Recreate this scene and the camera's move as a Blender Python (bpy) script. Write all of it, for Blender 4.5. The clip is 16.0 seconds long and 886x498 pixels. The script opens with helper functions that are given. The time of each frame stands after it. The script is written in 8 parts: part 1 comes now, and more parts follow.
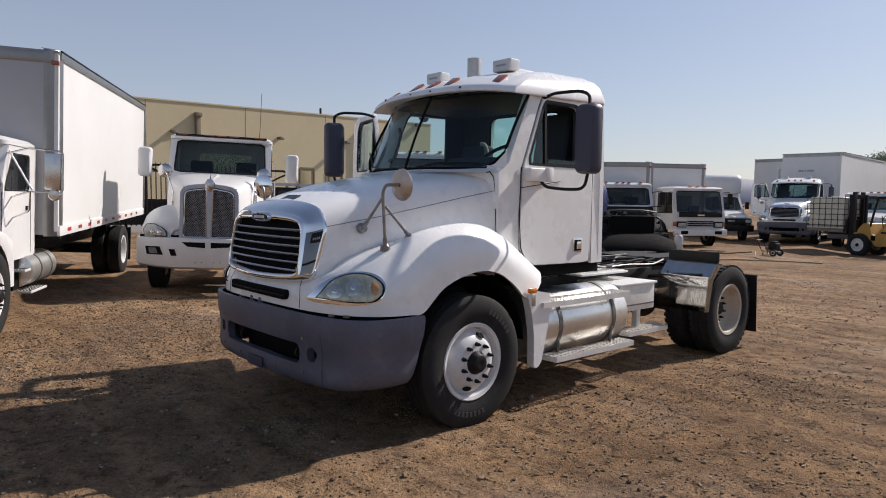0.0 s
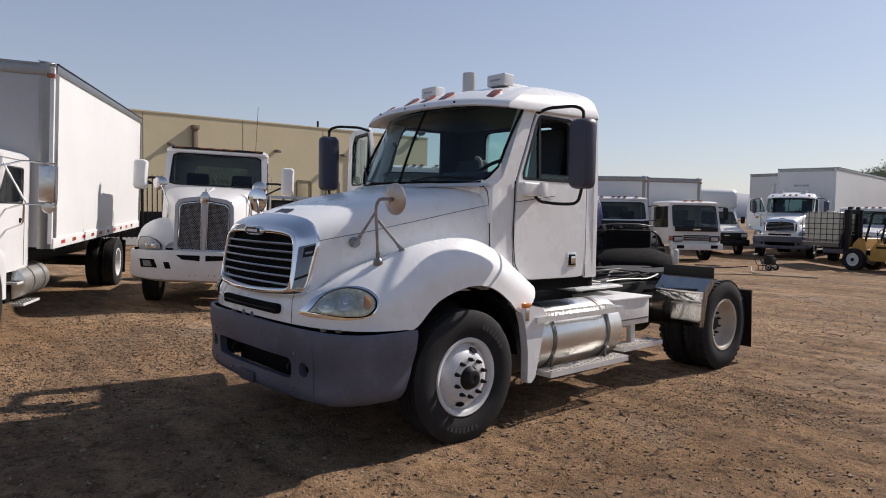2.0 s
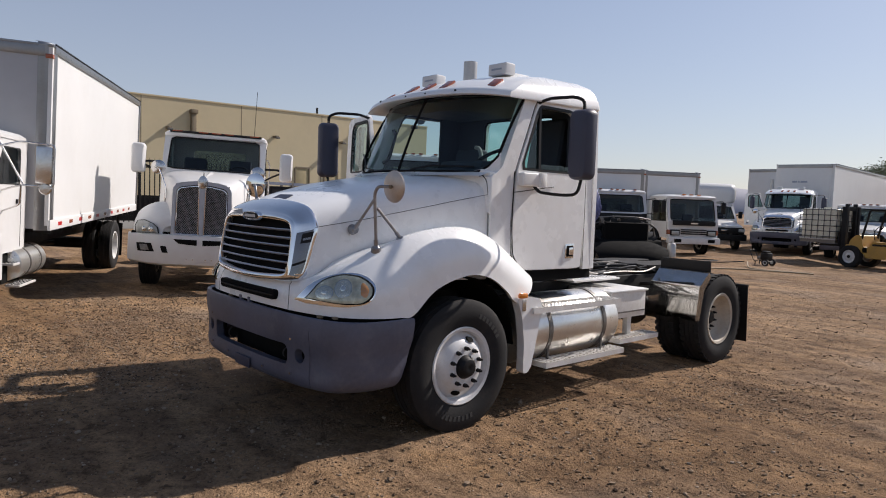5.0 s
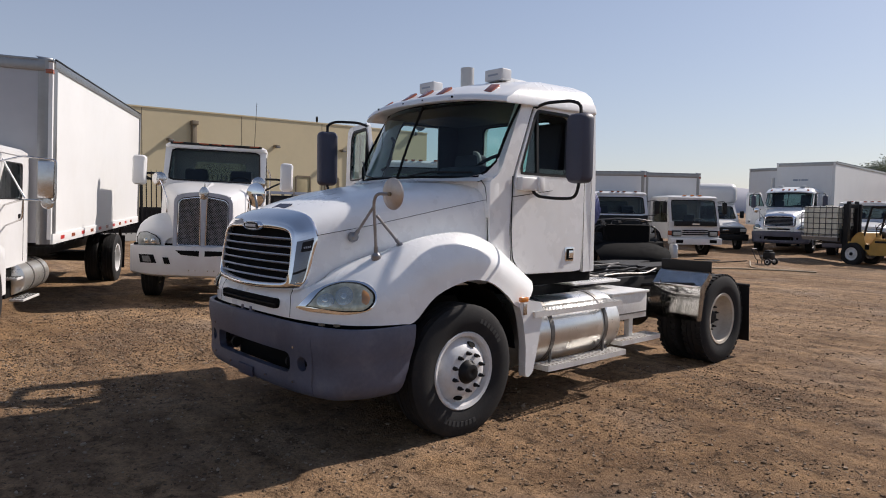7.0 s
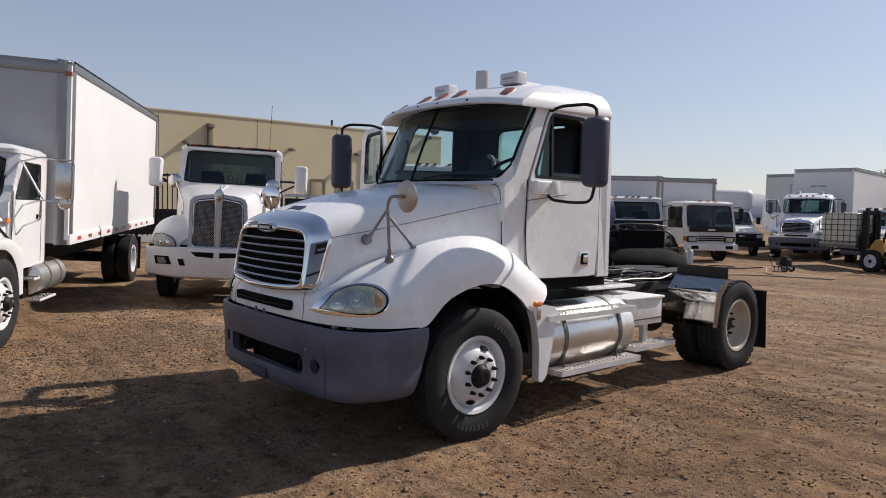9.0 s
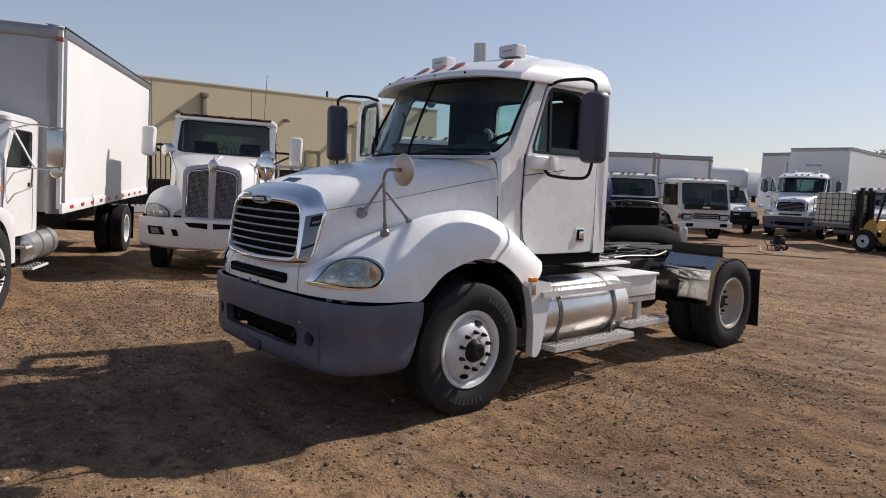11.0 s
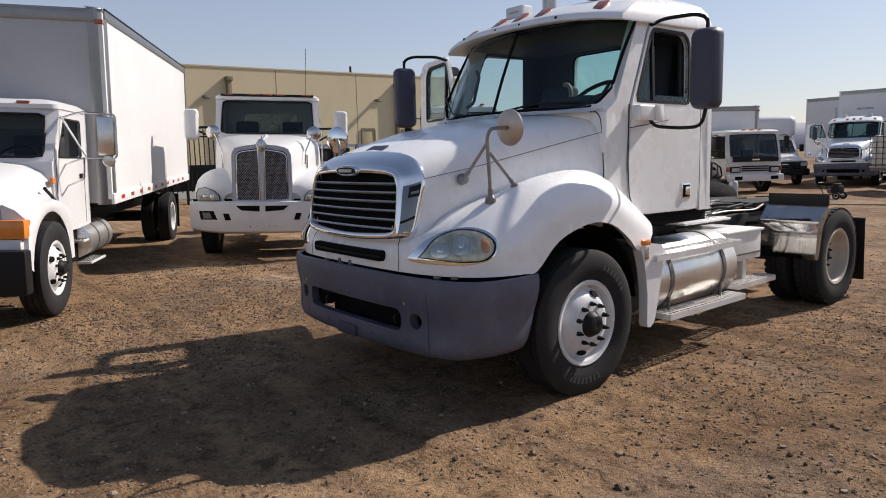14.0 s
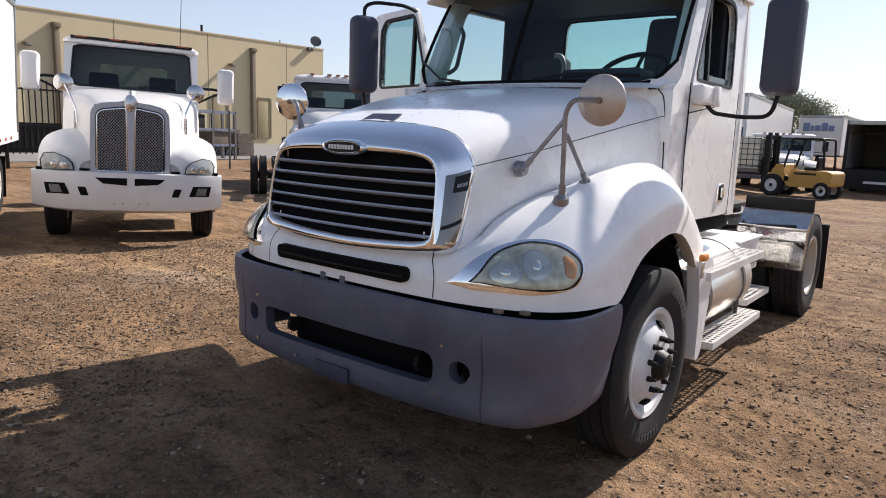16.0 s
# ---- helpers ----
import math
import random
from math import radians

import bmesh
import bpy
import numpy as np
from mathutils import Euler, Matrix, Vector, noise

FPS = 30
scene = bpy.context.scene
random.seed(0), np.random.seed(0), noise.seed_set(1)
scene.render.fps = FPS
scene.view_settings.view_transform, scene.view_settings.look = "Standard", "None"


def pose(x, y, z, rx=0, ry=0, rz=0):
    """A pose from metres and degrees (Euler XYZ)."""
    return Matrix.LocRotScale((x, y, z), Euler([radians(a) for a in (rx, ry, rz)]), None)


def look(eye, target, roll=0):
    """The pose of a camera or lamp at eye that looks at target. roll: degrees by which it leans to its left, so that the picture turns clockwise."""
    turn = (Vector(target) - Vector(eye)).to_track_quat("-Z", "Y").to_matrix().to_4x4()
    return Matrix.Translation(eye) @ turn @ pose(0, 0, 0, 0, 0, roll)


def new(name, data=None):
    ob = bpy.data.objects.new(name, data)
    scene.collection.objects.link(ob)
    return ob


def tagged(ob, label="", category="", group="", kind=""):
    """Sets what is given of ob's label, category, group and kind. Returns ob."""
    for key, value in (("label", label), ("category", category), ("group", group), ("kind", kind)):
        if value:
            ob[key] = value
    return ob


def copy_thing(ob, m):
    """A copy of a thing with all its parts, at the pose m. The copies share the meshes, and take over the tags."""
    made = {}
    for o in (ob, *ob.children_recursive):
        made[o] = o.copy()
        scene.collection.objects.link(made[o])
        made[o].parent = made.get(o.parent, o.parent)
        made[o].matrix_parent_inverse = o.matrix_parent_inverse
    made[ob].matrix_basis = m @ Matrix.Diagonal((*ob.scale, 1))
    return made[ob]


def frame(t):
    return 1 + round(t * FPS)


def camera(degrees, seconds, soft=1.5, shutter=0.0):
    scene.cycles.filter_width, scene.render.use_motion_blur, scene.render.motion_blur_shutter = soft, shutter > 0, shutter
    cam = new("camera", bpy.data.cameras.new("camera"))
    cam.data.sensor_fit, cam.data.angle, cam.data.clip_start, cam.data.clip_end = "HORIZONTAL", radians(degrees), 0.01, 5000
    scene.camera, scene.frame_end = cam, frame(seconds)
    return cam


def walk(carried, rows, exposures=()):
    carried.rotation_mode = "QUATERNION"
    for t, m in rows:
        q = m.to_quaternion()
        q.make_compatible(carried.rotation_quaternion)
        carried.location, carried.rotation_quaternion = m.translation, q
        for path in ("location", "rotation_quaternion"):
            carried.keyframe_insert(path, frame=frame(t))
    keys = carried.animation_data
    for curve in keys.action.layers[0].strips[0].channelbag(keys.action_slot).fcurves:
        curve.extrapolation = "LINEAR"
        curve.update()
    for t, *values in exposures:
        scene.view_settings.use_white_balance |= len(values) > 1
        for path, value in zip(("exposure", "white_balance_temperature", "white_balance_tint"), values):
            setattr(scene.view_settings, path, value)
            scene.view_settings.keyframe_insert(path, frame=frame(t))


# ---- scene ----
cam = camera(66.4, 16.0, soft=1.0)

PATH = [
    (0, (4.853, -3.569, 1.734), (3.354, -2.252, 1.589), 0.8),
    (0.5, (4.845, -3.562, 1.735), (3.34, -2.25, 1.612), 1.6),
    (1, (4.855, -3.542, 1.737), (3.342, -2.238, 1.639), 0.3),
    (1.5, (4.867, -3.538, 1.745), (3.392, -2.19, 1.668), 0.5),
    (2, (4.858, -3.538, 1.743), (3.364, -2.214, 1.637), 1.0),
    (2.5, (4.818, -3.538, 1.751), (3.343, -2.191, 1.656), 1.9),
    (3, (4.81, -3.527, 1.744), (3.359, -2.154, 1.637), 2.7),
    (3.5, (4.826, -3.526, 1.741), (3.371, -2.159, 1.624), 2.3),
    (4, (4.838, -3.527, 1.739), (3.367, -2.178, 1.609), 2.1),
    (4.5, (4.845, -3.538, 1.736), (3.361, -2.206, 1.598), 2.3),
    (7, (4.883, -3.542, 1.739), (3.39, -2.217, 1.619), 0.9),
    (7.5, (4.895, -3.539, 1.738), (3.397, -2.216, 1.649), 1.2),
    (8, (4.881, -3.529, 1.736), (3.379, -2.212, 1.651), 1.1),
    (8.5, (4.869, -3.533, 1.734), (3.364, -2.22, 1.642), 1.7),
    (9, (4.864, -3.529, 1.732), (3.344, -2.233, 1.623), 1.3),
    (11.3, (4.839, -3.517, 1.733), (3.339, -2.212, 1.525), 1.9),
    (11.5, (4.842, -3.509, 1.728), (3.341, -2.205, 1.516), 1.1),
    (12, (4.837, -3.503, 1.724), (3.345, -2.187, 1.519), 0.8),
    (12.5, (4.815, -3.518, 1.721), (3.336, -2.185, 1.533), 1.8),
    (13, (4.613, -3.616, 1.724), (3.135, -2.291, 1.474), 2.6),
    (13.5, (4.459, -3.687, 1.73), (3.057, -2.284, 1.474), 4.0),
    (14, (4.127, -3.639, 1.664), (2.579, -2.401, 1.395), -1.5),
    (14.5, (3.754, -3.653, 1.643), (2.268, -2.343, 1.37), -1.1),
    (15, (3.303, -3.57, 1.631), (1.93, -2.149, 1.322), 1.5),
    (15.5, (2.856, -3.559, 1.641), (1.522, -2.1, 1.34), 0.7),
    (16, (2.424, -3.45, 1.655), (1.202, -1.901, 1.326), 2.1),
]
walk(cam, [(t, look(eye, target, roll)) for t, eye, target, roll in PATH],
     [(0, 0.20, 6850, 15), (12.5, 0.20, 6850, 15), (14, 0.30, 6900, 15), (15, 0.50, 6900, 15), (16, 0.72, 6850, 15)])

# ---- light: a sun behind the truck, clear hazy sky ----
SUN = Vector((0.19, 1.26, 1.0)).normalized()
world = bpy.data.worlds.new("sky")
scene.world = world
world.use_nodes = True
wn, wl = world.node_tree.nodes, world.node_tree.links
sky = wn.new("ShaderNodeTexSky")
sky.sky_type = "NISHITA"
sky.sun_disc = False
sky.sun_elevation = math.asin(SUN.z)
sky.sun_rotation = math.atan2(SUN.x, SUN.y)
sky.air_density, sky.dust_density, sky.ozone_density, sky.altitude = 1.0, 0.6, 2.0, 300
wn["Background"].inputs["Strength"].default_value = 0.096
haze = wn.new("ShaderNodeMix")
haze.data_type = "RGBA"
wc, wz, wr = wn.new("ShaderNodeTexCoord"), wn.new("ShaderNodeSeparateXYZ"), wn.new("ShaderNodeMapRange")
wl.new(wc.outputs["Generated"], wz.inputs[0])
wl.new(wz.outputs["Z"], wr.inputs["Value"])
wr.inputs["From Min"].default_value, wr.inputs["From Max"].default_value = 0.0, 0.6
wr.inputs["To Min"].default_value, wr.inputs["To Max"].default_value = 0.58, 0.07
wl.new(wr.outputs[0], haze.inputs["Factor"])
haze.inputs[7].default_value = (4.1, 4.5, 5.5, 1)
wl.new(sky.outputs[0], haze.inputs[6])
wl.new(haze.outputs[2], wn["Background"].inputs["Color"])
sun_data = bpy.data.lights.new("sun", "SUN")
sun_data.energy, sun_data.angle, sun_data.color = 4.65, radians(0.53), (1.0, 0.97, 0.92)
sun_lamp = new("sun", sun_data)
sun_lamp.matrix_world = look(SUN * 60, (0, 0, 0))


# ---- materials ----
def node_mat(name):
    m = bpy.data.materials.new(name)
    m.use_nodes = True
    return m, m.node_tree.nodes, m.node_tree.links, m.node_tree.nodes["Principled BSDF"]


def mat(name, color, rough=0.5, metal=0.0, vary=0.12, scale=3.0, fine=60.0, bump=0.0, bump_scale=80.0, dirt=0.0,
        dirt_color=(0.22, 0.15, 0.10), spec=0.5, coat=0.0, rough_vary=0.15):
    """Paint, plastic, rubber or metal with blotches at two scales, dust and a fine relief."""
    m, n, l, p = node_mat(name)
    tc = n.new("ShaderNodeTexCoord")
    big, small = n.new("ShaderNodeTexNoise"), n.new("ShaderNodeTexNoise")
    big.inputs["Scale"].default_value, small.inputs["Scale"].default_value = scale, fine
    big.inputs["Detail"].default_value = 6
    small.inputs["Detail"].default_value = 4
    for t in (big, small):
        l.new(tc.outputs["Object"], t.inputs["Vector"])
    mixf = n.new("ShaderNodeMath")
    mixf.operation = "MULTIPLY_ADD"
    l.new(small.outputs["Fac"], mixf.inputs[0])
    mixf.inputs[1].default_value = 0.4
    l.new(big.outputs["Fac"], mixf.inputs[2])
    ramp = n.new("ShaderNodeMapRange")
    ramp.inputs["From Min"].default_value, ramp.inputs["From Max"].default_value = 0.4, 1.0
    ramp.inputs["To Min"].default_value, ramp.inputs["To Max"].default_value = 1 - vary, 1 + vary
    l.new(mixf.outputs[0], ramp.inputs["Value"])
    mul = n.new("ShaderNodeVectorMath")
    mul.operation = "SCALE"
    mul.inputs[0].default_value = color
    l.new(ramp.outputs[0], mul.inputs["Scale"])
    out = mul.outputs[0]
    if dirt:
        dn = n.new("ShaderNodeTexNoise")
        dn.inputs["Scale"].default_value, dn.inputs["Detail"].default_value = scale * 2.3, 8
        dn.inputs["Roughness"].default_value = 0.7
        l.new(tc.outputs["Object"], dn.inputs["Vector"])
        dr = n.new("ShaderNodeMapRange")
        dr.inputs["From Min"].default_value, dr.inputs["From Max"].default_value = 0.5, 0.78
        dr.inputs["To Min"].default_value, dr.inputs["To Max"].default_value = 0.05 * dirt, dirt
        l.new(dn.outputs["Fac"], dr.inputs["Value"])
        mx = n.new("ShaderNodeMix")
        mx.data_type = "RGBA"
        l.new(dr.outputs[0], mx.inputs["Factor"])
        l.new(out, mx.inputs[6])
        mx.inputs[7].default_value = (*dirt_color, 1)
        out = mx.outputs[2]
    l.new(out, p.inputs["Base Color"])
    rr = n.new("ShaderNodeMapRange")
    rr.inputs["From Min"].default_value, rr.inputs["From Max"].default_value = 0.4, 1.0
    rr.inputs["To Min"].default_value, rr.inputs["To Max"].default_value = max(0.02, rough * (1 - rough_vary)), min(1, rough * (1 + rough_vary))
    l.new(mixf.outputs[0], rr.inputs["Value"])
    l.new(rr.outputs[0], p.inputs["Roughness"])
    p.inputs["Metallic"].default_value = metal
    p.inputs["Specular IOR Level"].default_value = spec
    p.inputs["Coat Weight"].default_value = coat
    p.inputs["Coat Roughness"].default_value = 0.08
    if bump:
        bn, bp = n.new("ShaderNodeTexNoise"), n.new("ShaderNodeBump")
        bn.inputs["Scale"].default_value, bn.inputs["Detail"].default_value = bump_scale, 5
        l.new(tc.outputs["Object"], bn.inputs["Vector"])
        bp.inputs["Strength"].default_value, bp.inputs["Distance"].default_value = bump, 0.01
        l.new(bn.outputs["Fac"], bp.inputs["Height"])
        l.new(bp.outputs[0], p.inputs["Normal"])
    return m


def glass(name, tint, rough=0.01, clear=0.8):
    """A thin pane: part clear tint, part mirror that grows at grazing angles."""
    m, n, l, p = node_mat(name)
    n.remove(p)
    tr, gl, mix, lw = n.new("ShaderNodeBsdfTransparent"), n.new("ShaderNodeBsdfGlossy"), n.new("ShaderNodeMixShader"), n.new("ShaderNodeLayerWeight")
    tr.inputs[0].default_value = (*[c * clear for c in tint], 1)
    gl.inputs["Roughness"].default_value = rough
    lw.inputs["Blend"].default_value = 0.5
    pw, ma = n.new("ShaderNodeMath"), n.new("ShaderNodeMath")
    pw.operation, ma.operation = "POWER", "MULTIPLY_ADD"
    pw.inputs[1].default_value, ma.inputs[1].default_value, ma.inputs[2].default_value = 5.0, 0.94, 0.045
    l.new(lw.outputs["Facing"], pw.inputs[0])
    l.new(pw.outputs[0], ma.inputs[0])
    l.new(ma.outputs[0], mix.inputs[0])
    l.new(tr.outputs[0], mix.inputs[1])
    l.new(gl.outputs[0], mix.inputs[2])
    l.new(mix.outputs[0], n["Material Output"].inputs["Surface"])
    return m


def ground_mat():
    m, n, l, p = node_mat("dirt_ground")
    tc = n.new("ShaderNodeTexCoord")
    noises = []
    for sc, det, ro in ((0.16, 5, 0.6), (1.1, 6, 0.62), (7.0, 6, 0.65), (38.0, 4, 0.7)):
        t = n.new("ShaderNodeTexNoise")
        t.inputs["Scale"].default_value, t.inputs["Detail"].default_value, t.inputs["Roughness"].default_value = sc, det, ro
        l.new(tc.outputs["Object"], t.inputs["Vector"])
        t.inputs["Distortion"].default_value = 0.7
        noises.append(t)
    # wheel tracks: long streaks along the lane
    mp = n.new("ShaderNodeMapping")
    mp.inputs["Rotation"].default_value = (0, 0, radians(38))
    mp.inputs["Scale"].default_value = (0.25, 2.2, 1)
    l.new(tc.outputs["Object"], mp.inputs["Vector"])
    st = n.new("ShaderNodeTexNoise")
    st.inputs["Scale"].default_value, st.inputs["Detail"].default_value = 1.4, 5
    l.new(mp.outputs[0], st.inputs["Vector"])
    def ramp(src, stops):
        r = n.new("ShaderNodeValToRGB")
        r.color_ramp.elements[0].position, r.color_ramp.elements[0].color = stops[0][0], (*stops[0][1], 1)
        r.color_ramp.elements[1].position, r.color_ramp.elements[1].color = stops[-1][0], (*stops[-1][1], 1)
        for pos, c in stops[1:-1]:
            r.color_ramp.elements.new(pos).color = (*c, 1)
        l.new(src, r.inputs[0])
        return r.outputs[0]
    def mixc(kind, fac, a, b):
        x = n.new("ShaderNodeMix")
        x.data_type, x.blend_type = "RGBA", kind
        if isinstance(fac, float):
            x.inputs["Factor"].default_value = fac
        else:
            l.new(fac, x.inputs["Factor"])
        l.new(a, x.inputs[6])
        l.new(b, x.inputs[7])
        return x.outputs[2]
    base = ramp(noises[0].outputs["Fac"], [(0.35, (0.178, 0.107, 0.057)), (0.52, (0.243, 0.153, 0.087)), (0.68, (0.318, 0.212, 0.126))])
    mid = ramp(noises[1].outputs["Fac"], [(0.3, (0.70, 0.68, 0.66)), (0.5, (1.0, 1.0, 1.0)), (0.72, (1.22, 1.19, 1.12))])
    fine = ramp(noises[2].outputs["Fac"], [(0.34, (0.42, 0.40, 0.38)), (0.45, (0.92, 0.92, 0.92)), (0.70, (1.28, 1.27, 1.24))])
    grit = ramp(noises[3].outputs["Fac"], [(0.34, (0.58, 0.56, 0.55)), (0.46, (1, 1, 1)), (0.68, (1.36, 1.35, 1.33))])
    streak = ramp(st.outputs["Fac"], [(0.38, (0.72, 0.71, 0.73)), (0.55, (1, 1, 1)), (0.7, (1.16, 1.14, 1.08))])
    col = base
    for layer in (mid, fine, grit, streak):
        col = mixc("MULTIPLY", 1.0, col, layer)
    # greyer crushed patches
    gp = n.new("ShaderNodeTexNoise")
    gp.inputs["Scale"].default_value, gp.inputs["Detail"].default_value = 0.55, 4
    l.new(tc.outputs["Object"], gp.inputs["Vector"])
    gr = n.new("ShaderNodeMapRange")
    gr.inputs["From Min"].default_value, gr.inputs["From Max"].default_value = 0.52, 0.66
    gr.inputs["To Max"].default_value = 0.3
    l.new(gp.outputs["Fac"], gr.inputs["Value"])
    gh = n.new("ShaderNodeHueSaturation")
    gh.inputs["Saturation"].default_value, gh.inputs["Value"].default_value = 0.45, 0.92
    l.new(col, gh.inputs["Color"])
    col = mixc("MIX", gr.outputs[0], col, gh.outputs[0])
    # scattered gravel specks, grey and brown
    vo = n.new("ShaderNodeTexVoronoi")
    vo.inputs["Scale"].default_value = 55
    l.new(tc.outputs["Object"], vo.inputs["Vector"])
    sp = n.new("ShaderNodeMapRange")
    sp.inputs["From Min"].default_value, sp.inputs["From Max"].default_value = 0.30, 0.18
    sp.inputs["To Min"].default_value, sp.inputs["To Max"].default_value = 0.0, 0.6
    l.new(vo.outputs["Distance"], sp.inputs["Value"])
    msk = n.new("ShaderNodeMath")
    msk.operation = "MULTIPLY"
    gm = n.new("ShaderNodeMapRange")
    gm.inputs["From Min"].default_value, gm.inputs["From Max"].default_value = 0.5, 0.62
    l.new(noises[1].outputs["Fac"], gm.inputs["Value"])
    l.new(sp.outputs[0], msk.inputs[0])
    l.new(gm.outputs[0], msk.inputs[1])
    hs = n.new("ShaderNodeHueSaturation")
    hs.inputs["Color"].default_value = (0.30, 0.25, 0.21, 1)
    l.new(vo.outputs["Color"], hs.inputs["Value"])
    col = mixc("MIX", msk.outputs[0], col, hs.outputs[0])
    l.new(col, p.inputs["Base Color"])
    p.inputs["Roughness"].default_value = 0.93
    p.inputs["Specular IOR Level"].default_value = 0.15
    add = n.new("ShaderNodeMath")
    add.operation = "MULTIPLY_ADD"
    l.new(noises[3].outputs["Fac"], add.inputs[0])
    add.inputs[1].default_value = 0.7
    l.new(noises[2].outputs["Fac"], add.inputs[2])
    add2 = n.new("ShaderNodeMath")
    add2.operation = "MULTIPLY_ADD"
    l.new(msk.outputs[0], add2.inputs[0])
    add2.inputs[1].default_value = 0.5
    l.new(add.outputs[0], add2.inputs[2])
    bp = n.new("ShaderNodeBump")
    bp.inputs["Strength"].default_value, bp.inputs["Distance"].default_value = 0.95, 0.032
    l.new(add2.outputs[0], bp.inputs["Height"])
    l.new(bp.outputs[0], p.inputs["Normal"])
    return m


M_WHITE = mat("white_truck_paint", (0.88, 0.88, 0.87), 0.28, vary=0.05, scale=1.2, fine=9, dirt=0.2, dirt_color=(0.45, 0.40, 0.34), coat=0.25)
M_WHITE2 = mat("white_fleet_paint", (0.67, 0.67, 0.67), 0.35, vary=0.06, scale=1.0, fine=8, dirt=0.25, dirt_color=(0.45, 0.38, 0.3), coat=0.15)
M_BOXWHITE = mat("white_box_panel", (0.665, 0.665, 0.66), 0.42, vary=0.05, scale=0.6, fine=5, dirt=0.15, dirt_color=(0.5, 0.46, 0.4))
M_BUMPER = mat("grey_plastic_bumper", (0.086, 0.092, 0.132), 0.46, vary=0.3, scale=2.6, fine=40, dirt=0.42, dirt_color=(0.20, 0.19, 0.20), bump=0.12, bump_scale=220)
M_CHROME = mat("chrome", (0.80, 0.80, 0.81), 0.06, metal=1.0, vary=0.04, scale=4, fine=60, rough_vary=0.5)
M_CHROME_DULL = mat("worn_chrome", (0.62, 0.61, 0.60), 0.22, metal=1.0, vary=0.12, scale=9, fine=90, dirt=0.35, dirt_color=(0.3, 0.22, 0.16))
M_ALU = mat("brushed_aluminium", (0.80, 0.79, 0.76), 0.30, metal=0.85, vary=0.1, scale=5, fine=70, dirt=0.25, dirt_color=(0.35, 0.28, 0.22))
M_TREAD = mat("aluminium_tread", (0.74, 0.73, 0.71), 0.45, metal=0.3, vary=0.12, scale=8, fine=90, dirt=0.3, dirt_color=(0.34, 0.27, 0.2))
M_RUBBER = mat("tyre_rubber", (0.017, 0.017, 0.018), 0.78, vary=0.3, scale=5, fine=60, dirt=0.3, dirt_color=(0.07, 0.055, 0.045), bump=0.15, bump_scale=90, spec=0.25)
M_BLACK = mat("black_plastic", (0.009, 0.009, 0.010), 0.5, vary=0.2, scale=6, fine=60, dirt=0.12, dirt_color=(0.05, 0.043, 0.038), spec=0.25)
M_SHELL = mat("dark_mirror_shell", (0.042, 0.045, 0.074), 0.5, vary=0.12, scale=6, fine=60, bump=0.08, bump_scale=250)
M_FRAME = mat("black_chassis_steel", (0.014, 0.014, 0.015), 0.6, vary=0.25, scale=5, fine=50, dirt=0.3, dirt_color=(0.06, 0.048, 0.038), spec=0.22)
M_STEELW = mat("white_steel_wheel", (0.66, 0.66, 0.66), 0.38, vary=0.08, scale=5, fine=40, dirt=0.35, dirt_color=(0.33, 0.25, 0.18))
M_TANWHEEL = mat("dusty_wheel_rim", (0.50, 0.44, 0.36), 0.5, vary=0.15, scale=5, fine=40, dirt=0.5, dirt_color=(0.28, 0.21, 0.15))
M_AMBER = mat("amber_lens", (0.75, 0.23, 0.03), 0.2, vary=0.1, scale=10, coat=0.5)
M_REDLENS = mat("faded_red_amber_lens", (0.33, 0.085, 0.04), 0.25, vary=0.15, scale=12, coat=0.4)
M_RED = mat("red_reflector", (0.5, 0.03, 0.03), 0.3, vary=0.15, scale=10)
M_REARGLASS = glass("rear_window_glass", (0.84, 0.98, 0.95), clear=0.96)
M_GLASS = glass("windscreen_glass", (0.66, 0.86, 0.86), clear=0.82)
M_DARKGLASS = glass("dark_glass", (0.62, 0.72, 0.74), clear=0.7)
M_CLEAR = glass("clear_lens", (0.96, 0.96, 0.91), clear=0.96, rough=0.06)
M_MIRROR = mat("mirror_glass", (0.82, 0.82, 0.82), 0.03, metal=1.0, vary=0.01)
M_SEAT = mat("grey_seat_cloth", (0.045, 0.052, 0.070), 0.85, vary=0.2, scale=8, fine=90, bump=0.2, bump_scale=160)
M_DASH = mat("dark_dashboard", (0.026, 0.030, 0.042), 0.6, vary=0.15, scale=6, bump=0.1, bump_scale=200)
# near-black for joints and seals, and for hollows where shade is painted in
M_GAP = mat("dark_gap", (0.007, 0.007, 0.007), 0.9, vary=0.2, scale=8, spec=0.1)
M_STUCCO = mat("tan_painted_concrete", (0.60, 0.50, 0.32), 0.85, vary=0.06, scale=0.25, fine=2.5, bump=0.2, bump_scale=30, dirt=0.12, dirt_color=(0.36, 0.29, 0.19))
M_TANDARK = mat("brown_downspout", (0.20, 0.155, 0.10), 0.7, vary=0.1, scale=3)
M_ASPHALT = mat("pale_asphalt_yard", (0.19, 0.18, 0.165), 0.9, vary=0.12, scale=0.5, fine=10)
M_GROUND = ground_mat()
M_YELLOW = mat("yellow_forklift_paint", (0.46, 0.26, 0.05), 0.5, vary=0.14, scale=4, fine=40, dirt=0.35, dirt_color=(0.22, 0.16, 0.1))
# leaf green lightened in the base colour for the haze of distance
M_LEAF = mat("haze_paled_leaves", (0.21, 0.235, 0.15), 0.75, vary=0.35, scale=1.5, fine=12)
M_BARK = mat("bark", (0.12, 0.09, 0.06), 0.9, vary=0.25, scale=6, bump=0.4, bump_scale=40)
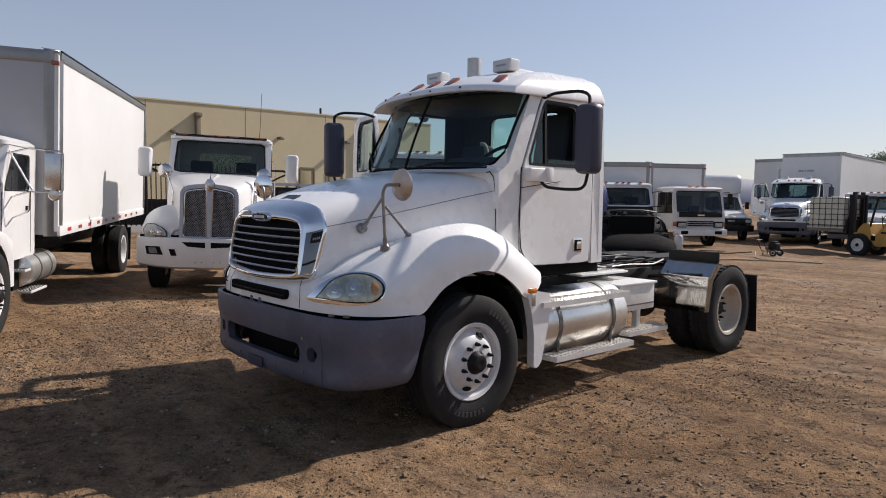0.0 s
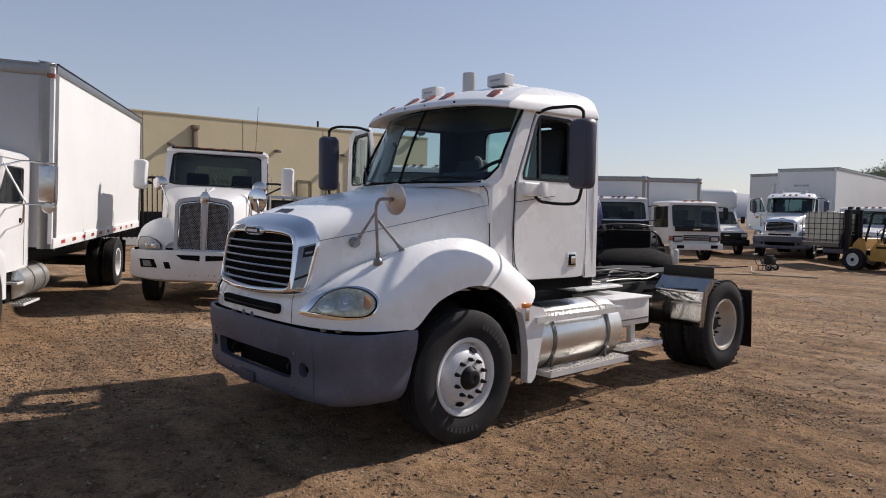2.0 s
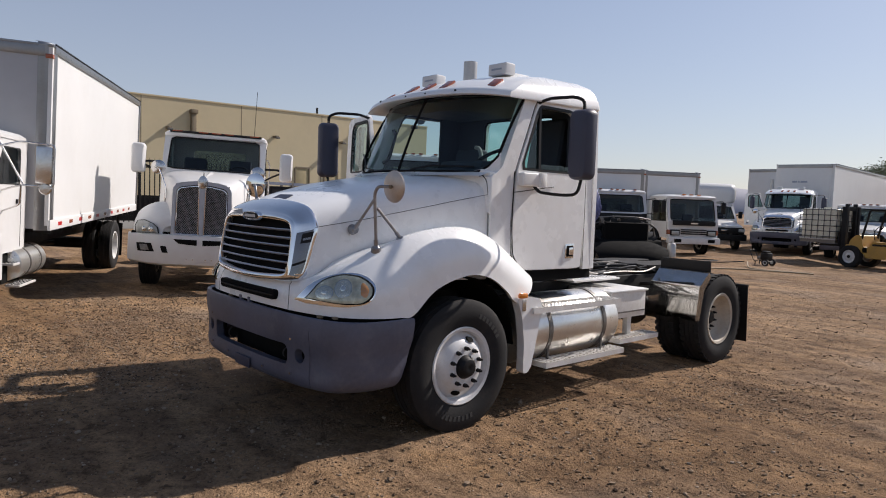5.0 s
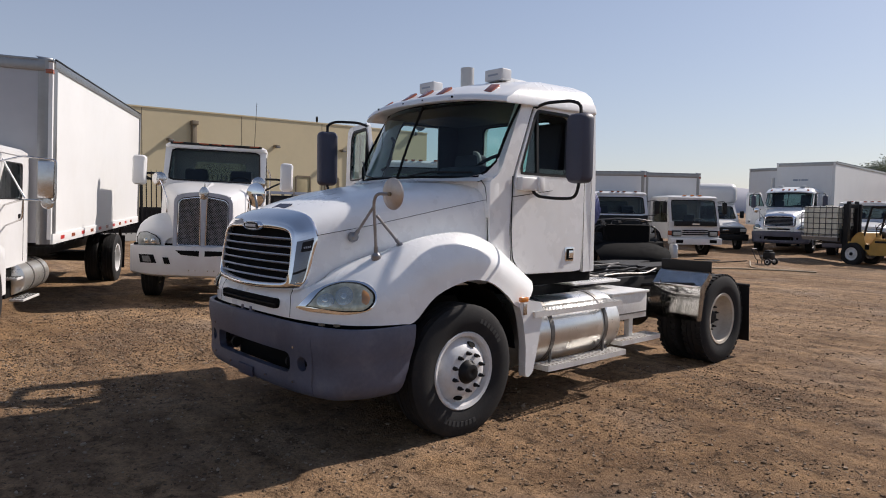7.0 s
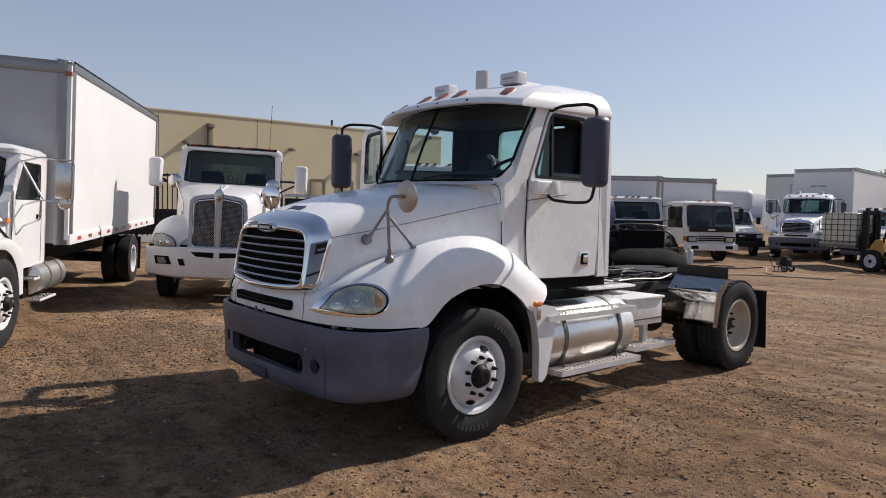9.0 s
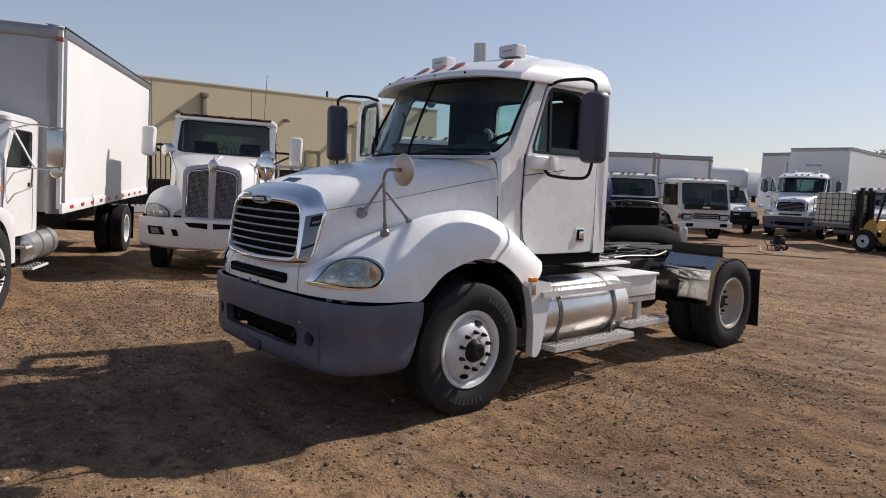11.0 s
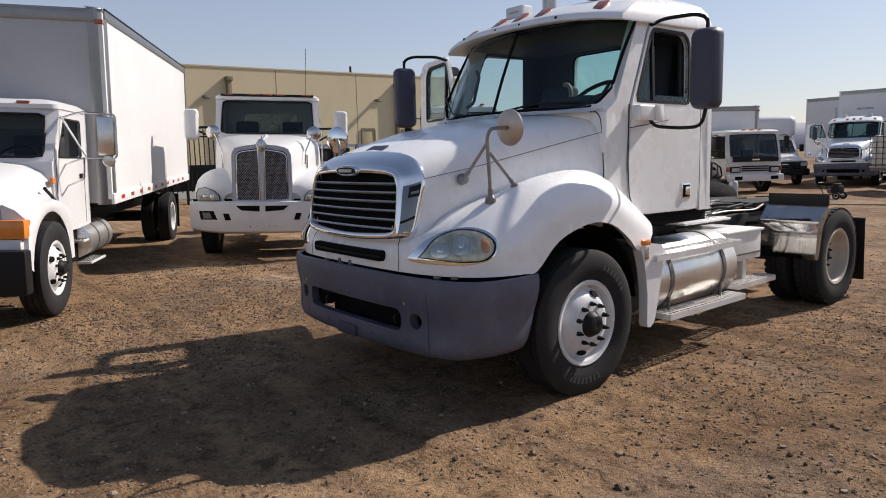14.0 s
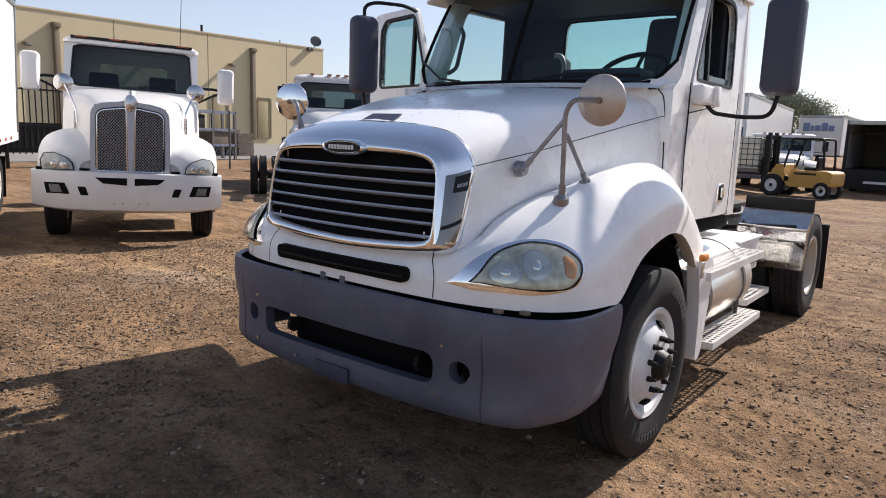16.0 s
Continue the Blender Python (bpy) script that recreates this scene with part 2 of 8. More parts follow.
def stone_mat():
    m, n, l, p = node_mat("gravel_stone")
    geo, rmp = n.new("ShaderNodeNewGeometry"), n.new("ShaderNodeValToRGB")
    e = rmp.color_ramp.elements
    e[0].position, e[0].color = 0.0, (0.075, 0.050, 0.034, 1)
    e[1].position, e[1].color = 1.0, (0.34, 0.27, 0.205, 1)
    e.new(0.45).color = (0.17, 0.115, 0.072, 1)
    e.new(0.8).color = (0.24, 0.175, 0.12, 1)
    l.new(geo.outputs["Random Per Island"], rmp.inputs[0])
    l.new(rmp.outputs[0], p.inputs["Base Color"])
    p.inputs["Roughness"].default_value = 0.92
    p.inputs["Specular IOR Level"].default_value = 0.2
    return m


M_STONE = stone_mat()
# grey-mauve base colour has the distance haze mixed into it
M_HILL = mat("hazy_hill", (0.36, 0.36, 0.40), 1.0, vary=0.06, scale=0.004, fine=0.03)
M_POST = mat("weathered_steel_rod", (0.30, 0.30, 0.31), 0.34, metal=0.8, vary=0.25, scale=14, fine=80, dirt=0.35, dirt_color=(0.16, 0.13, 0.11))
M_MIRRORBACK = mat("dull_brown_mirror", (0.52, 0.45, 0.40), 0.42, metal=0.85, vary=0.12, scale=14, fine=60, dirt=0.3, dirt_color=(0.3, 0.24, 0.2))
M_TOTE = mat("milky_tank_plastic", (0.68, 0.66, 0.55), 0.45, vary=0.08, scale=4, dirt=0.2)
M_GALV = mat("galvanised_steel", (0.45, 0.45, 0.45), 0.45, metal=0.8, vary=0.1, scale=10)
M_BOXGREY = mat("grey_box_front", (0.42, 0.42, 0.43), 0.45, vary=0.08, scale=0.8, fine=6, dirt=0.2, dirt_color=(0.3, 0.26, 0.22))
M_BOXPOST = mat("aluminium_corner_post", (0.30, 0.30, 0.30), 0.34, metal=0.9, vary=0.14, scale=2.5, fine=30, dirt=0.3, dirt_color=(0.2, 0.17, 0.14))
M_BLUE = mat("blue_print", (0.06, 0.13, 0.30), 0.5)
M_TEXTGREY = mat("grey_print", (0.30, 0.34, 0.40), 0.5)
M_WHITEPRINT = mat("white_print", (0.75, 0.75, 0.75), 0.4)


# ---- building helpers ----
def finish(me, angle=35):
    me.polygons.foreach_set("use_smooth", [True] * len(me.polygons))
    me.set_sharp_from_angle(angle=radians(angle))


def part(name, bm, material, parent, label="", angle=35, shadow=True):
    me = bpy.data.meshes.new(name)
    bmesh.ops.recalc_face_normals(bm, faces=bm.faces)
    bm.to_mesh(me)
    bm.free()
    finish(me, angle)
    me.materials.append(material)
    ob = new(name, me)
    ob.parent = parent
    if label:
        tagged(ob, label)
    ob.visible_shadow = shadow
    return ob


def thing(name, m, label, category, group="", kind=""):
    ob = new(name)
    ob.empty_display_size = 0.3
    ob.matrix_world = m
    return tagged(ob, label, category, group, kind)


def box(bm, x0, x1, y0, y1, z0, z1, bev=0.0, seg=2):
    r = bmesh.ops.create_cube(bm, size=1)
    vs = r["verts"]
    for v in vs:
        v.co = ((x0 + x1) / 2 + v.co.x * (x1 - x0), (y0 + y1) / 2 + v.co.y * (y1 - y0), (z0 + z1) / 2 + v.co.z * (z1 - z0))
    if bev:
        es = list({e for v in vs for e in v.link_edges})
        bmesh.ops.bevel(bm, geom=es, offset=bev, segments=seg, affect="EDGES", profile=0.6)
    return bm


def B(*a, bev=0.0, seg=2):
    return box(bmesh.new(), *a, bev=bev, seg=seg)


def cyl(bm, a, b, r, r2=None, seg=16, caps=True):
    a, b = Vector(a), Vector(b)
    d = b - a
    m = Matrix.Translation((a + b) / 2) @ d.to_track_quat("Z", "Y").to_matrix().to_4x4()
    bmesh.ops.create_cone(bm, cap_ends=caps, segments=seg, radius1=r, radius2=r if r2 is None else r2, depth=d.length, matrix=m)
    return bm


def C(a, b, r, r2=None, seg=16):
    return cyl(bmesh.new(), a, b, r, r2, seg)


def loft(bm, rings, closed=True, caps=True):
    """Skins rings of equal length."""
    rows = [[bm.verts.new(p) for p in ring] for ring in rings]
    n = len(rows[0])
    for a, b in zip(rows, rows[1:]):
        for i in range(n if closed else n - 1):
            j = (i + 1) % n
            bm.faces.new((a[i], a[j], b[j], b[i]))
    if caps and closed:
        bm.faces.new(rows[0][::-1])
        bm.faces.new(rows[-1])
    return bm


def tube(bm, pts, r, seg=8, round_=0):
    """A bar bent along a line of points; round_ rounds the corners."""
    pts = [Vector(p) for p in pts]
    if round_:
        out = [pts[0]]
        for a, b, c in zip(pts, pts[1:], pts[2:]):
            u, w = (a - b), (c - b)
            k = min(round_, u.length * 0.48, w.length * 0.48)
            p, q = b + u.normalized() * k, b + w.normalized() * k
            for i in range(6):
                s = i / 5
                out.append(p * (1 - s) ** 2 + b * 2 * s * (1 - s) + q * s * s)
        out.append(pts[-1])
        pts = out
    rings, ref = [], None
    for i, p in enumerate(pts):
        d = (pts[min(i + 1, len(pts) - 1)] - pts[max(i - 1, 0)]).normalized()
        if ref is None:
            ref = d.orthogonal().normalized()
        ref = (ref - d * ref.dot(d)).normalized()
        s = d.cross(ref)
        rings.append([p + (ref * math.cos(t) + s * math.sin(t)) * r for t in (2 * math.pi * k / seg for k in range(seg))])
    return loft(bm, rings)


def lathe(bm, prof, axis="x", seg=40, centre=(0, 0, 0), closed=False):
    """Turns a profile of (along, radius) round an axis."""
    c = Vector(centre)
    rings = []
    for k in range(seg):
        t = 2 * math.pi * k / seg
        ring = []
        for a, r in prof:
            u, w = r * math.cos(t), r * math.sin(t)
            ring.append(c + Vector({"x": (a, u, w), "y": (u, a, w), "z": (u, w, a)}[axis]))
        rings.append([bm.verts.new(p) for p in ring])
    n = len(prof)
    for k in range(seg):
        a, b = rings[k], rings[(k + 1) % seg]
        for i in range(n if closed else n - 1):
            j = (i + 1) % n
            bm.faces.new((a[i], b[i], b[j], a[j]))
    return bm


def extrude_outline(bm, pts, a, b, axis="x"):
    """A flat outline of (u, w) pushed from a to b along an axis."""
    def at(v, u, w):
        return {"x": (v, u, w), "y": (u, v, w), "z": (u, w, v)}[axis]
    return loft(bm, [[at(a, u, w) for u, w in pts], [at(b, u, w) for u, w in pts]])


def round_outline(u0, u1, w0, w1, r, n=5):
    """A rectangle with rounded corners."""
    out = []
    for cu, cw, t0 in ((u1 - r, w1 - r, 0), (u0 + r, w1 - r, 90), (u0 + r, w0 + r, 180), (u1 - r, w0 + r, 270)):
        for k in range(n + 1):
            t = radians(t0 + 90 * k / n)
            out.append((cu + r * math.cos(t), cw + r * math.sin(t)))
    return out


def lerp(a, b, t):
    return a + (b - a) * t


def rise(x, y):
    """The yard is level round the trucks, dips a little beyond and climbs gently far away."""
    a, b = min(1.0, max(0.0, (x + 7.0) / 3.0)), min(1.0, max(0.0, (y - 16.0) / 7.0))
    h = 0.015 * max(0.0, min(90.0, math.hypot(x, y)) - 27.0) - 0.15 * a * a * (3 - 2 * a) * b * b * (3 - 2 * b)
    # the row of parked trucks stands on a patch that slants a little
    u, w = min(1.0, max(0.0, (-2.6 - x) / 1.8)), min(1.0, max(0.0, (x + 20.0) / 5.0)) * min(1.0, max(0.0, (9.5 - y) / 3.0)) * min(1.0, max(0.0, (y + 9.0) / 3.0))
    lx = (x + 4.8) * 0.454 + (y + 3.4) * 0.891
    v = min(1.0, max(0.0, (lx - 1.2) / 1.0))
    return h + u * u * (3 - 2 * u) * w * (0.11 - 0.0335 * lx + 0.04 * v * v * (3 - 2 * v))


# ---- ground ----
def axis_steps(lo, hi, step, far):
    out = list(np.arange(lo, hi + 1e-6, step))
    s, v = step, hi
    while v < far:
        s *= 1.17
        v += s
        out.append(v)
    s, v = step, lo
    while v > -far:
        s *= 1.17
        v -= s
        out.insert(0, v)
    return out


def relief(x, y):
    near = max(0.0, 1.0 - math.hypot(x, y) / 26.0)
    h = noise.noise(Vector((x * 0.5, y * 0.5, 0))) * 0.020 + noise.noise(Vector((x * 2.1, y * 2.1, 3))) * 0.016 + noise.noise(Vector((x * 6.0, y * 6.0, 7))) * 0.013 + noise.noise(Vector((x * 13.0, y * 13.0, 9))) * 0.006
    u = x * 0.79 + y * 0.61
    h += 0.010 * math.sin(u * 3.1 + 1.5 * noise.noise(Vector((x * 0.4, y * 0.4, 5))))
    return h * near - 0.012 * near


def make_ground():
    xs, ys = axis_steps(-8, 7, 0.055, 2600), axis_steps(-5, 9, 0.055, 2600)
    verts = [(x, y, rise(x, y) + relief(x, y)) for y in ys for x in xs]
    nx = len(xs)
    faces = [(j * nx + i, j * nx + i + 1, (j + 1) * nx + i + 1, (j + 1) * nx + i) for j in range(len(ys) - 1) for i in range(nx - 1)]
    me = bpy.data.meshes.new("ground")
    me.from_pydata(verts, [], faces)
    me.polygons.foreach_set("use_smooth", [True] * len(me.polygons))
    me.materials.append(M_GROUND)
    tagged(new("ground", me), "rutted reddish-brown dirt and gravel truck yard", "ground", kind="structure")


make_ground()


# ---- wheels, shared by all vehicles ----
M_RUBBER_WORN = mat("scuffed_rubber", (0.034, 0.033, 0.033), 0.8, vary=0.3, scale=12)

def tyre_profile(r, w, rim):
    h = w / 2
    return [(-h * 0.80, rim), (-h * 0.97, rim + (r - rim) * 0.30), (-h, rim + (r - rim) * 0.55), (-h * 0.95, r - 0.045), (-h * 0.86, r - 0.015), (-h * 0.80, r - 0.003),
            (-h * 0.47, r), (-h * 0.45, r - 0.014), (-h * 0.41, r - 0.014), (-h * 0.39, r + 0.001),
            (-h * 0.03, r + 0.002), (-h * 0.02, r - 0.014), (h * 0.02, r - 0.014), (h * 0.03, r + 0.002),
            (h * 0.39, r + 0.001), (h * 0.41, r - 0.014), (h * 0.45, r - 0.014), (h * 0.47, r),
            (h * 0.80, r - 0.003), (h * 0.86, r - 0.015), (h * 0.95, r - 0.045), (h, rim + (r - rim) * 0.55), (h * 0.97, rim + (r - rim) * 0.30), (h * 0.80, rim)]


def wheel(parent, x, y, r=0.515, w=0.28, rim=0.292, side=1, dish=0.03, mat_rim=None, hub_mat=None, nuts=10, holes=2, seg=56, z=None, far=False, block=False, lettering=False):
    """A wheel at x (its middle) and y; side +1 shows its face towards +x. dish: how far the disc stands out (+) or in (-)."""
    z = r - 0.02 if z is None else z
    mat_rim = mat_rim or M_STEELW
    o = thing("wheel", pose(x, y, z), "", "")
    o.parent = parent
    for k in list(o.keys()):
        del o[k]
    def put(ob):
        ob.scale.x = side
        return ob
    put(part("tyre", lathe(bmesh.new(), tyre_profile(r, w, rim), "x", seg), M_RUBBER, o, angle=40))
    h = w / 2
    bm = bmesh.new()
    # rim barrel with rolled flange, then the disc
    f = h * 0.80
    lathe(bm, [(f - 0.03, rim - 0.03), (f + 0.004, rim - 0.022), (f + 0.012, rim + 0.004), (f + 0.004, rim + 0.012), (f - 0.012, rim + 0.004), (-f, rim - 0.01), (-f, rim - 0.03), (-f + 0.02, rim - 0.035), (f - 0.05, rim - 0.04)], "x", seg, closed=True)
    d = f + dish
    if dish > -0.04:
        disc = [(f - 0.05, rim - 0.032), (f - 0.035, rim - 0.045), (d - 0.035, rim - 0.085), (d - 0.006, rim - 0.115), (d, rim - 0.14), (d, 0.05)]
    else:
        disc = [(f - 0.03, rim - 0.03), (f - 0.09, rim - 0.042), (d + 0.03, rim - 0.055), (d + 0.004, rim - 0.085), (d, rim - 0.11), (d, 0.05)]
    lathe(bm, disc, "x", seg)
    put(part("rim", bm, mat_rim, o, angle=40))
    hub_mat = hub_mat or M_BLACK
    hr = 0.078 if r > 0.45 else 0.05
    put(part("hub", lathe(bmesh.new(), [(d - 0.03, hr + 0.02), (d + 0.012, hr + 0.012), (d + 0.03, hr), (d + 0.052, hr * 0.82), (d + 0.06, hr * 0.5), (d + 0.05, 0.001)], "x", 24), hub_mat, o))
    if not far:
        pc = 0.1425 if r > 0.45 else 0.09
        for k in range(nuts):
            t = 2 * math.pi * (k + 0.5) / nuts
            c = (0, pc * math.cos(t), pc * math.sin(t))
            bm = C((d - 0.005, c[1], c[2]), (d + 0.026, c[1], c[2]), 0.017, 0.015, 8)
            cyl(bm, (d + 0.026, c[1], c[2]), (d + 0.048, c[1], c[2]), 0.010, 0.008, 8)
            put(part("lug_nut", bm, hub_mat, o))
        for k in range(holes):
            t = radians(72 + 360 * k / holes)
            rr = rim - 0.082
            bm = bmesh.new()
            ring = []
            for q in range(14):
                u = 2 * math.pi * q / 14
                a, b = 0.034 * math.cos(u), 0.020 * math.sin(u)
                ring.append((a, b))
            def at(off):
                return [(off - (b * 0.8), (rr + b) * math.cos(t) - a * math.sin(t), (rr + b) * math.sin(t) + a * math.cos(t)) for a, b in ring]
            base = d - 0.022 if dish > -0.04 else d + 0.016
            loft(bm, [at(base - 0.02), at(base + 0.004)])
            put(part("hand_hole", bm, M_GAP, o))
    if lettering:
        # raised sidewall lettering as plain bars, two arcs
        lb = bmesh.new()
        for start, n in ((150, 8), (300, 7)):
            for k in range(n):
                t = radians(start + 6.2 * k)
                m = Matrix.Rotation(t, 4, "X") @ Matrix.Translation((h * 0.985, 0, rim + (r - rim) * 0.50))
                bmesh.ops.create_cube(lb, size=1, matrix=m @ Matrix.Diagonal((0.006, 0.026, 0.038, 1)))
        tagged(put(part("sidewall_bars", lb, M_RUBBER_WORN, o)), kind="stuff")
    if block:
        # tread blocks of the drive tyre's shoulders
        bm = bmesh.new()
        for k in range(44):
            t = 2 * math.pi * k / 44
            c, s = math.cos(t), math.sin(t)
            for sx in (-1, 1):
                m = Matrix.Rotation(t, 4, "X") @ Matrix.Translation((sx * h * 0.66, 0, r + 0.002))
                vs = bmesh.ops.create_cube(bm, size=1, matrix=m @ Matrix.Diagonal((h * 0.42, 0.046, 0.016, 1)))
        tagged(put(part("tyre_tread", bm, M_RUBBER, o)), kind="stuff")
    return o


# ---- the white day-cab road tractor ----
def spline(pts, n):
    """Catmull-Rom through points, n samples a span."""
    P = [Vector(p) for p in pts]
    P = [P[0] * 2 - P[1]] + P + [P[-1] * 2 - P[-2]]
    out = []
    for i in range(1, len(P) - 2):
        a, b, c, d = P[i - 1:i + 3]
        for k in range(n):
            t = k / n
            out.append(0.5 * (2 * b + (c - a) * t + (2 * a - 5 * b + 4 * c - d) * t * t + (3 * b - a - 3 * c + d) * t ** 3))
    out.append(P[-2].copy())
    return out


NOSE = [  # front panel and wing: inner edge, crown, shoulder, lower lip, from the middle of the nose round to the back of the wing
    ((0, -1.150, 1.13), (0, -1.180, 1.10), (0, -1.205, 1.04), (0, -1.210, 0.945)),
    ((0.30, -1.145, 1.13), (0.30, -1.175, 1.10), (0.30, -1.20, 1.04), (0.30, -1.205, 0.945)),
    ((0.55, -1.110, 1.14), (0.57, -1.145, 1.11), (0.60, -1.165, 1.04), (0.60, -1.17, 0.94)),
    ((0.665, -0.99, 1.20), (0.73, -1.06, 1.175), (0.81, -1.105, 1.06), (0.815, -1.11, 0.935)),
    ((0.69, -0.88, 1.28), (0.83, -0.93, 1.24), (0.98, -1.00, 1.08), (1.00, -1.005, 0.93)),
    ((0.715, -0.74, 1.34), (0.91, -0.77, 1.31), (1.09, -0.835, 1.13), (1.12, -0.84, 0.925)),
    ((0.75, -0.58, 1.39), (0.955, -0.58, 1.40), (1.135, -0.62, 1.20), (1.165, -0.62, 0.92)),
    ((0.78, -0.44, 1.42), (0.965, -0.43, 1.47), (1.145, -0.45, 1.28), (1.17, -0.50, 0.93)),
    ((0.80, -0.28, 1.44), (0.985, -0.27, 1.52), (1.155, -0.28, 1.34), (1.175, -0.30, 1.10)),
    ((0.83, 0.0, 1.45), (1.00, 0.0, 1.555), (1.155, 0.0, 1.40), (1.18, 0.0, 1.19)),
    ((0.87, 0.25, 1.42), (1.01, 0.25, 1.525), (1.15, 0.25, 1.37), (1.175, 0.25, 1.165)),
    ((0.90, 0.48, 1.31), (1.02, 0.48, 1.42), (1.145, 0.47, 1.25), (1.17, 0.45, 1.05)),
    ((0.92, 0.70, 1.17), (1.03, 0.70, 1.265), (1.13, 0.66, 1.14), (1.16, 0.57, 0.95)),
    ((0.93, 0.90, 1.06), (1.03, 0.90, 1.13), (1.11, 0.83, 1.04), (1.15, 0.68, 0.93)),
]


def nose_rows(n=4, m=5):
    cols = [spline([s[k] for s in NOSE], n) for k in range(4)]
    return [spline([c[i] for c in cols], m) for i in range(len(cols[0]))]


ROWS_NOSE = nose_rows()


def nose_at(u, v):
    """A point of the nose and wing skin and its normal; u 0..1 round the nose, v 0..1 from top to lip."""
    a, b = u * (len(ROWS_NOSE) - 1), v * (len(ROWS_NOSE[0]) - 1)
    i, j = min(int(a), len(ROWS_NOSE) - 2), min(int(b), len(ROWS_NOSE[0]) - 2)
    s, t = a - i, b - j
    p00, p10, p01, p11 = ROWS_NOSE[i][j], ROWS_NOSE[i + 1][j], ROWS_NOSE[i][j + 1], ROWS_NOSE[i + 1][j + 1]
    p = p00 * (1 - s) * (1 - t) + p10 * s * (1 - t) + p01 * (1 - s) * t + p11 * s * t
    nrm = ((p10 - p00) * (1 - t) + (p11 - p01) * t).cross((p01 - p00) * (1 - s) + (p11 - p10) * s)
    nrm.normalize()
    return p, -nrm


HOOD_Z = [(-1.13, 1.665), (-0.96, 1.728), (-0.7, 1.81), (-0.4, 1.885), (0.0, 1.95), (0.3, 1.985), (0.45, 1.995)]
HOOD_W = [(-1.13, 0.625), (-0.96, 0.66), (-0.5, 0.745), (0.0, 0.85), (0.45, 0.945)]


def along(table, y):
    ys, vs = [t[0] for t in table], [t[1] for t in table]
    return float(np.interp(y, ys, vs))


def hood_ring(y, grow=0.0, low=1.12):
    zt, w = along(HOOD_Z, y) + grow, along(HOOD_W, y) + grow
    half = [(0, zt), (w * 0.35, zt - 0.006), (w * 0.62, zt - 0.022), (w * 0.78, zt - 0.045), (w * 0.88, zt - 0.08), (w * 0.95, zt - 0.13), (w * 0.985, zt - 0.2), (w, zt - 0.3), (w * 1.01, lerp(zt - 0.3, low, 0.5)), (w * 1.015, low)]
    return [(-x, y, z) for x, z in half[:0:-1]] + [(x, y, z) for x, z in half]


def tumble(bm, k=0.03):
    for v in bm.verts:
        t = min(1.0, max(0.0, (v.co.z - 1.9) / 0.85))
        v.co.x *= 1 - k * t ** 1.3
    return bm


def resample(loop, centre, n=64):
    """The outline's points at n even angles round a centre."""
    cu, cw = centre
    out = []
    for k in range(n):
        t = 2 * math.pi * k / n
        du, dw = math.cos(t), math.sin(t)
        best = None
        for (a, b), (c, d) in zip(loop, loop[1:] + loop[:1]):
            ex, ey = c - a, d - b
            den = du * ey - dw * ex
            if abs(den) < 1e-9:
                continue
            r = ((a - cu) * ey - (b - cw) * ex) / den
            s = ((a - cu) * dw - (b - cw) * du) / den
            if r > 0 and -1e-6 <= s <= 1 + 1e-6 and (best is None or r > best):
                best = r
        out.append((cu + du * best, cw + dw * best))
    return out


def holed(outer, inner, a, b, axis="x", n=72):
    """A plate with one opening."""
    cu = sum(p[0] for p in inner) / len(inner)
    cw = sum(p[1] for p in inner) / len(inner)
    O, I = resample(outer, (cu, cw), n), resample(inner, (cu, cw), n)
    def at(v, p):
        return {"x": (v, p[0], p[1]), "y": (p[0], v, p[1]), "z": (p[0], p[1], v)}[axis]
    bm = bmesh.new()
    rings = [[at(a, p) for p in I], [at(a, p) for p in O], [at(b, p) for p in O], [at(b, p) for p in I]]
    loft(bm, rings + [rings[0]], caps=False)
    bmesh.ops.remove_doubles(bm, verts=bm.verts, dist=1e-5)
    return bm


def rounded(loop, r, n=4):
    """Rounds an outline's corners."""
    out = []
    L = [Vector((*p, 0)) for p in loop]
    for i, b in enumerate(L):
        u, w = L[i - 1] - b, L[(i + 1) % len(L)] - b
        k = min(r, u.length * 0.45, w.length * 0.45)
        p, q = b + u.normalized() * k, b + w.normalized() * k
        for j in range(n + 1):
            s = j / n
            v = p * (1 - s) ** 2 + b * 2 * s * (1 - s) + q * s * s
            out.append((v.x, v.y))
    return out


DOOR_OUT = rounded([(0.675, 1.55), (0.70, 1.30), (0.82, 1.18), (1.66, 1.17), (1.67, 2.62), (1.60, 2.665), (1.00, 2.665), (0.955, 2.58), (0.715, 2.03)], 0.05)
DOOR_WIN = rounded([(0.785, 2.055), (1.485, 2.055), (1.50, 2.52), (1.44, 2.585), (1.02, 2.585), (0.985, 2.53)], 0.05)


def mirror_head(parent, x0, x1, y, z0, z1, sx):
    """A tall rounded mirror shell with its glass, facing the back."""
    bm = bmesh.new()
    cx = (x0 + x1) / 2
    rings = []
    for off, k in ((-0.085, 0.55), (-0.075, 0.80), (-0.045, 0.95), (0.0, 1.0), (0.035, 1.0), (0.045, 0.97)):
        hw, hz = (x1 - x0) / 2, (z1 - z0) / 2
        g = (1 - k) * hw
        rings.append([(u, y + off, w) for u, w in round_outline(cx - hw + g, cx + hw - g, z0 + g, z1 - g, 0.055 * (0.6 + 0.4 * k), 5)])
    loft(bm, rings)
    head = part("mirror_head", bm, M_SHELL, parent, "dark grey plastic mirror shell")
    return head


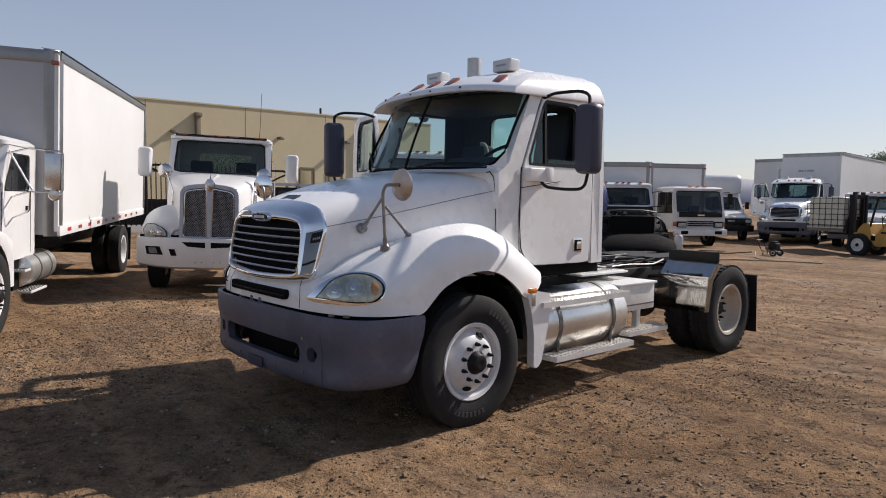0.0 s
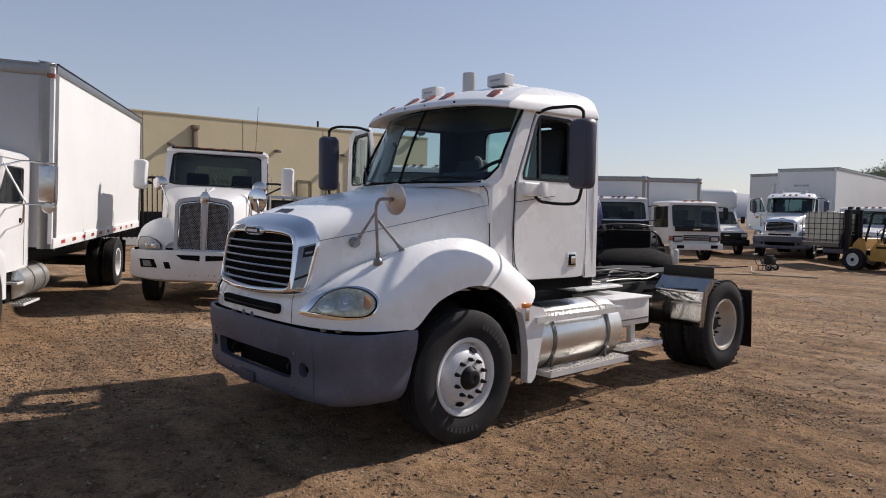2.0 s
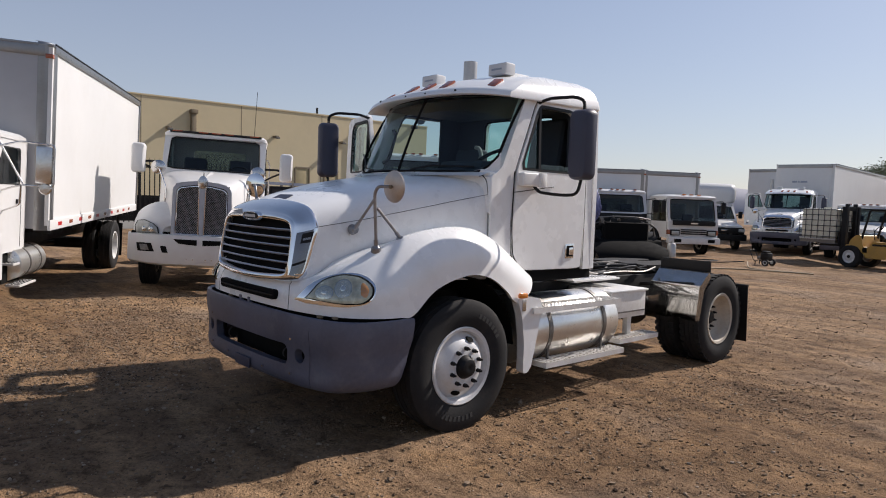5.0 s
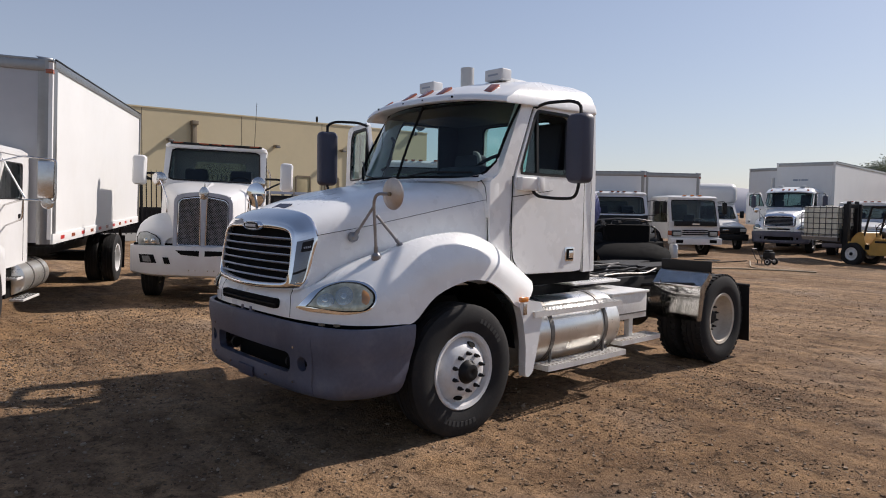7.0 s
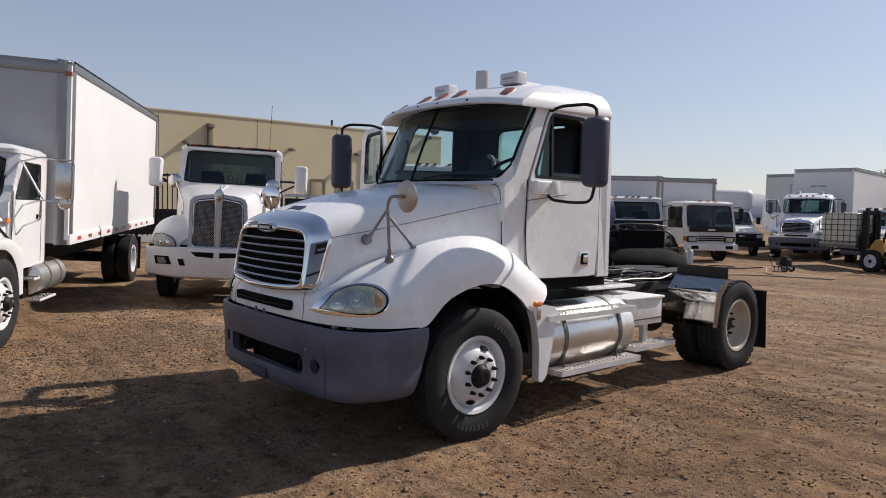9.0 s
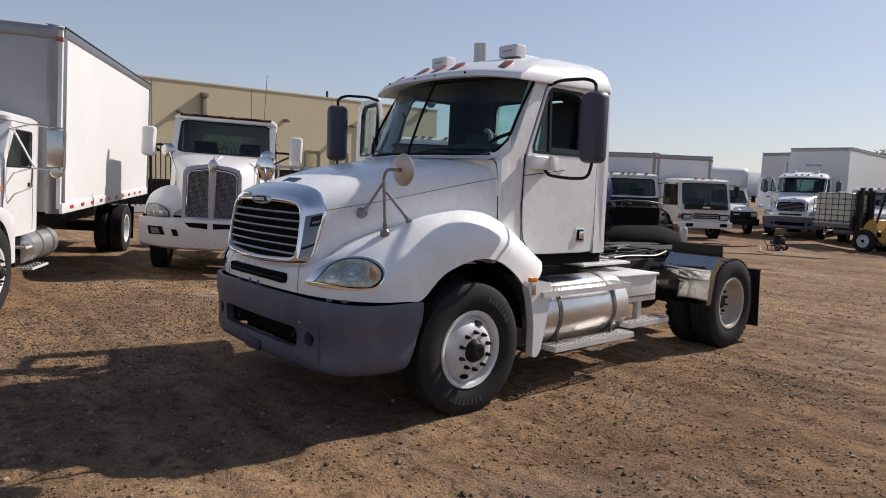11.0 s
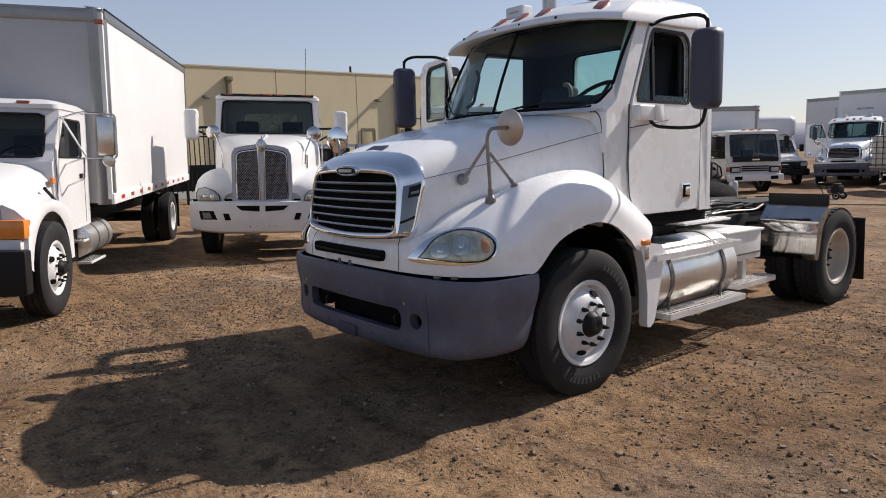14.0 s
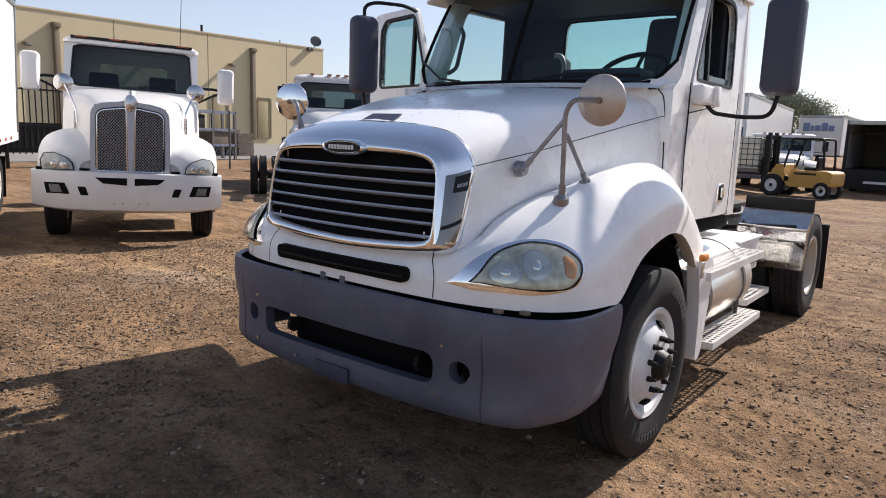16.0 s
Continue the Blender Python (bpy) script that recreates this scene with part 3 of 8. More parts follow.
def semi():
    T = thing("road_tractor", Matrix.Identity(4), "white day-cab road tractor with grey bumper on dirt", "truck")
    # --- bonnet ---
    bm = bmesh.new()
    ys = [-1.03, -1.0, -0.9, -0.75, -0.6, -0.4, -0.2, 0.0, 0.2, 0.34, 0.43]
    loft(bm, [hood_ring(y) for y in ys], closed=False)
    bonnet = part("bonnet", bm, M_WHITE, T, "white sloping bonnet, dusty")
    for sx in (1, -1):
        seam = [(sx * (along(HOOD_W, y) * 1.008 + 0.002), y, z) for y, z in ((-1.0, 1.53), (-0.6, 1.60), (-0.2, 1.685), (0.1, 1.75), (0.42, 1.815))]
        part("seam", tube(bmesh.new(), seam, 0.002, 6), M_GAP, bonnet)
    # low intake on the bonnet top
    sc = bmesh.new()
    zc = along(HOOD_Z, -0.95) - 0.008
    loft(sc, [[(-0.10, -1.0, zc - 0.02), (0.14, -1.0, zc - 0.02), (0.12, -0.90, zc + 0.026), (-0.08, -0.90, zc + 0.026)],
              [(-0.10, -1.0, zc - 0.018), (0.14, -1.0, zc - 0.018), (0.12, -0.90, zc + 0.034), (-0.08, -0.90, zc + 0.034)]])
    part("intake", sc, M_SHELL, bonnet, "dark grey bonnet intake")
    # --- nose and wings ---
    for sx, nm in ((1, "wing"), (-1, "wing")):
        bm = bmesh.new()
        loft(bm, [[(sx * p.x, p.y, p.z) for p in row] for row in ROWS_NOSE], closed=False)
        # folded lip inside the arch
        lips = [row[-1] for row in ROWS_NOSE]
        loft(bm, [[(sx * p.x, p.y, p.z), (sx * (p.x - 0.03), p.y + 0.012, p.z - 0.005), (sx * (p.x - 0.09), p.y + 0.03, p.z + 0.02)] for p in lips], closed=False)
        bmesh.ops.remove_doubles(bm, verts=bm.verts, dist=0.002)
        wing = part(nm, bm, M_WHITE, T, "white moulded wing with flared arch")
        # joint line between nose and wing
        part("seam", tube(bmesh.new(), [nose_at(0.148, v)[0] * 1 + nose_at(0.148, v)[1] * 0.001 if sx > 0 else Vector((-nose_at(0.148, v)[0].x, nose_at(0.148, v)[0].y, nose_at(0.148, v)[0].z)) for v in np.linspace(0.02, 0.98, 12)], 0.0022, 6), M_GAP, wing)
        # rear lower skirt of the wing
        sk = bmesh.new()
        outl = rounded([(0.60, 0.97), (0.72, 0.985), (0.90, 0.955), (0.905, 0.86), (0.86, 0.62), (0.79, 0.345), (0.70, 0.325), (0.70, 0.60), (0.66, 0.82)], 0.04)
        extrude_outline(sk, outl, sx * 1.165, sx * 1.09)
        bmesh.ops.bevel(sk, geom=sk.edges[:], offset=0.006, segments=1, affect="EDGES")
        skirt = part("wing_skirt", sk, M_WHITE, T, "white plastic skirt behind the front wheel")
        part("side_marker", B(*sorted((sx * 1.16, sx * 1.20)), 0.60, 0.69, 0.975, 1.02, bev=0.016), M_AMBER, skirt, "amber side marker lamp")
        part("plate", B(*sorted((sx * 1.16, sx * 1.172)), 0.655, 0.70, 0.865, 0.96, bev=0.003), M_CHROME_DULL, skirt)
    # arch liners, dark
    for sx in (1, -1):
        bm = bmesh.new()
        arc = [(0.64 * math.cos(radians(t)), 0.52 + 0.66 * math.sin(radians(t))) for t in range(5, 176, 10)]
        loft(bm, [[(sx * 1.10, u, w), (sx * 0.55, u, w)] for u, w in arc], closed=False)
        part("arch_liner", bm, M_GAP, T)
    # --- grille ---
    def face_y(x, z):
        return -1.125 - 0.045 * (1 - (x / 0.60) ** 2) - 0.15 * (1.56 - z)
    def both(half):
        return [Vector((-p[0], p[1], p[2])) for p in half[-2:0:-1]] + [Vector(p) for p in half]
    # half outlines, from the top middle round the side to the bottom middle: the line on the bonnet, the fold and the mouth
    back_ = [(x, -1.0, z + 0.006) for x, _, z in hood_ring(-1.0)[9:16]]
    back_ = [(x + 0.006, y, z) for x, y, z in back_] + [(0.651, -1.030, 1.42), (0.654, -1.058, 1.33), (0.656, -1.088, 1.225), (0.648, -1.120, 1.175), (0.60, -1.125, 1.138), (0.45, -1.135, 1.122), (0.20, -1.15, 1.115), (0, -1.155, 1.112)]
    back_[0] = (0, -1.0, back_[0][2])
    fold = [(0, 1.614), (0.22, 1.611), (0.38, 1.602), (0.475, 1.588), (0.53, 1.567), (0.557, 1.535), (0.567, 1.48), (0.573, 1.40), (0.577, 1.32), (0.578, 1.232), (0.566, 1.186), (0.53, 1.157), (0.42, 1.142), (0.20, 1.130), (0, 1.127)]
    mouth = [(0, 1.576), (0.21, 1.574), (0.365, 1.568), (0.45, 1.560), (0.503, 1.545), (0.533, 1.515), (0.551, 1.47), (0.558, 1.40), (0.563, 1.32), (0.563, 1.242), (0.550, 1.207), (0.507, 1.190), (0.40, 1.180), (0.20, 1.170), (0, 1.166)]
    fold3 = [(x, face_y(x, z), z) for x, z in fold]
    mouth3 = [(x, face_y(x, z), z) for x, z in mouth]
    def skin(f):
        """The half outline part of the way from the fold back to the bonnet, swelling outwards."""
        k = math.sin(math.pi * f ** 0.75)
        out = []
        for i, (a, b) in enumerate(zip(fold3, back_)):
            a, b = Vector(a), Vector(b)
            top, side = (1.0 if i < 4 else max(0.0, 1 - (i - 3) / 3)), (0.0 if i < 3 else min(1.0, (i - 2) / 3))
            if i > 10:
                top, side = 0.0, max(0.0, 1 - (i - 10) / 2)
            out.append(a.lerp(b, f) + Vector((0.020 * k * side, -0.010 * k * (top if i < 7 else 0.6), 0.014 * k * top)))
        out[0].x = out[-1].x = 0.0
        return out
    rings = [both([(x * 0.99, y + 0.03, z - 0.01) for x, y, z in back_]), both(back_)] + [both(skin(f)) for f in (0.9, 0.75, 0.6, 0.45, 0.3, 0.16, 0.06)]
    rings += [both(fold3), both([(x, y - 0.008, z) for x, y, z in [(lerp(a[0], b[0], 0.3), lerp(a[1], b[1], 0.3), lerp(a[2], b[2], 0.3)) for a, b in zip(fold3, mouth3)]]),
              both([(x, y - 0.007, z) for x, y, z in [(lerp(a[0], b[0], 0.75), lerp(a[1], b[1], 0.75), lerp(a[2], b[2], 0.75)) for a, b in zip(fold3, mouth3)]]),
              both(mouth3), both([(x, y + 0.06, z) for x, y, z in mouth3])]
    def smooth_loop(r, n=3):
        L = r + r[:3]
        return spline(r[-1:] + L, n)[n:-3 * n]
    grille = loft(bmesh.new(), [smooth_loop(r) for r in rings], caps=False)
    bmesh.ops.recalc_face_normals(grille, faces=grille.faces)
    surround = part("grille_surround", grille, M_CHROME, T, "polished chrome grille surround", angle=50)
    for k in range(6):
        z = 1.500 - k * 0.0577
        half = 0.552 - 0.012 * (k == 0)
        bm = bmesh.new()
        xs = np.linspace(-half, half, 15)
        loft(bm, [[(x, face_y(x, z) + 0.010, z + 0.009), (x, face_y(x, z) + 0.002, z + 0.002), (x, face_y(x, z) + 0.010, z - 0.006), (x, face_y(x, z) + 0.045, z - 0.013), (x, face_y(x, z) + 0.045, z + 0.002)] for x in xs])
        part("grille_bar", bm, M_BAR, surround)
    # plain near-black sheet standing in for the shaded depth behind the bars
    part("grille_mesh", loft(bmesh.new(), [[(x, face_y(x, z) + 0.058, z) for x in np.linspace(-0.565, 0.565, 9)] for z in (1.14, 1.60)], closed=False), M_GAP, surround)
    for x in (-0.50, 0.505):
        for z in (1.535, 1.215):
            part("clip", B(x - 0.006, x + 0.006, face_y(x, z) + 0.03, face_y(x, z) + 0.045, z - 0.017, z + 0.017, bev=0.003), M_CHROME_DULL, surround)
    def oval(a, c, y, z0=1.586):
        return [(a * math.copysign(abs(math.cos(t)) ** 0.75, math.cos(t)), y, z0 + c * math.sin(t)) for t in np.linspace(0, 2 * math.pi, 33)[:-1]]
    part("badge", loft(bmesh.new(), [oval(0.150, 0.040, -1.165), oval(0.142, 0.036, -1.186), oval(0.128, 0.031, -1.192), oval(0.122, 0.028, -1.188)]), M_CHROME, surround, "chrome oval badge with dark centre")
    part("badge_field", loft(bmesh.new(), [oval(0.120, 0.027, -1.180), oval(0.116, 0.025, -1.193)]), M_BLACK, surround)
    for k in range(9):
        part("badge_bar", B(-0.086 + 0.0196 * k, -0.073 + 0.0196 * k, -1.197, -1.192, 1.576, 1.597, bev=0.001), M_WHITEPRINT, surround)
    # smoked panels on the sides of the chrome
    fine = [skin(f) for f in (0.13, 0.33, 0.53, 0.73, 0.93)]
    def side_at(k, f):
        """A point of the side skin: k along the half outline, f 0..1 from front to back of the panel."""
        a, g = f * 4, int(min(f * 4, 3.999))
        i = int(k)
        p, q = fine[g][i].lerp(fine[g][i + 1], k - i), fine[g + 1][i].lerp(fine[g + 1][i + 1], k - i)
        return p.lerp(q, a - g)
    def side_patch(sx, k0, k1, f0, f1, lift, slant=0.0):
        rows = []
        for off in (lift, -0.004):
            rows.append([[side_at(lerp(k0, k1, v) + slant * u, lerp(f0, f1, u)) + Vector((off, -0.3 * off, 0)) for u in np.linspace(0, 1, 5)] for v in np.linspace(0, 1, 7)])
        bm = bmesh.new()
        loft(bm, [[(sx * p.x, p.y, p.z) for p in a + b[::-1]] for a, b in zip(*rows)])
        return bm
    for sx in (1, -1):
        part("side_panel", side_patch(sx, 6.0, 9.95, 0.0, 0.94, 0.003), M_SIDEPANEL, surround, "smoked glossy side panel")
        part("maker_plate", side_patch(sx, 6.15, 6.95, 0.30, 0.97, 0.0055), M_BLACK, surround, "black plate on the chrome side")
        part("side_strip", side_patch(sx, 8.62, 8.80, 0.0, 0.94, 0.0055, -0.35), M_BLACK, surround)
        for k in range(4):
            part("plate_bar", side_patch(sx, 6.55, 6.72, 0.42 + 0.12 * k, 0.50 + 0.12 * k, 0.0075), M_TEXTGREY, surround)
    # white cheek between the bonnet side and the grille's lower back edge
    for sx in (1, -1):
        w = along(HOOD_W, -1.02)
        cheek = [[(sx * w * q, -1.02, z), (sx * (x - 0.005), y + 0.004, z2)] for q, z, (x, y, z2) in zip((0.992, 1.002, 1.007, 1.012, 1.012, 1.0), (1.50, 1.40, 1.32, 1.21, 1.16, 1.12), back_[6:12])]
        part("cheek", loft(bmesh.new(), cheek, closed=False), M_WHITE, T)
    # slot in the nose below the grille: a near-black plate drawn for its shaded hollow
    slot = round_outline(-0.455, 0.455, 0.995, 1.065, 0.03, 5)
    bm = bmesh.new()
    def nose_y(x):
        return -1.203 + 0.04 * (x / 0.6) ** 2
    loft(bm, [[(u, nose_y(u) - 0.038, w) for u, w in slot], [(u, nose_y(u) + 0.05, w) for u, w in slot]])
    sl = part("nose_slot", bm, M_GAP, T, "near-black plate standing in for the shaded nose slot")
    part("slot_bar", loft(bmesh.new(), [[(x, nose_y(x) - 0.042, 1.022), (x, nose_y(x) - 0.042, 1.030), (x, nose_y(x) + 0.01, 1.030), (x, nose_y(x) + 0.01, 1.022)] for x in np.linspace(-0.44, 0.44, 9)]), M_BLACK, sl)
    # --- bumper ---
    def bump_plan(s):
        return spline([(0, -1.225, 0), (0.35, -1.22, 0), (0.62, -1.20, 0), (0.84, -1.158, 0), (1.04, -1.075, 0), (1.155, -0.93, 0), (1.185, -0.74, 0), (1.178, -0.50, 0)], 8)
    half = bump_plan(0)
    plan = [Vector((-p.x, p.y, 0)) for p in half[:0:-1]] + half
    # even steps along the bumper
    cum = [0.0]
    for a, b in zip(plan, plan[1:]):
        cum.append(cum[-1] + (b - a).length)
    NS = 150
    ss = np.linspace(0, cum[-1], NS)
    px, py = np.interp(ss, cum, [p.x for p in plan]), np.interp(ss, cum, [p.y for p in plan])
    prof = [(0.90, 0.035), (0.912, 0.012), (0.905, 0.0), (0.87, -0.006), (0.82, -0.006), (0.78, -0.003), (0.75, 0.0), (0.72, 0.006), (0.69, 0.012), (0.66, 0.016), (0.63, 0.018), (0.60, 0.018), (0.57, 0.018), (0.54, 0.016), (0.51, 0.012), (0.48, 0.010), (0.45, 0.015), (0.425, 0.028), (0.41, 0.05)]
    bm = bmesh.new()
    grid = []
    for i in range(NS):
        x, y = px[i], py[i]
        j0, j1 = max(0, i - 1), min(NS - 1, i + 1)
        tx, ty = px[j1] - px[j0], py[j1] - py[j0]
        ln = math.hypot(tx, ty)
        nx, ny = -ty / ln, tx / ln
        col = []
        end = max(0.0, (abs(x) - 1.05) / 0.12) if y > -0.9 else 0.0
        for z, inset in prof:
            inset += 0.045 * min(1.0, max(0.0, (abs(x) - 1.0) / 0.14)) * max(0.0, (0.60 - z) / 0.19) ** 1.5
            zz = z
            zz += 0.018 * (1 - (x / 1.17) ** 2) * (z > 0.8)
            lean = 0.10 * min(1.0, max(0.0, (y + 0.80) / 0.30)) * ((0.905 - z) / 0.48) ** 1.6 if z < 0.905 else 0.0
            col.append(bm.verts.new((x + nx * inset, y + ny * inset - lean, zz)))
        grid.append(col)
    def opening(x, z):
        d1 = max(abs(x) - 0.555, 0) ** 2 + max(abs(z - 0.625) - 0.026, 0) ** 2
        d2 = (abs(x) - 0.735) ** 2 + (z - 0.635) ** 2
        return (math.sqrt(d1) < 0.048, math.sqrt(d2) < 0.052)
    keep = []
    for i in range(NS - 1):
        for j in range(len(prof) - 1):
            q = (grid[i][j], grid[i + 1][j], grid[i + 1][j + 1], grid[i][j + 1])
            c = sum((v.co for v in q), Vector()) / 4
            if c.y < -0.9 and any(opening(c.x, c.z)):
                continue
            keep.append(bm.faces.new(q))
    bm.verts.ensure_lookup_table()
    for v in bm.verts:
        if v.link_faces and len(v.link_faces) < 4 and v.co.y < -0.9 and 0.5 < v.co.z < 0.75 and abs(v.co.x) < 0.85:
            if abs(v.co.x) > 0.655:
                c, r, cx = Vector((0.735 * (1 if v.co.x > 0 else -1), 0, 0.635)), 0.052, None
                d = Vector((v.co.x - c.x, 0, v.co.z - c.z))
                d.normalize()
                v.co.x, v.co.z = c.x + d.x * r, c.z + d.z * r
            else:
                bx, bz = max(-0.555, min(0.555, v.co.x)), max(0.599, min(0.651, v.co.z))
                d = Vector((v.co.x - bx, 0, v.co.z - bz))
                if d.length > 1e-4:
                    d.normalize()
                    v.co.x, v.co.z = bx + d.x * 0.048, bz + d.z * 0.048
    loose = [v for v in bm.verts if not v.link_faces]
    bmesh.ops.delete(bm, geom=loose, context="VERTS")
    be = [e for e in bm.edges if e.is_boundary and all(0.5 < v.co.z < 0.75 and v.co.y < -0.9 and abs(v.co.x) < 0.85 for v in e.verts)]
    ex = bmesh.ops.extrude_edge_only(bm, edges=be)
    for v in [g for g in ex["geom"] if isinstance(g, bmesh.types.BMVert)]:
        v.co.y += 0.06
    bumper = part("bumper", bm, M_BUMPER, T, "scuffed dark grey plastic bumper", angle=45)
    # end cap joints and bolts
    for sx in (1, -1):
        part("joint", tube(bmesh.new(), [(sx * 0.845, -1.158 + o, z) for z, o in ((0.905, 0.0), (0.80, -0.004), (0.66, 0.012), (0.5, 0.008), (0.43, 0.02))], 0.0022, 6), M_SHELL, bumper)
        for x, z in ((0.66, 0.745), (0.66, 0.50), (0.80, 0.83), (0.30, 0.485)):
            y = float(np.interp(x, [p.x for p in half], [p.y for p in half]))
            part("bolt", C((sx * x, y - 0.004, z), (sx * x, y + 0.03, z), 0.009, seg=10), M_CHROME_DULL, bumper)
        part("fog_pocket", C((sx * 0.735, -1.075, 0.635), (sx * 0.735, -1.06, 0.635), 0.06, seg=20), M_GAP, bumper)
    part("plate_recess", B(-0.14, 0.10, -1.232, -1.215, 0.425, 0.505, bev=0.006), M_SHELL, bumper, "dark number plate recess")
    # coloured near-black so the bumper opening looks shaded inside
    part("crossmember", B(-0.50, 0.62, -1.05, -0.98, 0.50, 0.72, bev=0.01), M_GAP, T)
    for sx in (1, -1):
        part("tow_eye", C((sx * 0.46 - 0.012, -1.10, 0.60), (sx * 0.46 + 0.012, -1.10, 0.60), 0.04, seg=20), M_BLACK, T)
    # near-black sheet drawn for the shaded gap, and brackets, between bumper and nose
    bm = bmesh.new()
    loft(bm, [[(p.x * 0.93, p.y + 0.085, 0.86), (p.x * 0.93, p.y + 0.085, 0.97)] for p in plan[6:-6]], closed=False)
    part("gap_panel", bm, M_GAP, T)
    for x in (-0.12, 0.02):
        part("bracket", B(x, x + 0.035, -1.215, -1.19, 0.905, 0.965, bev=0.004), M_BUMPER, T)
    for x, y in ((-0.35, -1.2), (0.86, -1.11), (0.955, -1.05)):
        part("clip", B(x, x + 0.04, y, y + 0.03, 0.918, 0.935, bev=0.003), M_TANDARK, T)
    # --- headlamps ---
    def patch(outline, lift, n=40, thick=0.012):
        """A cap that follows the wing's skin inside an outline of (u, v)."""
        cu = sum(p[0] for p in outline) / len(outline)
        cv = sum(p[1] for p in outline) / len(outline)
        bm = bmesh.new()
        rings = []
        for k, dome in ((0.0, 1.0), (0.35, 0.93), (0.7, 0.62), (0.9, 0.28), (1.0, 0.0)):
            r = []
            for u, v in outline:
                p, nn = nose_at(cu + (u - cu) * max(k, 0.02), cv + (v - cv) * max(k, 0.02))
                r.append(p + nn * (lift + thick * dome))
            rings.append(r)
        edge = []
        for u, v in outline:
            p, nn = nose_at(u, v)
            edge.append(p - nn * 0.012)
        rings.append(edge)
        loft(bm, rings, caps=False)
        bm.faces.new(list(bm.verts)[:len(outline)])
        return bm
    outer = [tuple(p[:2]) for p in spline([(a, b, 0) for a, b in LAMP_OUT], 5)[:-1]]
    inner = [tuple(p[:2]) for p in spline([(a, b, 0) for a, b in LAMP_IN], 5)[:-1]]
    def flip(bm, sx):
        if sx < 0:
            for v in bm.verts:
                v.co.x = -v.co.x
        return bm
    for sx in (1, -1):
        lamp = part("headlamp", flip(patch(outer, 0.004, thick=0.006), sx), M_CHROME, T, "headlamp with chrome bezel and hazy lens")
        part("gasket", flip(patch([(lerp(0.305, u, 1.07), lerp(0.64, v, 1.10)) for u, v in inner], 0.014, thick=0.004), sx), M_GAP, lamp)
        part("lamp_back", flip(patch(inner, 0.017, thick=0.003), sx), M_LAMPBACK, lamp, "bright reflector panel")
        def bowl(cu, cv, ru, rv, lift, dome, name, mtl):
            ring = [(cu + ru * math.cos(t), cv + rv * math.sin(t)) for t in np.linspace(0, 2 * math.pi, 25)[:-1]]
            return part(name, flip(patch(ring, lift, thick=dome), sx), mtl, lamp)
        for cu, cv, ru, rv in ((0.266, 0.63, 0.026, 0.095), (0.318, 0.61, 0.024, 0.105)):
            bowl(cu, cv, ru, rv, 0.022, 0.002, "bowl_rim", M_CHROME_DULL)
            bowl(cu, cv, ru * 0.86, rv * 0.86, 0.0245, 0.002, "reflector", M_BOWL)
            bowl(cu, cv, ru * 0.30, rv * 0.30, 0.027, 0.004, "bulb_cap", M_CHROME)
        amb = [tuple(p[:2]) for p in spline([(a, b, 0) for a, b in LAMP_TURN], 5)[:-1]]
        part("turn_lamp", flip(patch(amb, 0.023, thick=0.004), sx), M_AMBERHAZE, lamp, "amber turn lamp behind the lens")
        part("lens", flip(patch(inner, 0.033, thick=0.008), sx), M_CLEAR, lamp, "clear headlamp lens").visible_shadow = False
    # --- wing mirrors on tripods, driver's and far side ---
    for sx in (1, -1):
        mm = bmesh.new()
        c = Vector((sx * 1.06, -0.63, 1.835))
        ax = Vector((0.03 if sx > 0 else 0.40, -0.97, -0.05)).normalized()
        rot = ax.to_track_quat("Z", "Y").to_matrix().to_4x4()
        prof = [(0.025, 0.001), (0.024, 0.04), (0.016, 0.085), (0.004, 0.112), (-0.004, 0.114), (-0.010, 0.108), (-0.010, 0.001)]
        rings = []
        for k in range(32):
            t = 2 * math.pi * k / 32
            rings.append([c + rot @ Vector((r * math.cos(t), r * math.sin(t), a)) for a, r in prof])
        loft(mm, rings + [rings[0]], closed=False)
        bmesh.ops.remove_doubles(mm, verts=mm.verts, dist=1e-4)
        wm = part("wing_mirror", mm, M_MIRRORBACK if sx > 0 else M_CHROME, T, "round chrome convex mirror on a tripod")
        a, foot1, foot2, anchor = Vector((sx * 0.93, -0.70, 1.80)), Vector((sx * 0.91, -0.66, 1.395)), Vector((sx * 0.925, -0.45, 1.46)), Vector((sx * 0.745, -0.74, 1.52))
        part("post", tube(bmesh.new(), [foot1, Vector((sx * 0.92, -0.695, 1.78)), Vector((sx * 0.95, -0.69, 1.835)), c + ax * 0.02], 0.012, 8, 0.04), M_POST, wm)
        for p, q, r in ((foot1, Vector((sx * 0.92, -0.695, 1.78)), 0.017), (foot2, Vector((sx * 0.922, -0.67, 1.68)), 0.015), (anchor, Vector((sx * 0.915, -0.69, 1.745)), 0.015)):
            d = (q - p).normalized()
            part("collar", C(p + d * 0.012, p + d * 0.060, r, seg=12), M_POST, wm)
        part("brace", tube(bmesh.new(), [foot2, Vector((sx * 0.922, -0.67, 1.68))], 0.0105, 8), M_POST, wm)
        part("brace", tube(bmesh.new(), [anchor, Vector((sx * 0.915, -0.69, 1.745))], 0.0105, 8), M_POST, wm)
        for f, nn in ((foot1, Vector((sx * 0.25, -0.25, 1))), (foot2, Vector((sx * 0.3, -0.2, 1))), (anchor, Vector((sx * 1, -0.1, 0.12)))):
            nn.normalize()
            bm = C(f - nn * 0.03, f + nn * 0.003, 0.040, 0.034, 24)
            cyl(bm, f + nn * 0.001, f + nn * 0.020, 0.028, 0.013, 20)
            part("foot", bm, M_POST, wm)
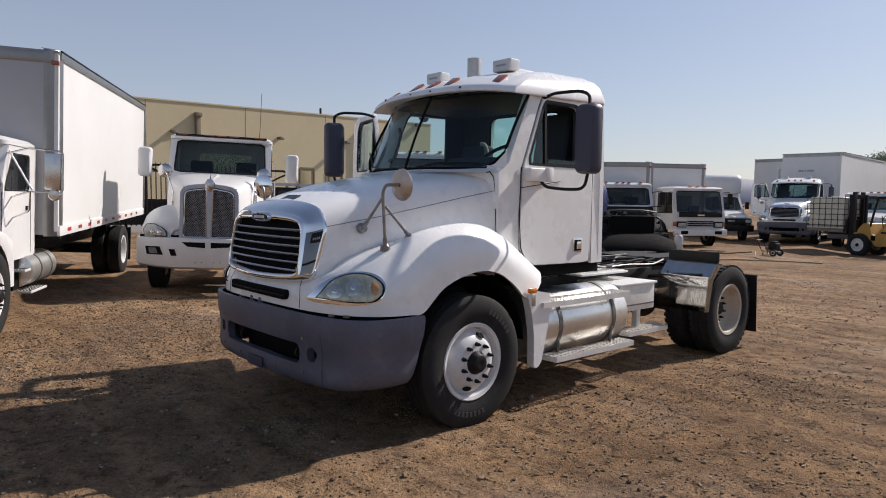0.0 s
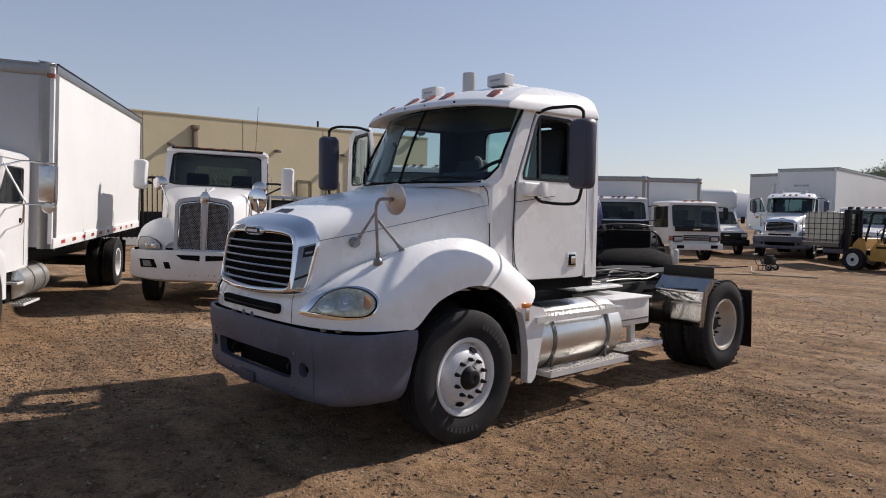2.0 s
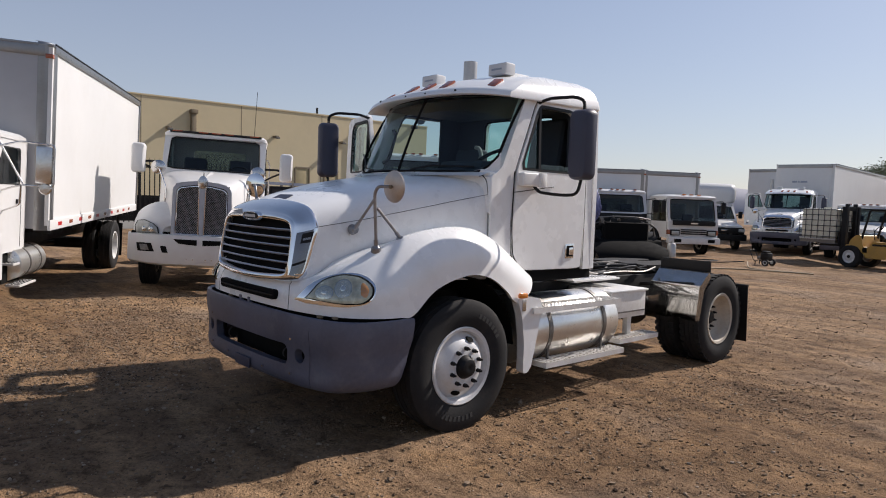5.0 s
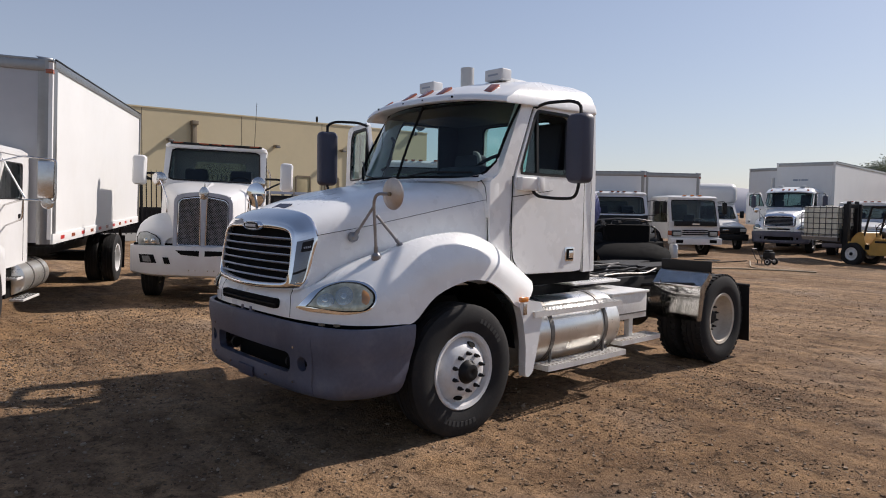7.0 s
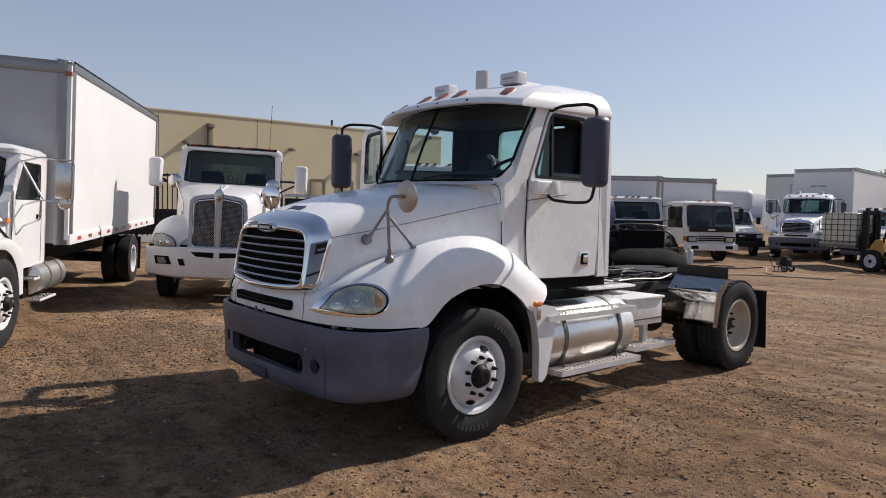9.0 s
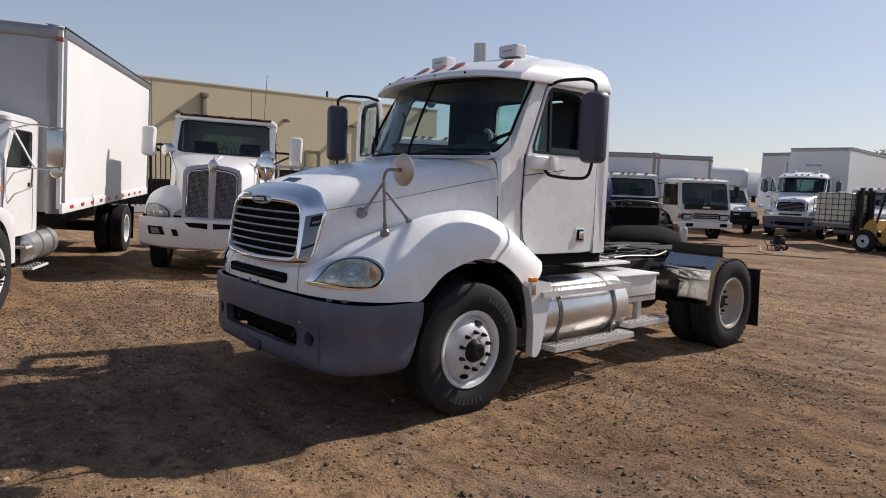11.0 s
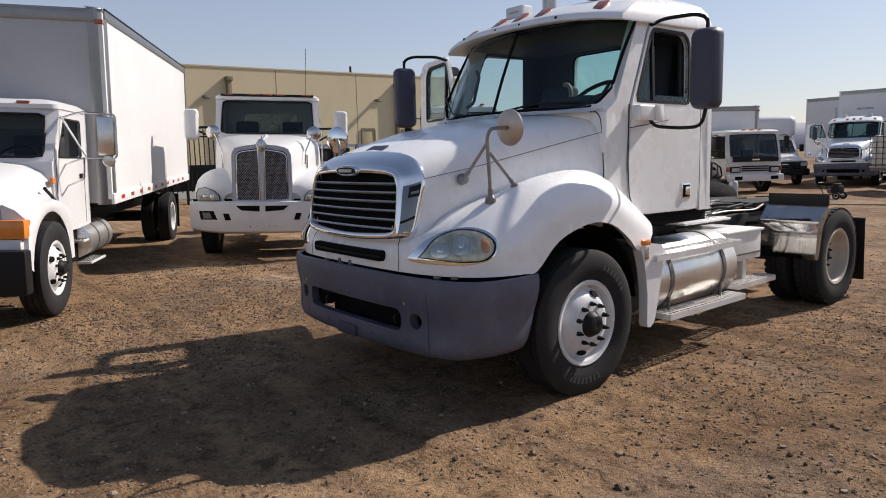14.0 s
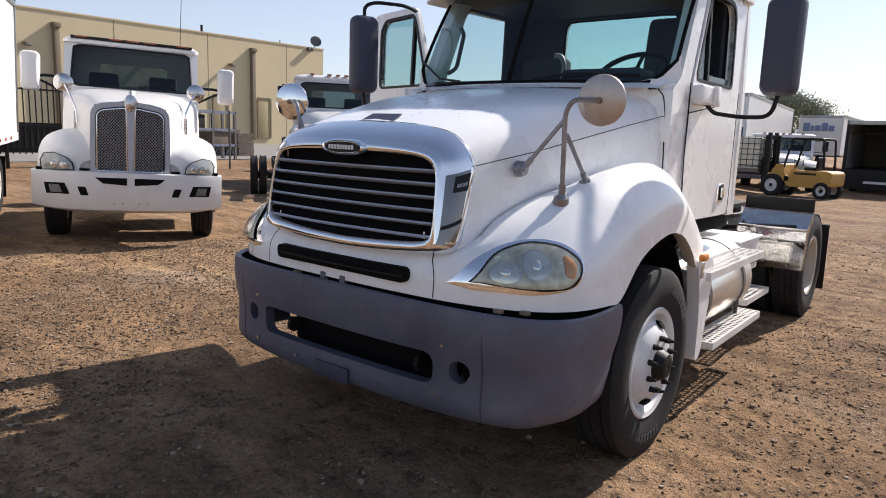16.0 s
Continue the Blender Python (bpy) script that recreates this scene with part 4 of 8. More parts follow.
        part("centre_bolt", C(c + ax * 0.02, c + ax * 0.04, 0.014, seg=12), M_TANDARK, wm)
    # --- cab ---
    cowl = rounded([(0.425, 1.18), (0.425, 1.97), (0.475, 1.995), (0.545, 2.05), (0.825, 2.665), (0.86, 2.72), (1.02, 2.70), (0.985, 2.665), (0.93, 2.58), (0.70, 2.03), (0.662, 1.58), (0.69, 1.18)], 0.02)
    for sx in (1, -1):
        part("door_pillar", tumble(extrude_outline(bmesh.new(), cowl, sx * 0.985, sx * 0.90)), M_WHITE, T, "white windscreen pillar and cowl side")
        part("rear_pillar", tumble(extrude_outline(bmesh.new(), rounded([(1.68, 1.16), (1.68, 2.74), (1.86, 2.74), (1.86, 1.16)], 0.015), sx * 0.985, sx * 0.93)), M_WHITE, T, "white rear cab corner")
        part("door_header", tumble(B(*sorted((sx * 0.93, sx * 0.985)), 0.99, 1.69, 2.675, 2.75, bev=0.006)), M_WHITE, T)
        big = [(cy + (y - cy) * 1.03, cz + (z - cz) * 1.02) for cy, cz in ((1.2, 1.95),) for y, z in DOOR_OUT]
        sml = [(cy + (y - cy) * 0.95, cz + (z - cz) * 0.965) for cy, cz in ((1.2, 1.95),) for y, z in DOOR_OUT]
        part("door_seal", tumble(holed(big, sml, sx * 0.972, sx * 0.94)), M_GAP, T)
        part("pillar_trim", tumble(B(*sorted((sx * 0.90, sx * 0.932)), 1.49, 1.79, 1.2, 2.68, bev=0.02)), M_DASH, T)
    for sx in (1, -1):
        part("cowl_corner", tumble(B(*sorted((sx * 0.83, sx * 0.984)), 0.415, 0.54, 1.66, 1.968, bev=0.02, seg=3)), M_WHITE, T)
    for sx in (1, -1):
        part("cowl_seam", tube(bmesh.new(), [(sx * 0.90, 0.405, 1.966), (sx * 0.935, 0.412, 1.93), (sx * 0.953, 0.418, 1.82), (sx * 0.958, 0.42, 1.65), (sx * 0.966, 0.422, 1.45)], 0.0035, 6, 0.05), M_GAP, T, "dark joint between bonnet and cab")
        part("door_gap", tube(bmesh.new(), [(sx * 0.991, 0.684, 2.02), (sx * 0.993, 0.674, 1.58), (sx * 0.993, 0.698, 1.31), (sx * 0.993, 0.815, 1.183), (sx * 0.993, 0.98, 1.172)], 0.004, 6, 0.06), M_GAP, T)
        part("door_gap", tube(bmesh.new(), [(sx * 0.990, 1.672, 2.02), (sx * 0.992, 1.674, 1.17)], 0.0025, 6), M_GAP, T)
    # rear wall with its window
    rw_in = round_outline(-0.50, 0.50, 2.07, 2.635, 0.06, 5)
    part("rear_wall", tumble(holed([(-0.985, 1.16), (0.985, 1.16), (0.985, 2.74), (-0.985, 2.74)], rw_in, 1.80, 1.855, "y")), M_WHITE, T, "white cab back wall with window")
    part("rear_trim", tumble(holed([(-0.93, 1.16), (0.93, 1.16), (0.93, 2.68), (-0.93, 2.68)], rw_in, 1.775, 1.795, "y")), M_DASH, T)
    part("rear_window", tumble(extrude_outline(bmesh.new(), rw_in, 1.822, 1.828, "y")), M_REARGLASS, T, "tinted rear window", shadow=False)
    part("rear_seal", tumble(holed(round_outline(-0.52, 0.52, 2.05, 2.655, 0.07, 5), round_outline(-0.485, 0.485, 2.085, 2.62, 0.055, 5), 1.79, 1.80, "y")), M_GAP, T)
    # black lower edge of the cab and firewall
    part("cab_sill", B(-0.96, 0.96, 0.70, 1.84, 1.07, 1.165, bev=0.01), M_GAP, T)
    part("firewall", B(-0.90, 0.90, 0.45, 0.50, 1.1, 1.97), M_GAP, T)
    # roof with sun visor lip
    def roof_ring(z, inset, front):
        pts = []
        for x in np.linspace(-1, 1, 25):
            w = 0.995 - inset
            pts.append((w * x, front + inset * 0.9 + 0.20 * abs(x) ** 2.6, z - 0.05 * abs(x) ** 3 * (1 if z < 2.8 else 0.6)))
        r = 0.08
        for t in np.linspace(0, 90, 6):
            pts.append((0.995 - inset - r + r * math.cos(radians(t)), 1.87 - inset * 0.55 - r + r * math.sin(radians(t)), z - 0.02))
        for t in np.linspace(90, 180, 6):
            pts.append((-(0.995 - inset - r) + r * math.cos(radians(t)), 1.87 - inset * 0.55 - r + r * math.sin(radians(t)), z - 0.02))
        return pts
    bm = bmesh.new()
    loft(bm, [roof_ring(2.69, 0.02, 0.46), roof_ring(2.67, 0.0, 0.40), roof_ring(2.68, -0.004, 0.385), roof_ring(2.715, 0.0, 0.395), roof_ring(2.745, 0.010, 0.45), roof_ring(2.815, 0.036, 0.58), roof_ring(2.872, 0.085, 0.72), roof_ring(2.918, 0.18, 0.84), roof_ring(2.94, 0.37, 0.88), roof_ring(2.946, 0.6, 0.83)])
    roof = part("roof", bm, M_WHITE, T, "white cab roof with sun visor lip", angle=50)
    for x, y, z in ((-0.75, 0.62, 2.757), (-0.25, 0.52, 2.770), (0.0, 0.515, 2.771), (0.25, 0.52, 2.770), (0.75, 0.62, 2.757)):
        bm = B(-0.045, 0.045, -0.075, 0.075, -0.012, 0.010, bev=0.008)
        bm.transform(pose(x, y + 0.03, z + (0.018 if abs(x) < 0.5 else 0.010), 34, 6 * x, 14 * x))
        part("marker_lamp", bm, M_REDLENS, roof, "faded amber roof marker lamp")
    for x in (-0.6, -0.14, 0.14, 0.5):
        part("screw", C((x, 0.40 + 0.2 * abs(x) ** 2.6 - 0.012, 2.70), (x, 0.43 + 0.2 * abs(x) ** 2.6, 2.70), 0.011, seg=10), M_GAP, roof)
    for x in (-0.475, 0.475):
        bm = B(x - 0.115, x + 0.115, 0.95, 1.08, 2.912, 3.018, bev=0.02, seg=3)
        lampbox = part("roof_lamp", bm, M_BOXPOST_WHITE, roof, "white plastic roof lamp housing")
        part("lamp_base", B(x - 0.05, x + 0.06, 1.04, 1.34, 2.90, 2.955, bev=0.014), M_WHITE, roof)
        part("lamp_print", B(x - 0.065, x + 0.06, 0.947, 0.951, 2.955, 2.972), M_TEXTGREY, roof)
    part("rear_fin", B(0.45, 0.60, 1.60, 1.72, 2.90, 2.945, bev=0.01), M_BLACK, roof)
    for k in range(12):
        part("rivet", C((0.93, 1.30 + 0.045 * k, 2.70), (0.945, 1.30 + 0.045 * k, 2.70), 0.006, seg=6), M_CHROME_DULL, roof)
    # windscreen: two panes, seal and centre strip
    def screen(u, v, off=0.0):
        bx, by, bz = 0.96 * u, 0.225 + 0.29 * abs(u) ** 2.6, 2.005 - 0.02 * abs(u) ** 3 + 0.15 * max(0.0, (abs(u) - 0.80) / 0.20) ** 2.2
        tx, ty, tz = 0.948 * u, 0.53 + 0.29 * abs(u) ** 2.6, 2.69 - 0.03 * abs(u) ** 3
        p = Vector((lerp(bx, tx, v), lerp(by, ty, v) - 0.015 * math.sin(math.pi * v), lerp(bz, tz, v)))
        return p + Vector((0.25 * u, -0.85, 0.45)) * off
    for a, b in ((-0.998, -0.008), (0.008, 0.998)):
        bm = bmesh.new()
        us, vs = np.linspace(a, b, 24), np.linspace(0.005, 0.985, 8)
        loft(bm, [[screen(u, v) for v in vs] for u in us], closed=False)
        part("windscreen_pane", bm, M_GLASS, T, "green-tinted windscreen pane", shadow=False)
    part("windscreen_strip", loft(bmesh.new(), [[screen(u, v, o) for u, o in ((-0.014, -0.003), (-0.014, 0.006), (0.014, 0.006), (0.014, -0.003))] for v in np.linspace(0, 1, 8)]), M_GAP, T)
    edge = [screen(u, 0.0) for u in np.linspace(-1, 1, 30)] + [screen(1, v) for v in np.linspace(0.05, 1, 10)] + [screen(u, 1.0) for u in np.linspace(0.95, -1, 30)] + [screen(-1, v) for v in np.linspace(0.95, 0.02, 10)]
    part("windscreen_seal", tube(bmesh.new(), edge + edge[:1], 0.012, 8), M_GAP, T)
    part("cowl_panel", loft(bmesh.new(), [[(x, 0.20 + 0.215 * abs(x / 0.93) ** 2.2 - 0.07, 1.965), (x, 0.235 + 0.215 * abs(x / 0.93) ** 2.2, 2.0)] for x in np.linspace(-0.93, 0.93, 21)], closed=False), M_WHITE, T)
    ring_ = [p for p in hood_ring(0.43) if p[2] > 1.5]
    part("scuttle", loft(bmesh.new(), [[p, ((p[0] + q.x) / 2, (p[1] + q.y) / 2 - 0.01, max(p[2], q.z) - 0.002), q] for p, q in ((p, screen(max(-1, min(1, p[0] / 0.925)), 0.0, 0.012) if p[2] > 1.87 else Vector((math.copysign(0.983, p[0]), 0.455, 2.0 if p[2] > 1.75 else 1.9))) for p in ring_)], closed=False), M_WHITE, T, "white scuttle below the windscreen")
    part("scuttle_skirt", loft(bmesh.new(), [[screen(u, 0.0, 0.008) + Vector((0, 0, -0.004)), screen(u, 0.0, 0.010) + Vector((0, -0.004, -0.06)), screen(u, 0.0, 0.010) + Vector((0, -0.004, -0.30))] for u in np.linspace(-1.02, 1.02, 41)], closed=False), M_WHITE, T, "white panel below the windscreen")
    for sx in (-1, 1):
        part("wiper", tube(bmesh.new(), [screen(sx * 0.30 - 0.1, 0.0, 0.03), screen(sx * 0.55 - 0.1, 0.055, 0.022), screen(sx * 0.92 - 0.1, 0.06, 0.018)], 0.008, 6), M_BLACK, T)
    # headliner, floor and interior
    part("headliner", loft(bmesh.new(), [[(x, 0.57 + 0.27 * abs(x / 0.945) ** 2.6, 2.655), (x, 1.0, 2.66), (x, 1.775, 2.655)] for x in np.linspace(-0.90, 0.90, 21)], closed=False), M_DASH, T)
    part("cab_floor", B(-0.93, 0.93, 0.50, 1.80, 1.10, 1.16), M_GAP, T)
    bm = bmesh.new()
    loft(bm, [[(x, 0.30 + 0.16 * abs(x) ** 2, 1.985), (x, 0.55, 2.05), (x, 0.74, 2.03), (x, 0.80, 1.95), (x, 0.82, 1.45), (x, 0.5, 1.4)] for x in np.linspace(-0.88, 0.88, 13)])
    part("dashboard", bm, M_DASH, T, "dark dashboard")
    part("dash_binnacle", B(0.18, 0.72, 0.56, 0.80, 2.02, 2.11, bev=0.03), M_DASH, T)
    for x in (-0.60, 0.48):
        bm = B(x - 0.25, x + 0.25, 1.12, 1.62, 1.52, 1.66, bev=0.05, seg=3)
        back = B(-0.21, 0.21, -0.07, 0.07, 0.0, 0.72 if x < 0 else 0.98, bev=0.06, seg=3)
        back.transform(pose(x, 1.60, 1.62, -10, 0, 0))
        seat = part("seat", bm, M_SEAT, T, "dark grey cloth cab seat")
        part("seat_back", back, M_SEAT, seat)
        part("seat_base", B(x - 0.2, x + 0.2, 1.2, 1.55, 1.15, 1.53), M_GAP, seat)
    part("seat_bolster", tube(bmesh.new(), [(-0.40, 1.60, 1.95), (-0.40, 1.66, 2.27), (-0.44, 1.67, 2.34), (-0.50, 1.67, 2.35)], 0.022, 8, 0.06), M_BOXGREY, T, "pale grey seat bolster")
    # steering wheel
    bm = bmesh.new()
    m = pose(0.52, 0.90, 2.11, 38, 0, 0)
    ringp = [m @ Vector((0.225 * math.cos(t), 0.225 * math.sin(t), 0)) for t in np.linspace(0, 2 * math.pi, 33)]
    tube(bm, ringp, 0.017, 8)
    st = part("steering_wheel", bm, M_BLACK, T, "black steering wheel")
    for t in (90, 210, 330):
        part("spoke", tube(bmesh.new(), [m @ Vector((0, 0, -0.03)), m @ Vector((0.22 * math.cos(radians(t)), 0.22 * math.sin(radians(t)), 0))], 0.014, 6), M_BLACK, st)
    part("hub", C(m @ Vector((0, 0, -0.06)), m @ Vector((0, 0, 0.0)), 0.07, seg=20), M_BLACK, st)
    part("column", C(m @ Vector((0, 0, -0.4)), m @ Vector((0, 0, -0.05)), 0.035), M_BLACK, st)
    part("grab_handle", tube(bmesh.new(), [(-0.83, 0.66, 2.12), (-0.80, 0.72, 2.16), (-0.80, 0.80, 2.42), (-0.82, 0.78, 2.47)], 0.016, 8, 0.05), M_BLACK, T)
    # --- doors: the driver's is shut, the passenger's stands open ---
    def door(sx, hinge):
        bm = tumble(holed(DOOR_OUT, DOOR_WIN, sx * 0.992, sx * 0.945))
        bmesh.ops.bevel(bm, geom=[e for e in bm.edges if len(e.link_faces) == 2 and e.calc_face_angle(0) > 1.2], offset=0.006, segments=2, affect="EDGES")
        d = part("door", bm, M_WHITE, T, "white cab door, shut" if sx > 0 else "white passenger door standing open")
        part("window_seal", tumble(holed(rounded([(0.755, 2.035), (1.51, 2.035), (1.525, 2.53), (1.455, 2.61), (1.0, 2.61), (0.955, 2.54)], 0.05), DOOR_WIN, sx * 0.995, sx * 0.96)), M_BLACK, d)
        part("vent_bar", tumble(B(*sorted((sx * 0.955, sx * 0.985)), 1.0, 1.028, 2.05, 2.59)), M_BLACK, d)
        part("vent_glass", tumble(extrude_outline(bmesh.new(), [(0.79, 2.06), (1.0, 2.06), (1.0, 2.58), (0.985, 2.53)], sx * 0.968, sx * 0.972)), M_GLASS, d, shadow=False)
        if sx < 0:
            part("door_glass", tumble(extrude_outline(bmesh.new(), [(1.02, 2.06), (1.48, 2.06), (1.49, 2.52), (1.44, 2.58), (1.02, 2.58)], sx * 0.968, sx * 0.972)), M_GLASS, d, shadow=False)
        else:
            part("door_glass", tumble(extrude_outline(bmesh.new(), [(1.02, 2.06), (1.48, 2.06), (1.485, 2.10), (1.02, 2.10)], sx * 0.968, sx * 0.972)), M_GLASS, d, "lowered side window", shadow=False)
        part("inner_trim", B(*sorted((sx * 0.90, sx * 0.944)), 0.78, 1.62, 1.22, 2.02, bev=0.015), M_DASH, d)
        # the fold line of the panel
        part("seam", tube(bmesh.new(), [(sx * 0.994, 0.69, 1.845), (sx * 0.9945, 1.0, 1.885), (sx * 0.9945, 1.20, 1.91)], 0.003, 6), M_GAP, d)
        hm = B(*sorted((sx * 0.985, sx * 0.998)), 1.405, 1.53, 1.27, 1.40, bev=0.006)
        handle = part("door_handle", hm, M_CHROME, d, "chrome paddle handle")
        part("handle_pocket", B(*sorted((sx * 0.996, sx * 1.0)), 1.42, 1.515, 1.285, 1.385), M_GAP, d)
        part("handle_paddle", B(*sorted((sx * 0.998, sx * 1.012)), 1.445, 1.505, 1.30, 1.37, bev=0.005), M_CHROME, d)
        # mirror bracket block, arms and head
        part("mirror_bracket", B(*sorted((sx * 0.98, sx * 1.055)), 0.73, 1.0, 1.90, 2.015, bev=0.02, seg=3), M_WHITE, d, "white mirror arm bracket")
        part("bracket_cap", B(*sorted((sx * 1.04, sx * 1.075)), 0.93, 1.01, 1.895, 2.02, bev=0.012), M_WHITE, d)
        part("mirror_arm", tube(bmesh.new(), [(sx * 1.02, 0.90, 1.91), (sx * 1.06, 0.92, 1.855), (sx * 1.20, 1.02, 1.835), (sx * 1.36, 1.06, 1.84), (sx * 1.385, 1.07, 1.97)], 0.0135, 8, 0.07), M_BLACK, d)
        part("mirror_arm", tube(bmesh.new(), [(sx * 0.95, 0.99, 2.62), (sx * 1.06, 1.00, 2.655), (sx * 1.30, 1.05, 2.655), (sx * 1.385, 1.07, 2.62), (sx * 1.385, 1.07, 2.53)], 0.014, 8, 0.07), M_BLACK, d)
        head = mirror_head(d, *sorted((sx * 1.28, sx * 1.49)), 1.07, 1.965, 2.545, sx)
        part("mirror_glass", extrude_outline(bmesh.new(), round_outline(*sorted((sx * 1.295, sx * 1.475)), 1.98, 2.53, 0.04, 5), 1.114, 1.12, "y"), M_MIRROR, d)
        part("antenna_stub", tube(bmesh.new(), [(sx * 1.40, 1.05, 2.54), (sx * 1.40, 1.05, 2.61)], 0.006, 6), M_BLACK, d)
        if hinge:
            hx, hy = sx * 0.985, 0.68
            d.matrix_basis = pose(hx, hy, 0, 0, 0, hinge) @ pose(-hx, -hy, 0)
        return d
    door(1, 0)
    door(-1, 74)
    # --- wheels ---
    wheel(T, 1.045, 0.0, side=1, dish=0.035, lettering=True)
    wheel(T, -1.045, 0.0, side=-1, dish=0.035)
    for sx in (1, -1):
        wheel(T, sx * 1.045, 4.17, side=sx, dish=-0.15, mat_rim=M_TANWHEEL, holes=2, block=True, w=0.265)
        wheel(T, sx * 0.735, 4.17, side=sx, dish=-0.15, mat_rim=M_TANWHEEL, far=True, block=True, w=0.265)
    part("axle", C((-1.0, 4.17, 0.495), (1.0, 4.17, 0.495), 0.11, seg=16), M_FRAME, T)
    part("axle", C((-0.95, 0, 0.46), (0.95, 0, 0.46), 0.06, seg=12), M_FRAME, T)
    part("diff_case", lathe(bmesh.new(), [(-0.2, 0.05), (-0.15, 0.18), (0, 0.24), (0.15, 0.18), (0.2, 0.05)], "y", 20, (0, 4.12, 0.5)), M_FRAME, T)
    # --- chassis ---
    for sx in (1, -1):
        bm = B(*sorted((sx * 0.36, sx * 0.44)), -0.85, 5.12, 0.70, 0.97, bev=0.008)
        part("chassis_rail", bm, M_FRAME, T, "black chassis rail")
    for y in (0.3, 1.4, 2.6, 3.4, 4.7, 5.05):
        part("crossmember", B(-0.37, 0.37, y - 0.05, y + 0.05, 0.72, 0.93), M_FRAME, T)
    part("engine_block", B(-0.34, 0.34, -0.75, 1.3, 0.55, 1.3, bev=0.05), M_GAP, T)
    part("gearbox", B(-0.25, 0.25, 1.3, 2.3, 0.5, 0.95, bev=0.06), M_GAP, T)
    part("driveshaft", C((0, 2.3, 0.62), (0, 4.0, 0.55), 0.05), M_FRAME, T)
    # fuel tank, driver's side and a twin on the far side
    for sx in (1, -1):
        cx, cz, r = sx * 0.80, 0.64, 0.30
        bm = bmesh.new()
        lathe(bm, [(0.82, 0.001), (0.825, r * 0.7), (0.84, r * 0.95), (0.865, r), (2.15, r), (2.18, r * 0.95), (2.195, r * 0.7), (2.20, 0.001)], "y", 48, (cx, 0, cz))
        tank = part("fuel_tank", bm, M_ALU, T, "dull aluminium fuel tank with straps")
        for y in (1.13, 1.93):
            part("tank_strap", lathe(bmesh.new(), [(y - 0.025, r + 0.001), (y - 0.025, r + 0.007), (y + 0.025, r + 0.007), (y + 0.025, r + 0.001)], "y", 48, (cx, 0, cz), closed=True), M_GALV_DARK, tank)
        part("filler_cap", C((cx + sx * 0.05, 1.0, cz + r - 0.02), (cx + sx * 0.05, 1.0, cz + r + 0.05), 0.055, 0.05, 18), M_BLACK, tank, "black filler cap")
        # steps: upper tread, lower tread and the rear lower tread
        def step(x0, x1, y0, y1, z):
            nx, ny, rim = 4, int((y1 - y0) / 0.052), 0.010
            us, ws = [x0], [y0]
            for i in range(nx):
                a = x0 + rim + i * (x1 - x0 - 2 * rim) / nx
                us += [a + 0.007, a + (x1 - x0 - 2 * rim) / nx - 0.007]
            for j in range(ny):
                a = y0 + rim + j * (y1 - y0 - 2 * rim) / ny
                ws += [a + 0.012, a + (y1 - y0 - 2 * rim) / ny - 0.012]
            us.append(x1)
            ws.append(y1)
            bm = bmesh.new()
            grid = [[bm.verts.new((sx * u, w, z)) for w in ws] for u in us]
            for i in range(len(us) - 1):
                for j in range(len(ws) - 1):
                    if i % 2 == 0 or j % 2 == 0:
                        bm.faces.new((grid[i][j], grid[i + 1][j], grid[i + 1][j + 1], grid[i][j + 1]))
            bmesh.ops.solidify(bm, geom=bm.faces[:], thickness=0.006)
            for a, b, c, d in ((x0, x0 + 0.005, y0, y1), (x1 - 0.005, x1, y0, y1), (x0, x1, y0, y0 + 0.005), (x0, x1, y1 - 0.005, y1)):
                box(bm, *sorted((sx * a, sx * b)), c, d, z - 0.05, z - 0.003)
            part("step", bm, M_TREAD, T, "perforated aluminium step", angle=20)
        step(0.985, 1.19, 0.78, 2.05, 0.885)
        step(1.02, 1.19, 0.97, 2.145, 0.395)
        step(0.86, 1.05, 2.28, 3.0, 0.435)
        for y in (0.95, 1.14, 1.93, 2.05):
            part("step_hanger", tube(bmesh.new(), [(sx * 0.98, y, 0.86), (sx * 1.06, y, 0.80), (sx * 1.07, y, 0.62), (sx * 1.06, y, 0.375)] if y in (1.14, 1.93) else [(sx * 1.04, y, 0.375), (sx * 0.95, y, 0.45)], 0.014, 6), M_GALV_DARK, T)
        part("step_hanger", B(*sorted((sx * 0.86, sx * 0.92)), 2.60, 2.67, 0.42, 0.72, bev=0.005), M_TREAD, T)
    # boxes and deck behind the tank
    part("battery_box", B(0.46, 0.96, 2.22, 2.86, 0.62, 0.885, bev=0.012), M_TREAD, T, "aluminium battery box with lid")
    part("battery_lid", B(0.44, 0.98, 2.20, 2.88, 0.885, 0.91, bev=0.008), M_TREAD, T)
    part("box_strip", B(0.958, 0.966, 2.24, 2.84, 0.675, 0.69), M_GALV_DARK, T)
    part("tool_box", B(-0.96, -0.46, 2.16, 3.02, 0.55, 0.93, bev=0.012), M_TREAD, T)
    dk = part("deck_plate", B(-0.44, 0.72, 1.92, 2.72, 0.985, 1.005, bev=0.004), M_TREAD, T, "perforated aluminium deck plate")
    for i in range(4):
        part("deck_rib", B(-0.42 + 0.29 * i, -0.18 + 0.29 * i, 1.94, 2.70, 1.005, 1.012, bev=0.003), M_TREAD, dk)
    bmh = bmesh.new()
    for i in range(22):
        for j in range(15):
            cyl(bmh, (-0.40 + 0.05 * i, 1.97 + 0.05 * j, 1.0), (-0.40 + 0.05 * i, 1.97 + 0.05 * j, 1.0135), 0.009, seg=6)
    tagged(part("deck_perforation", bmh, M_GAP, dk), kind="stuff")
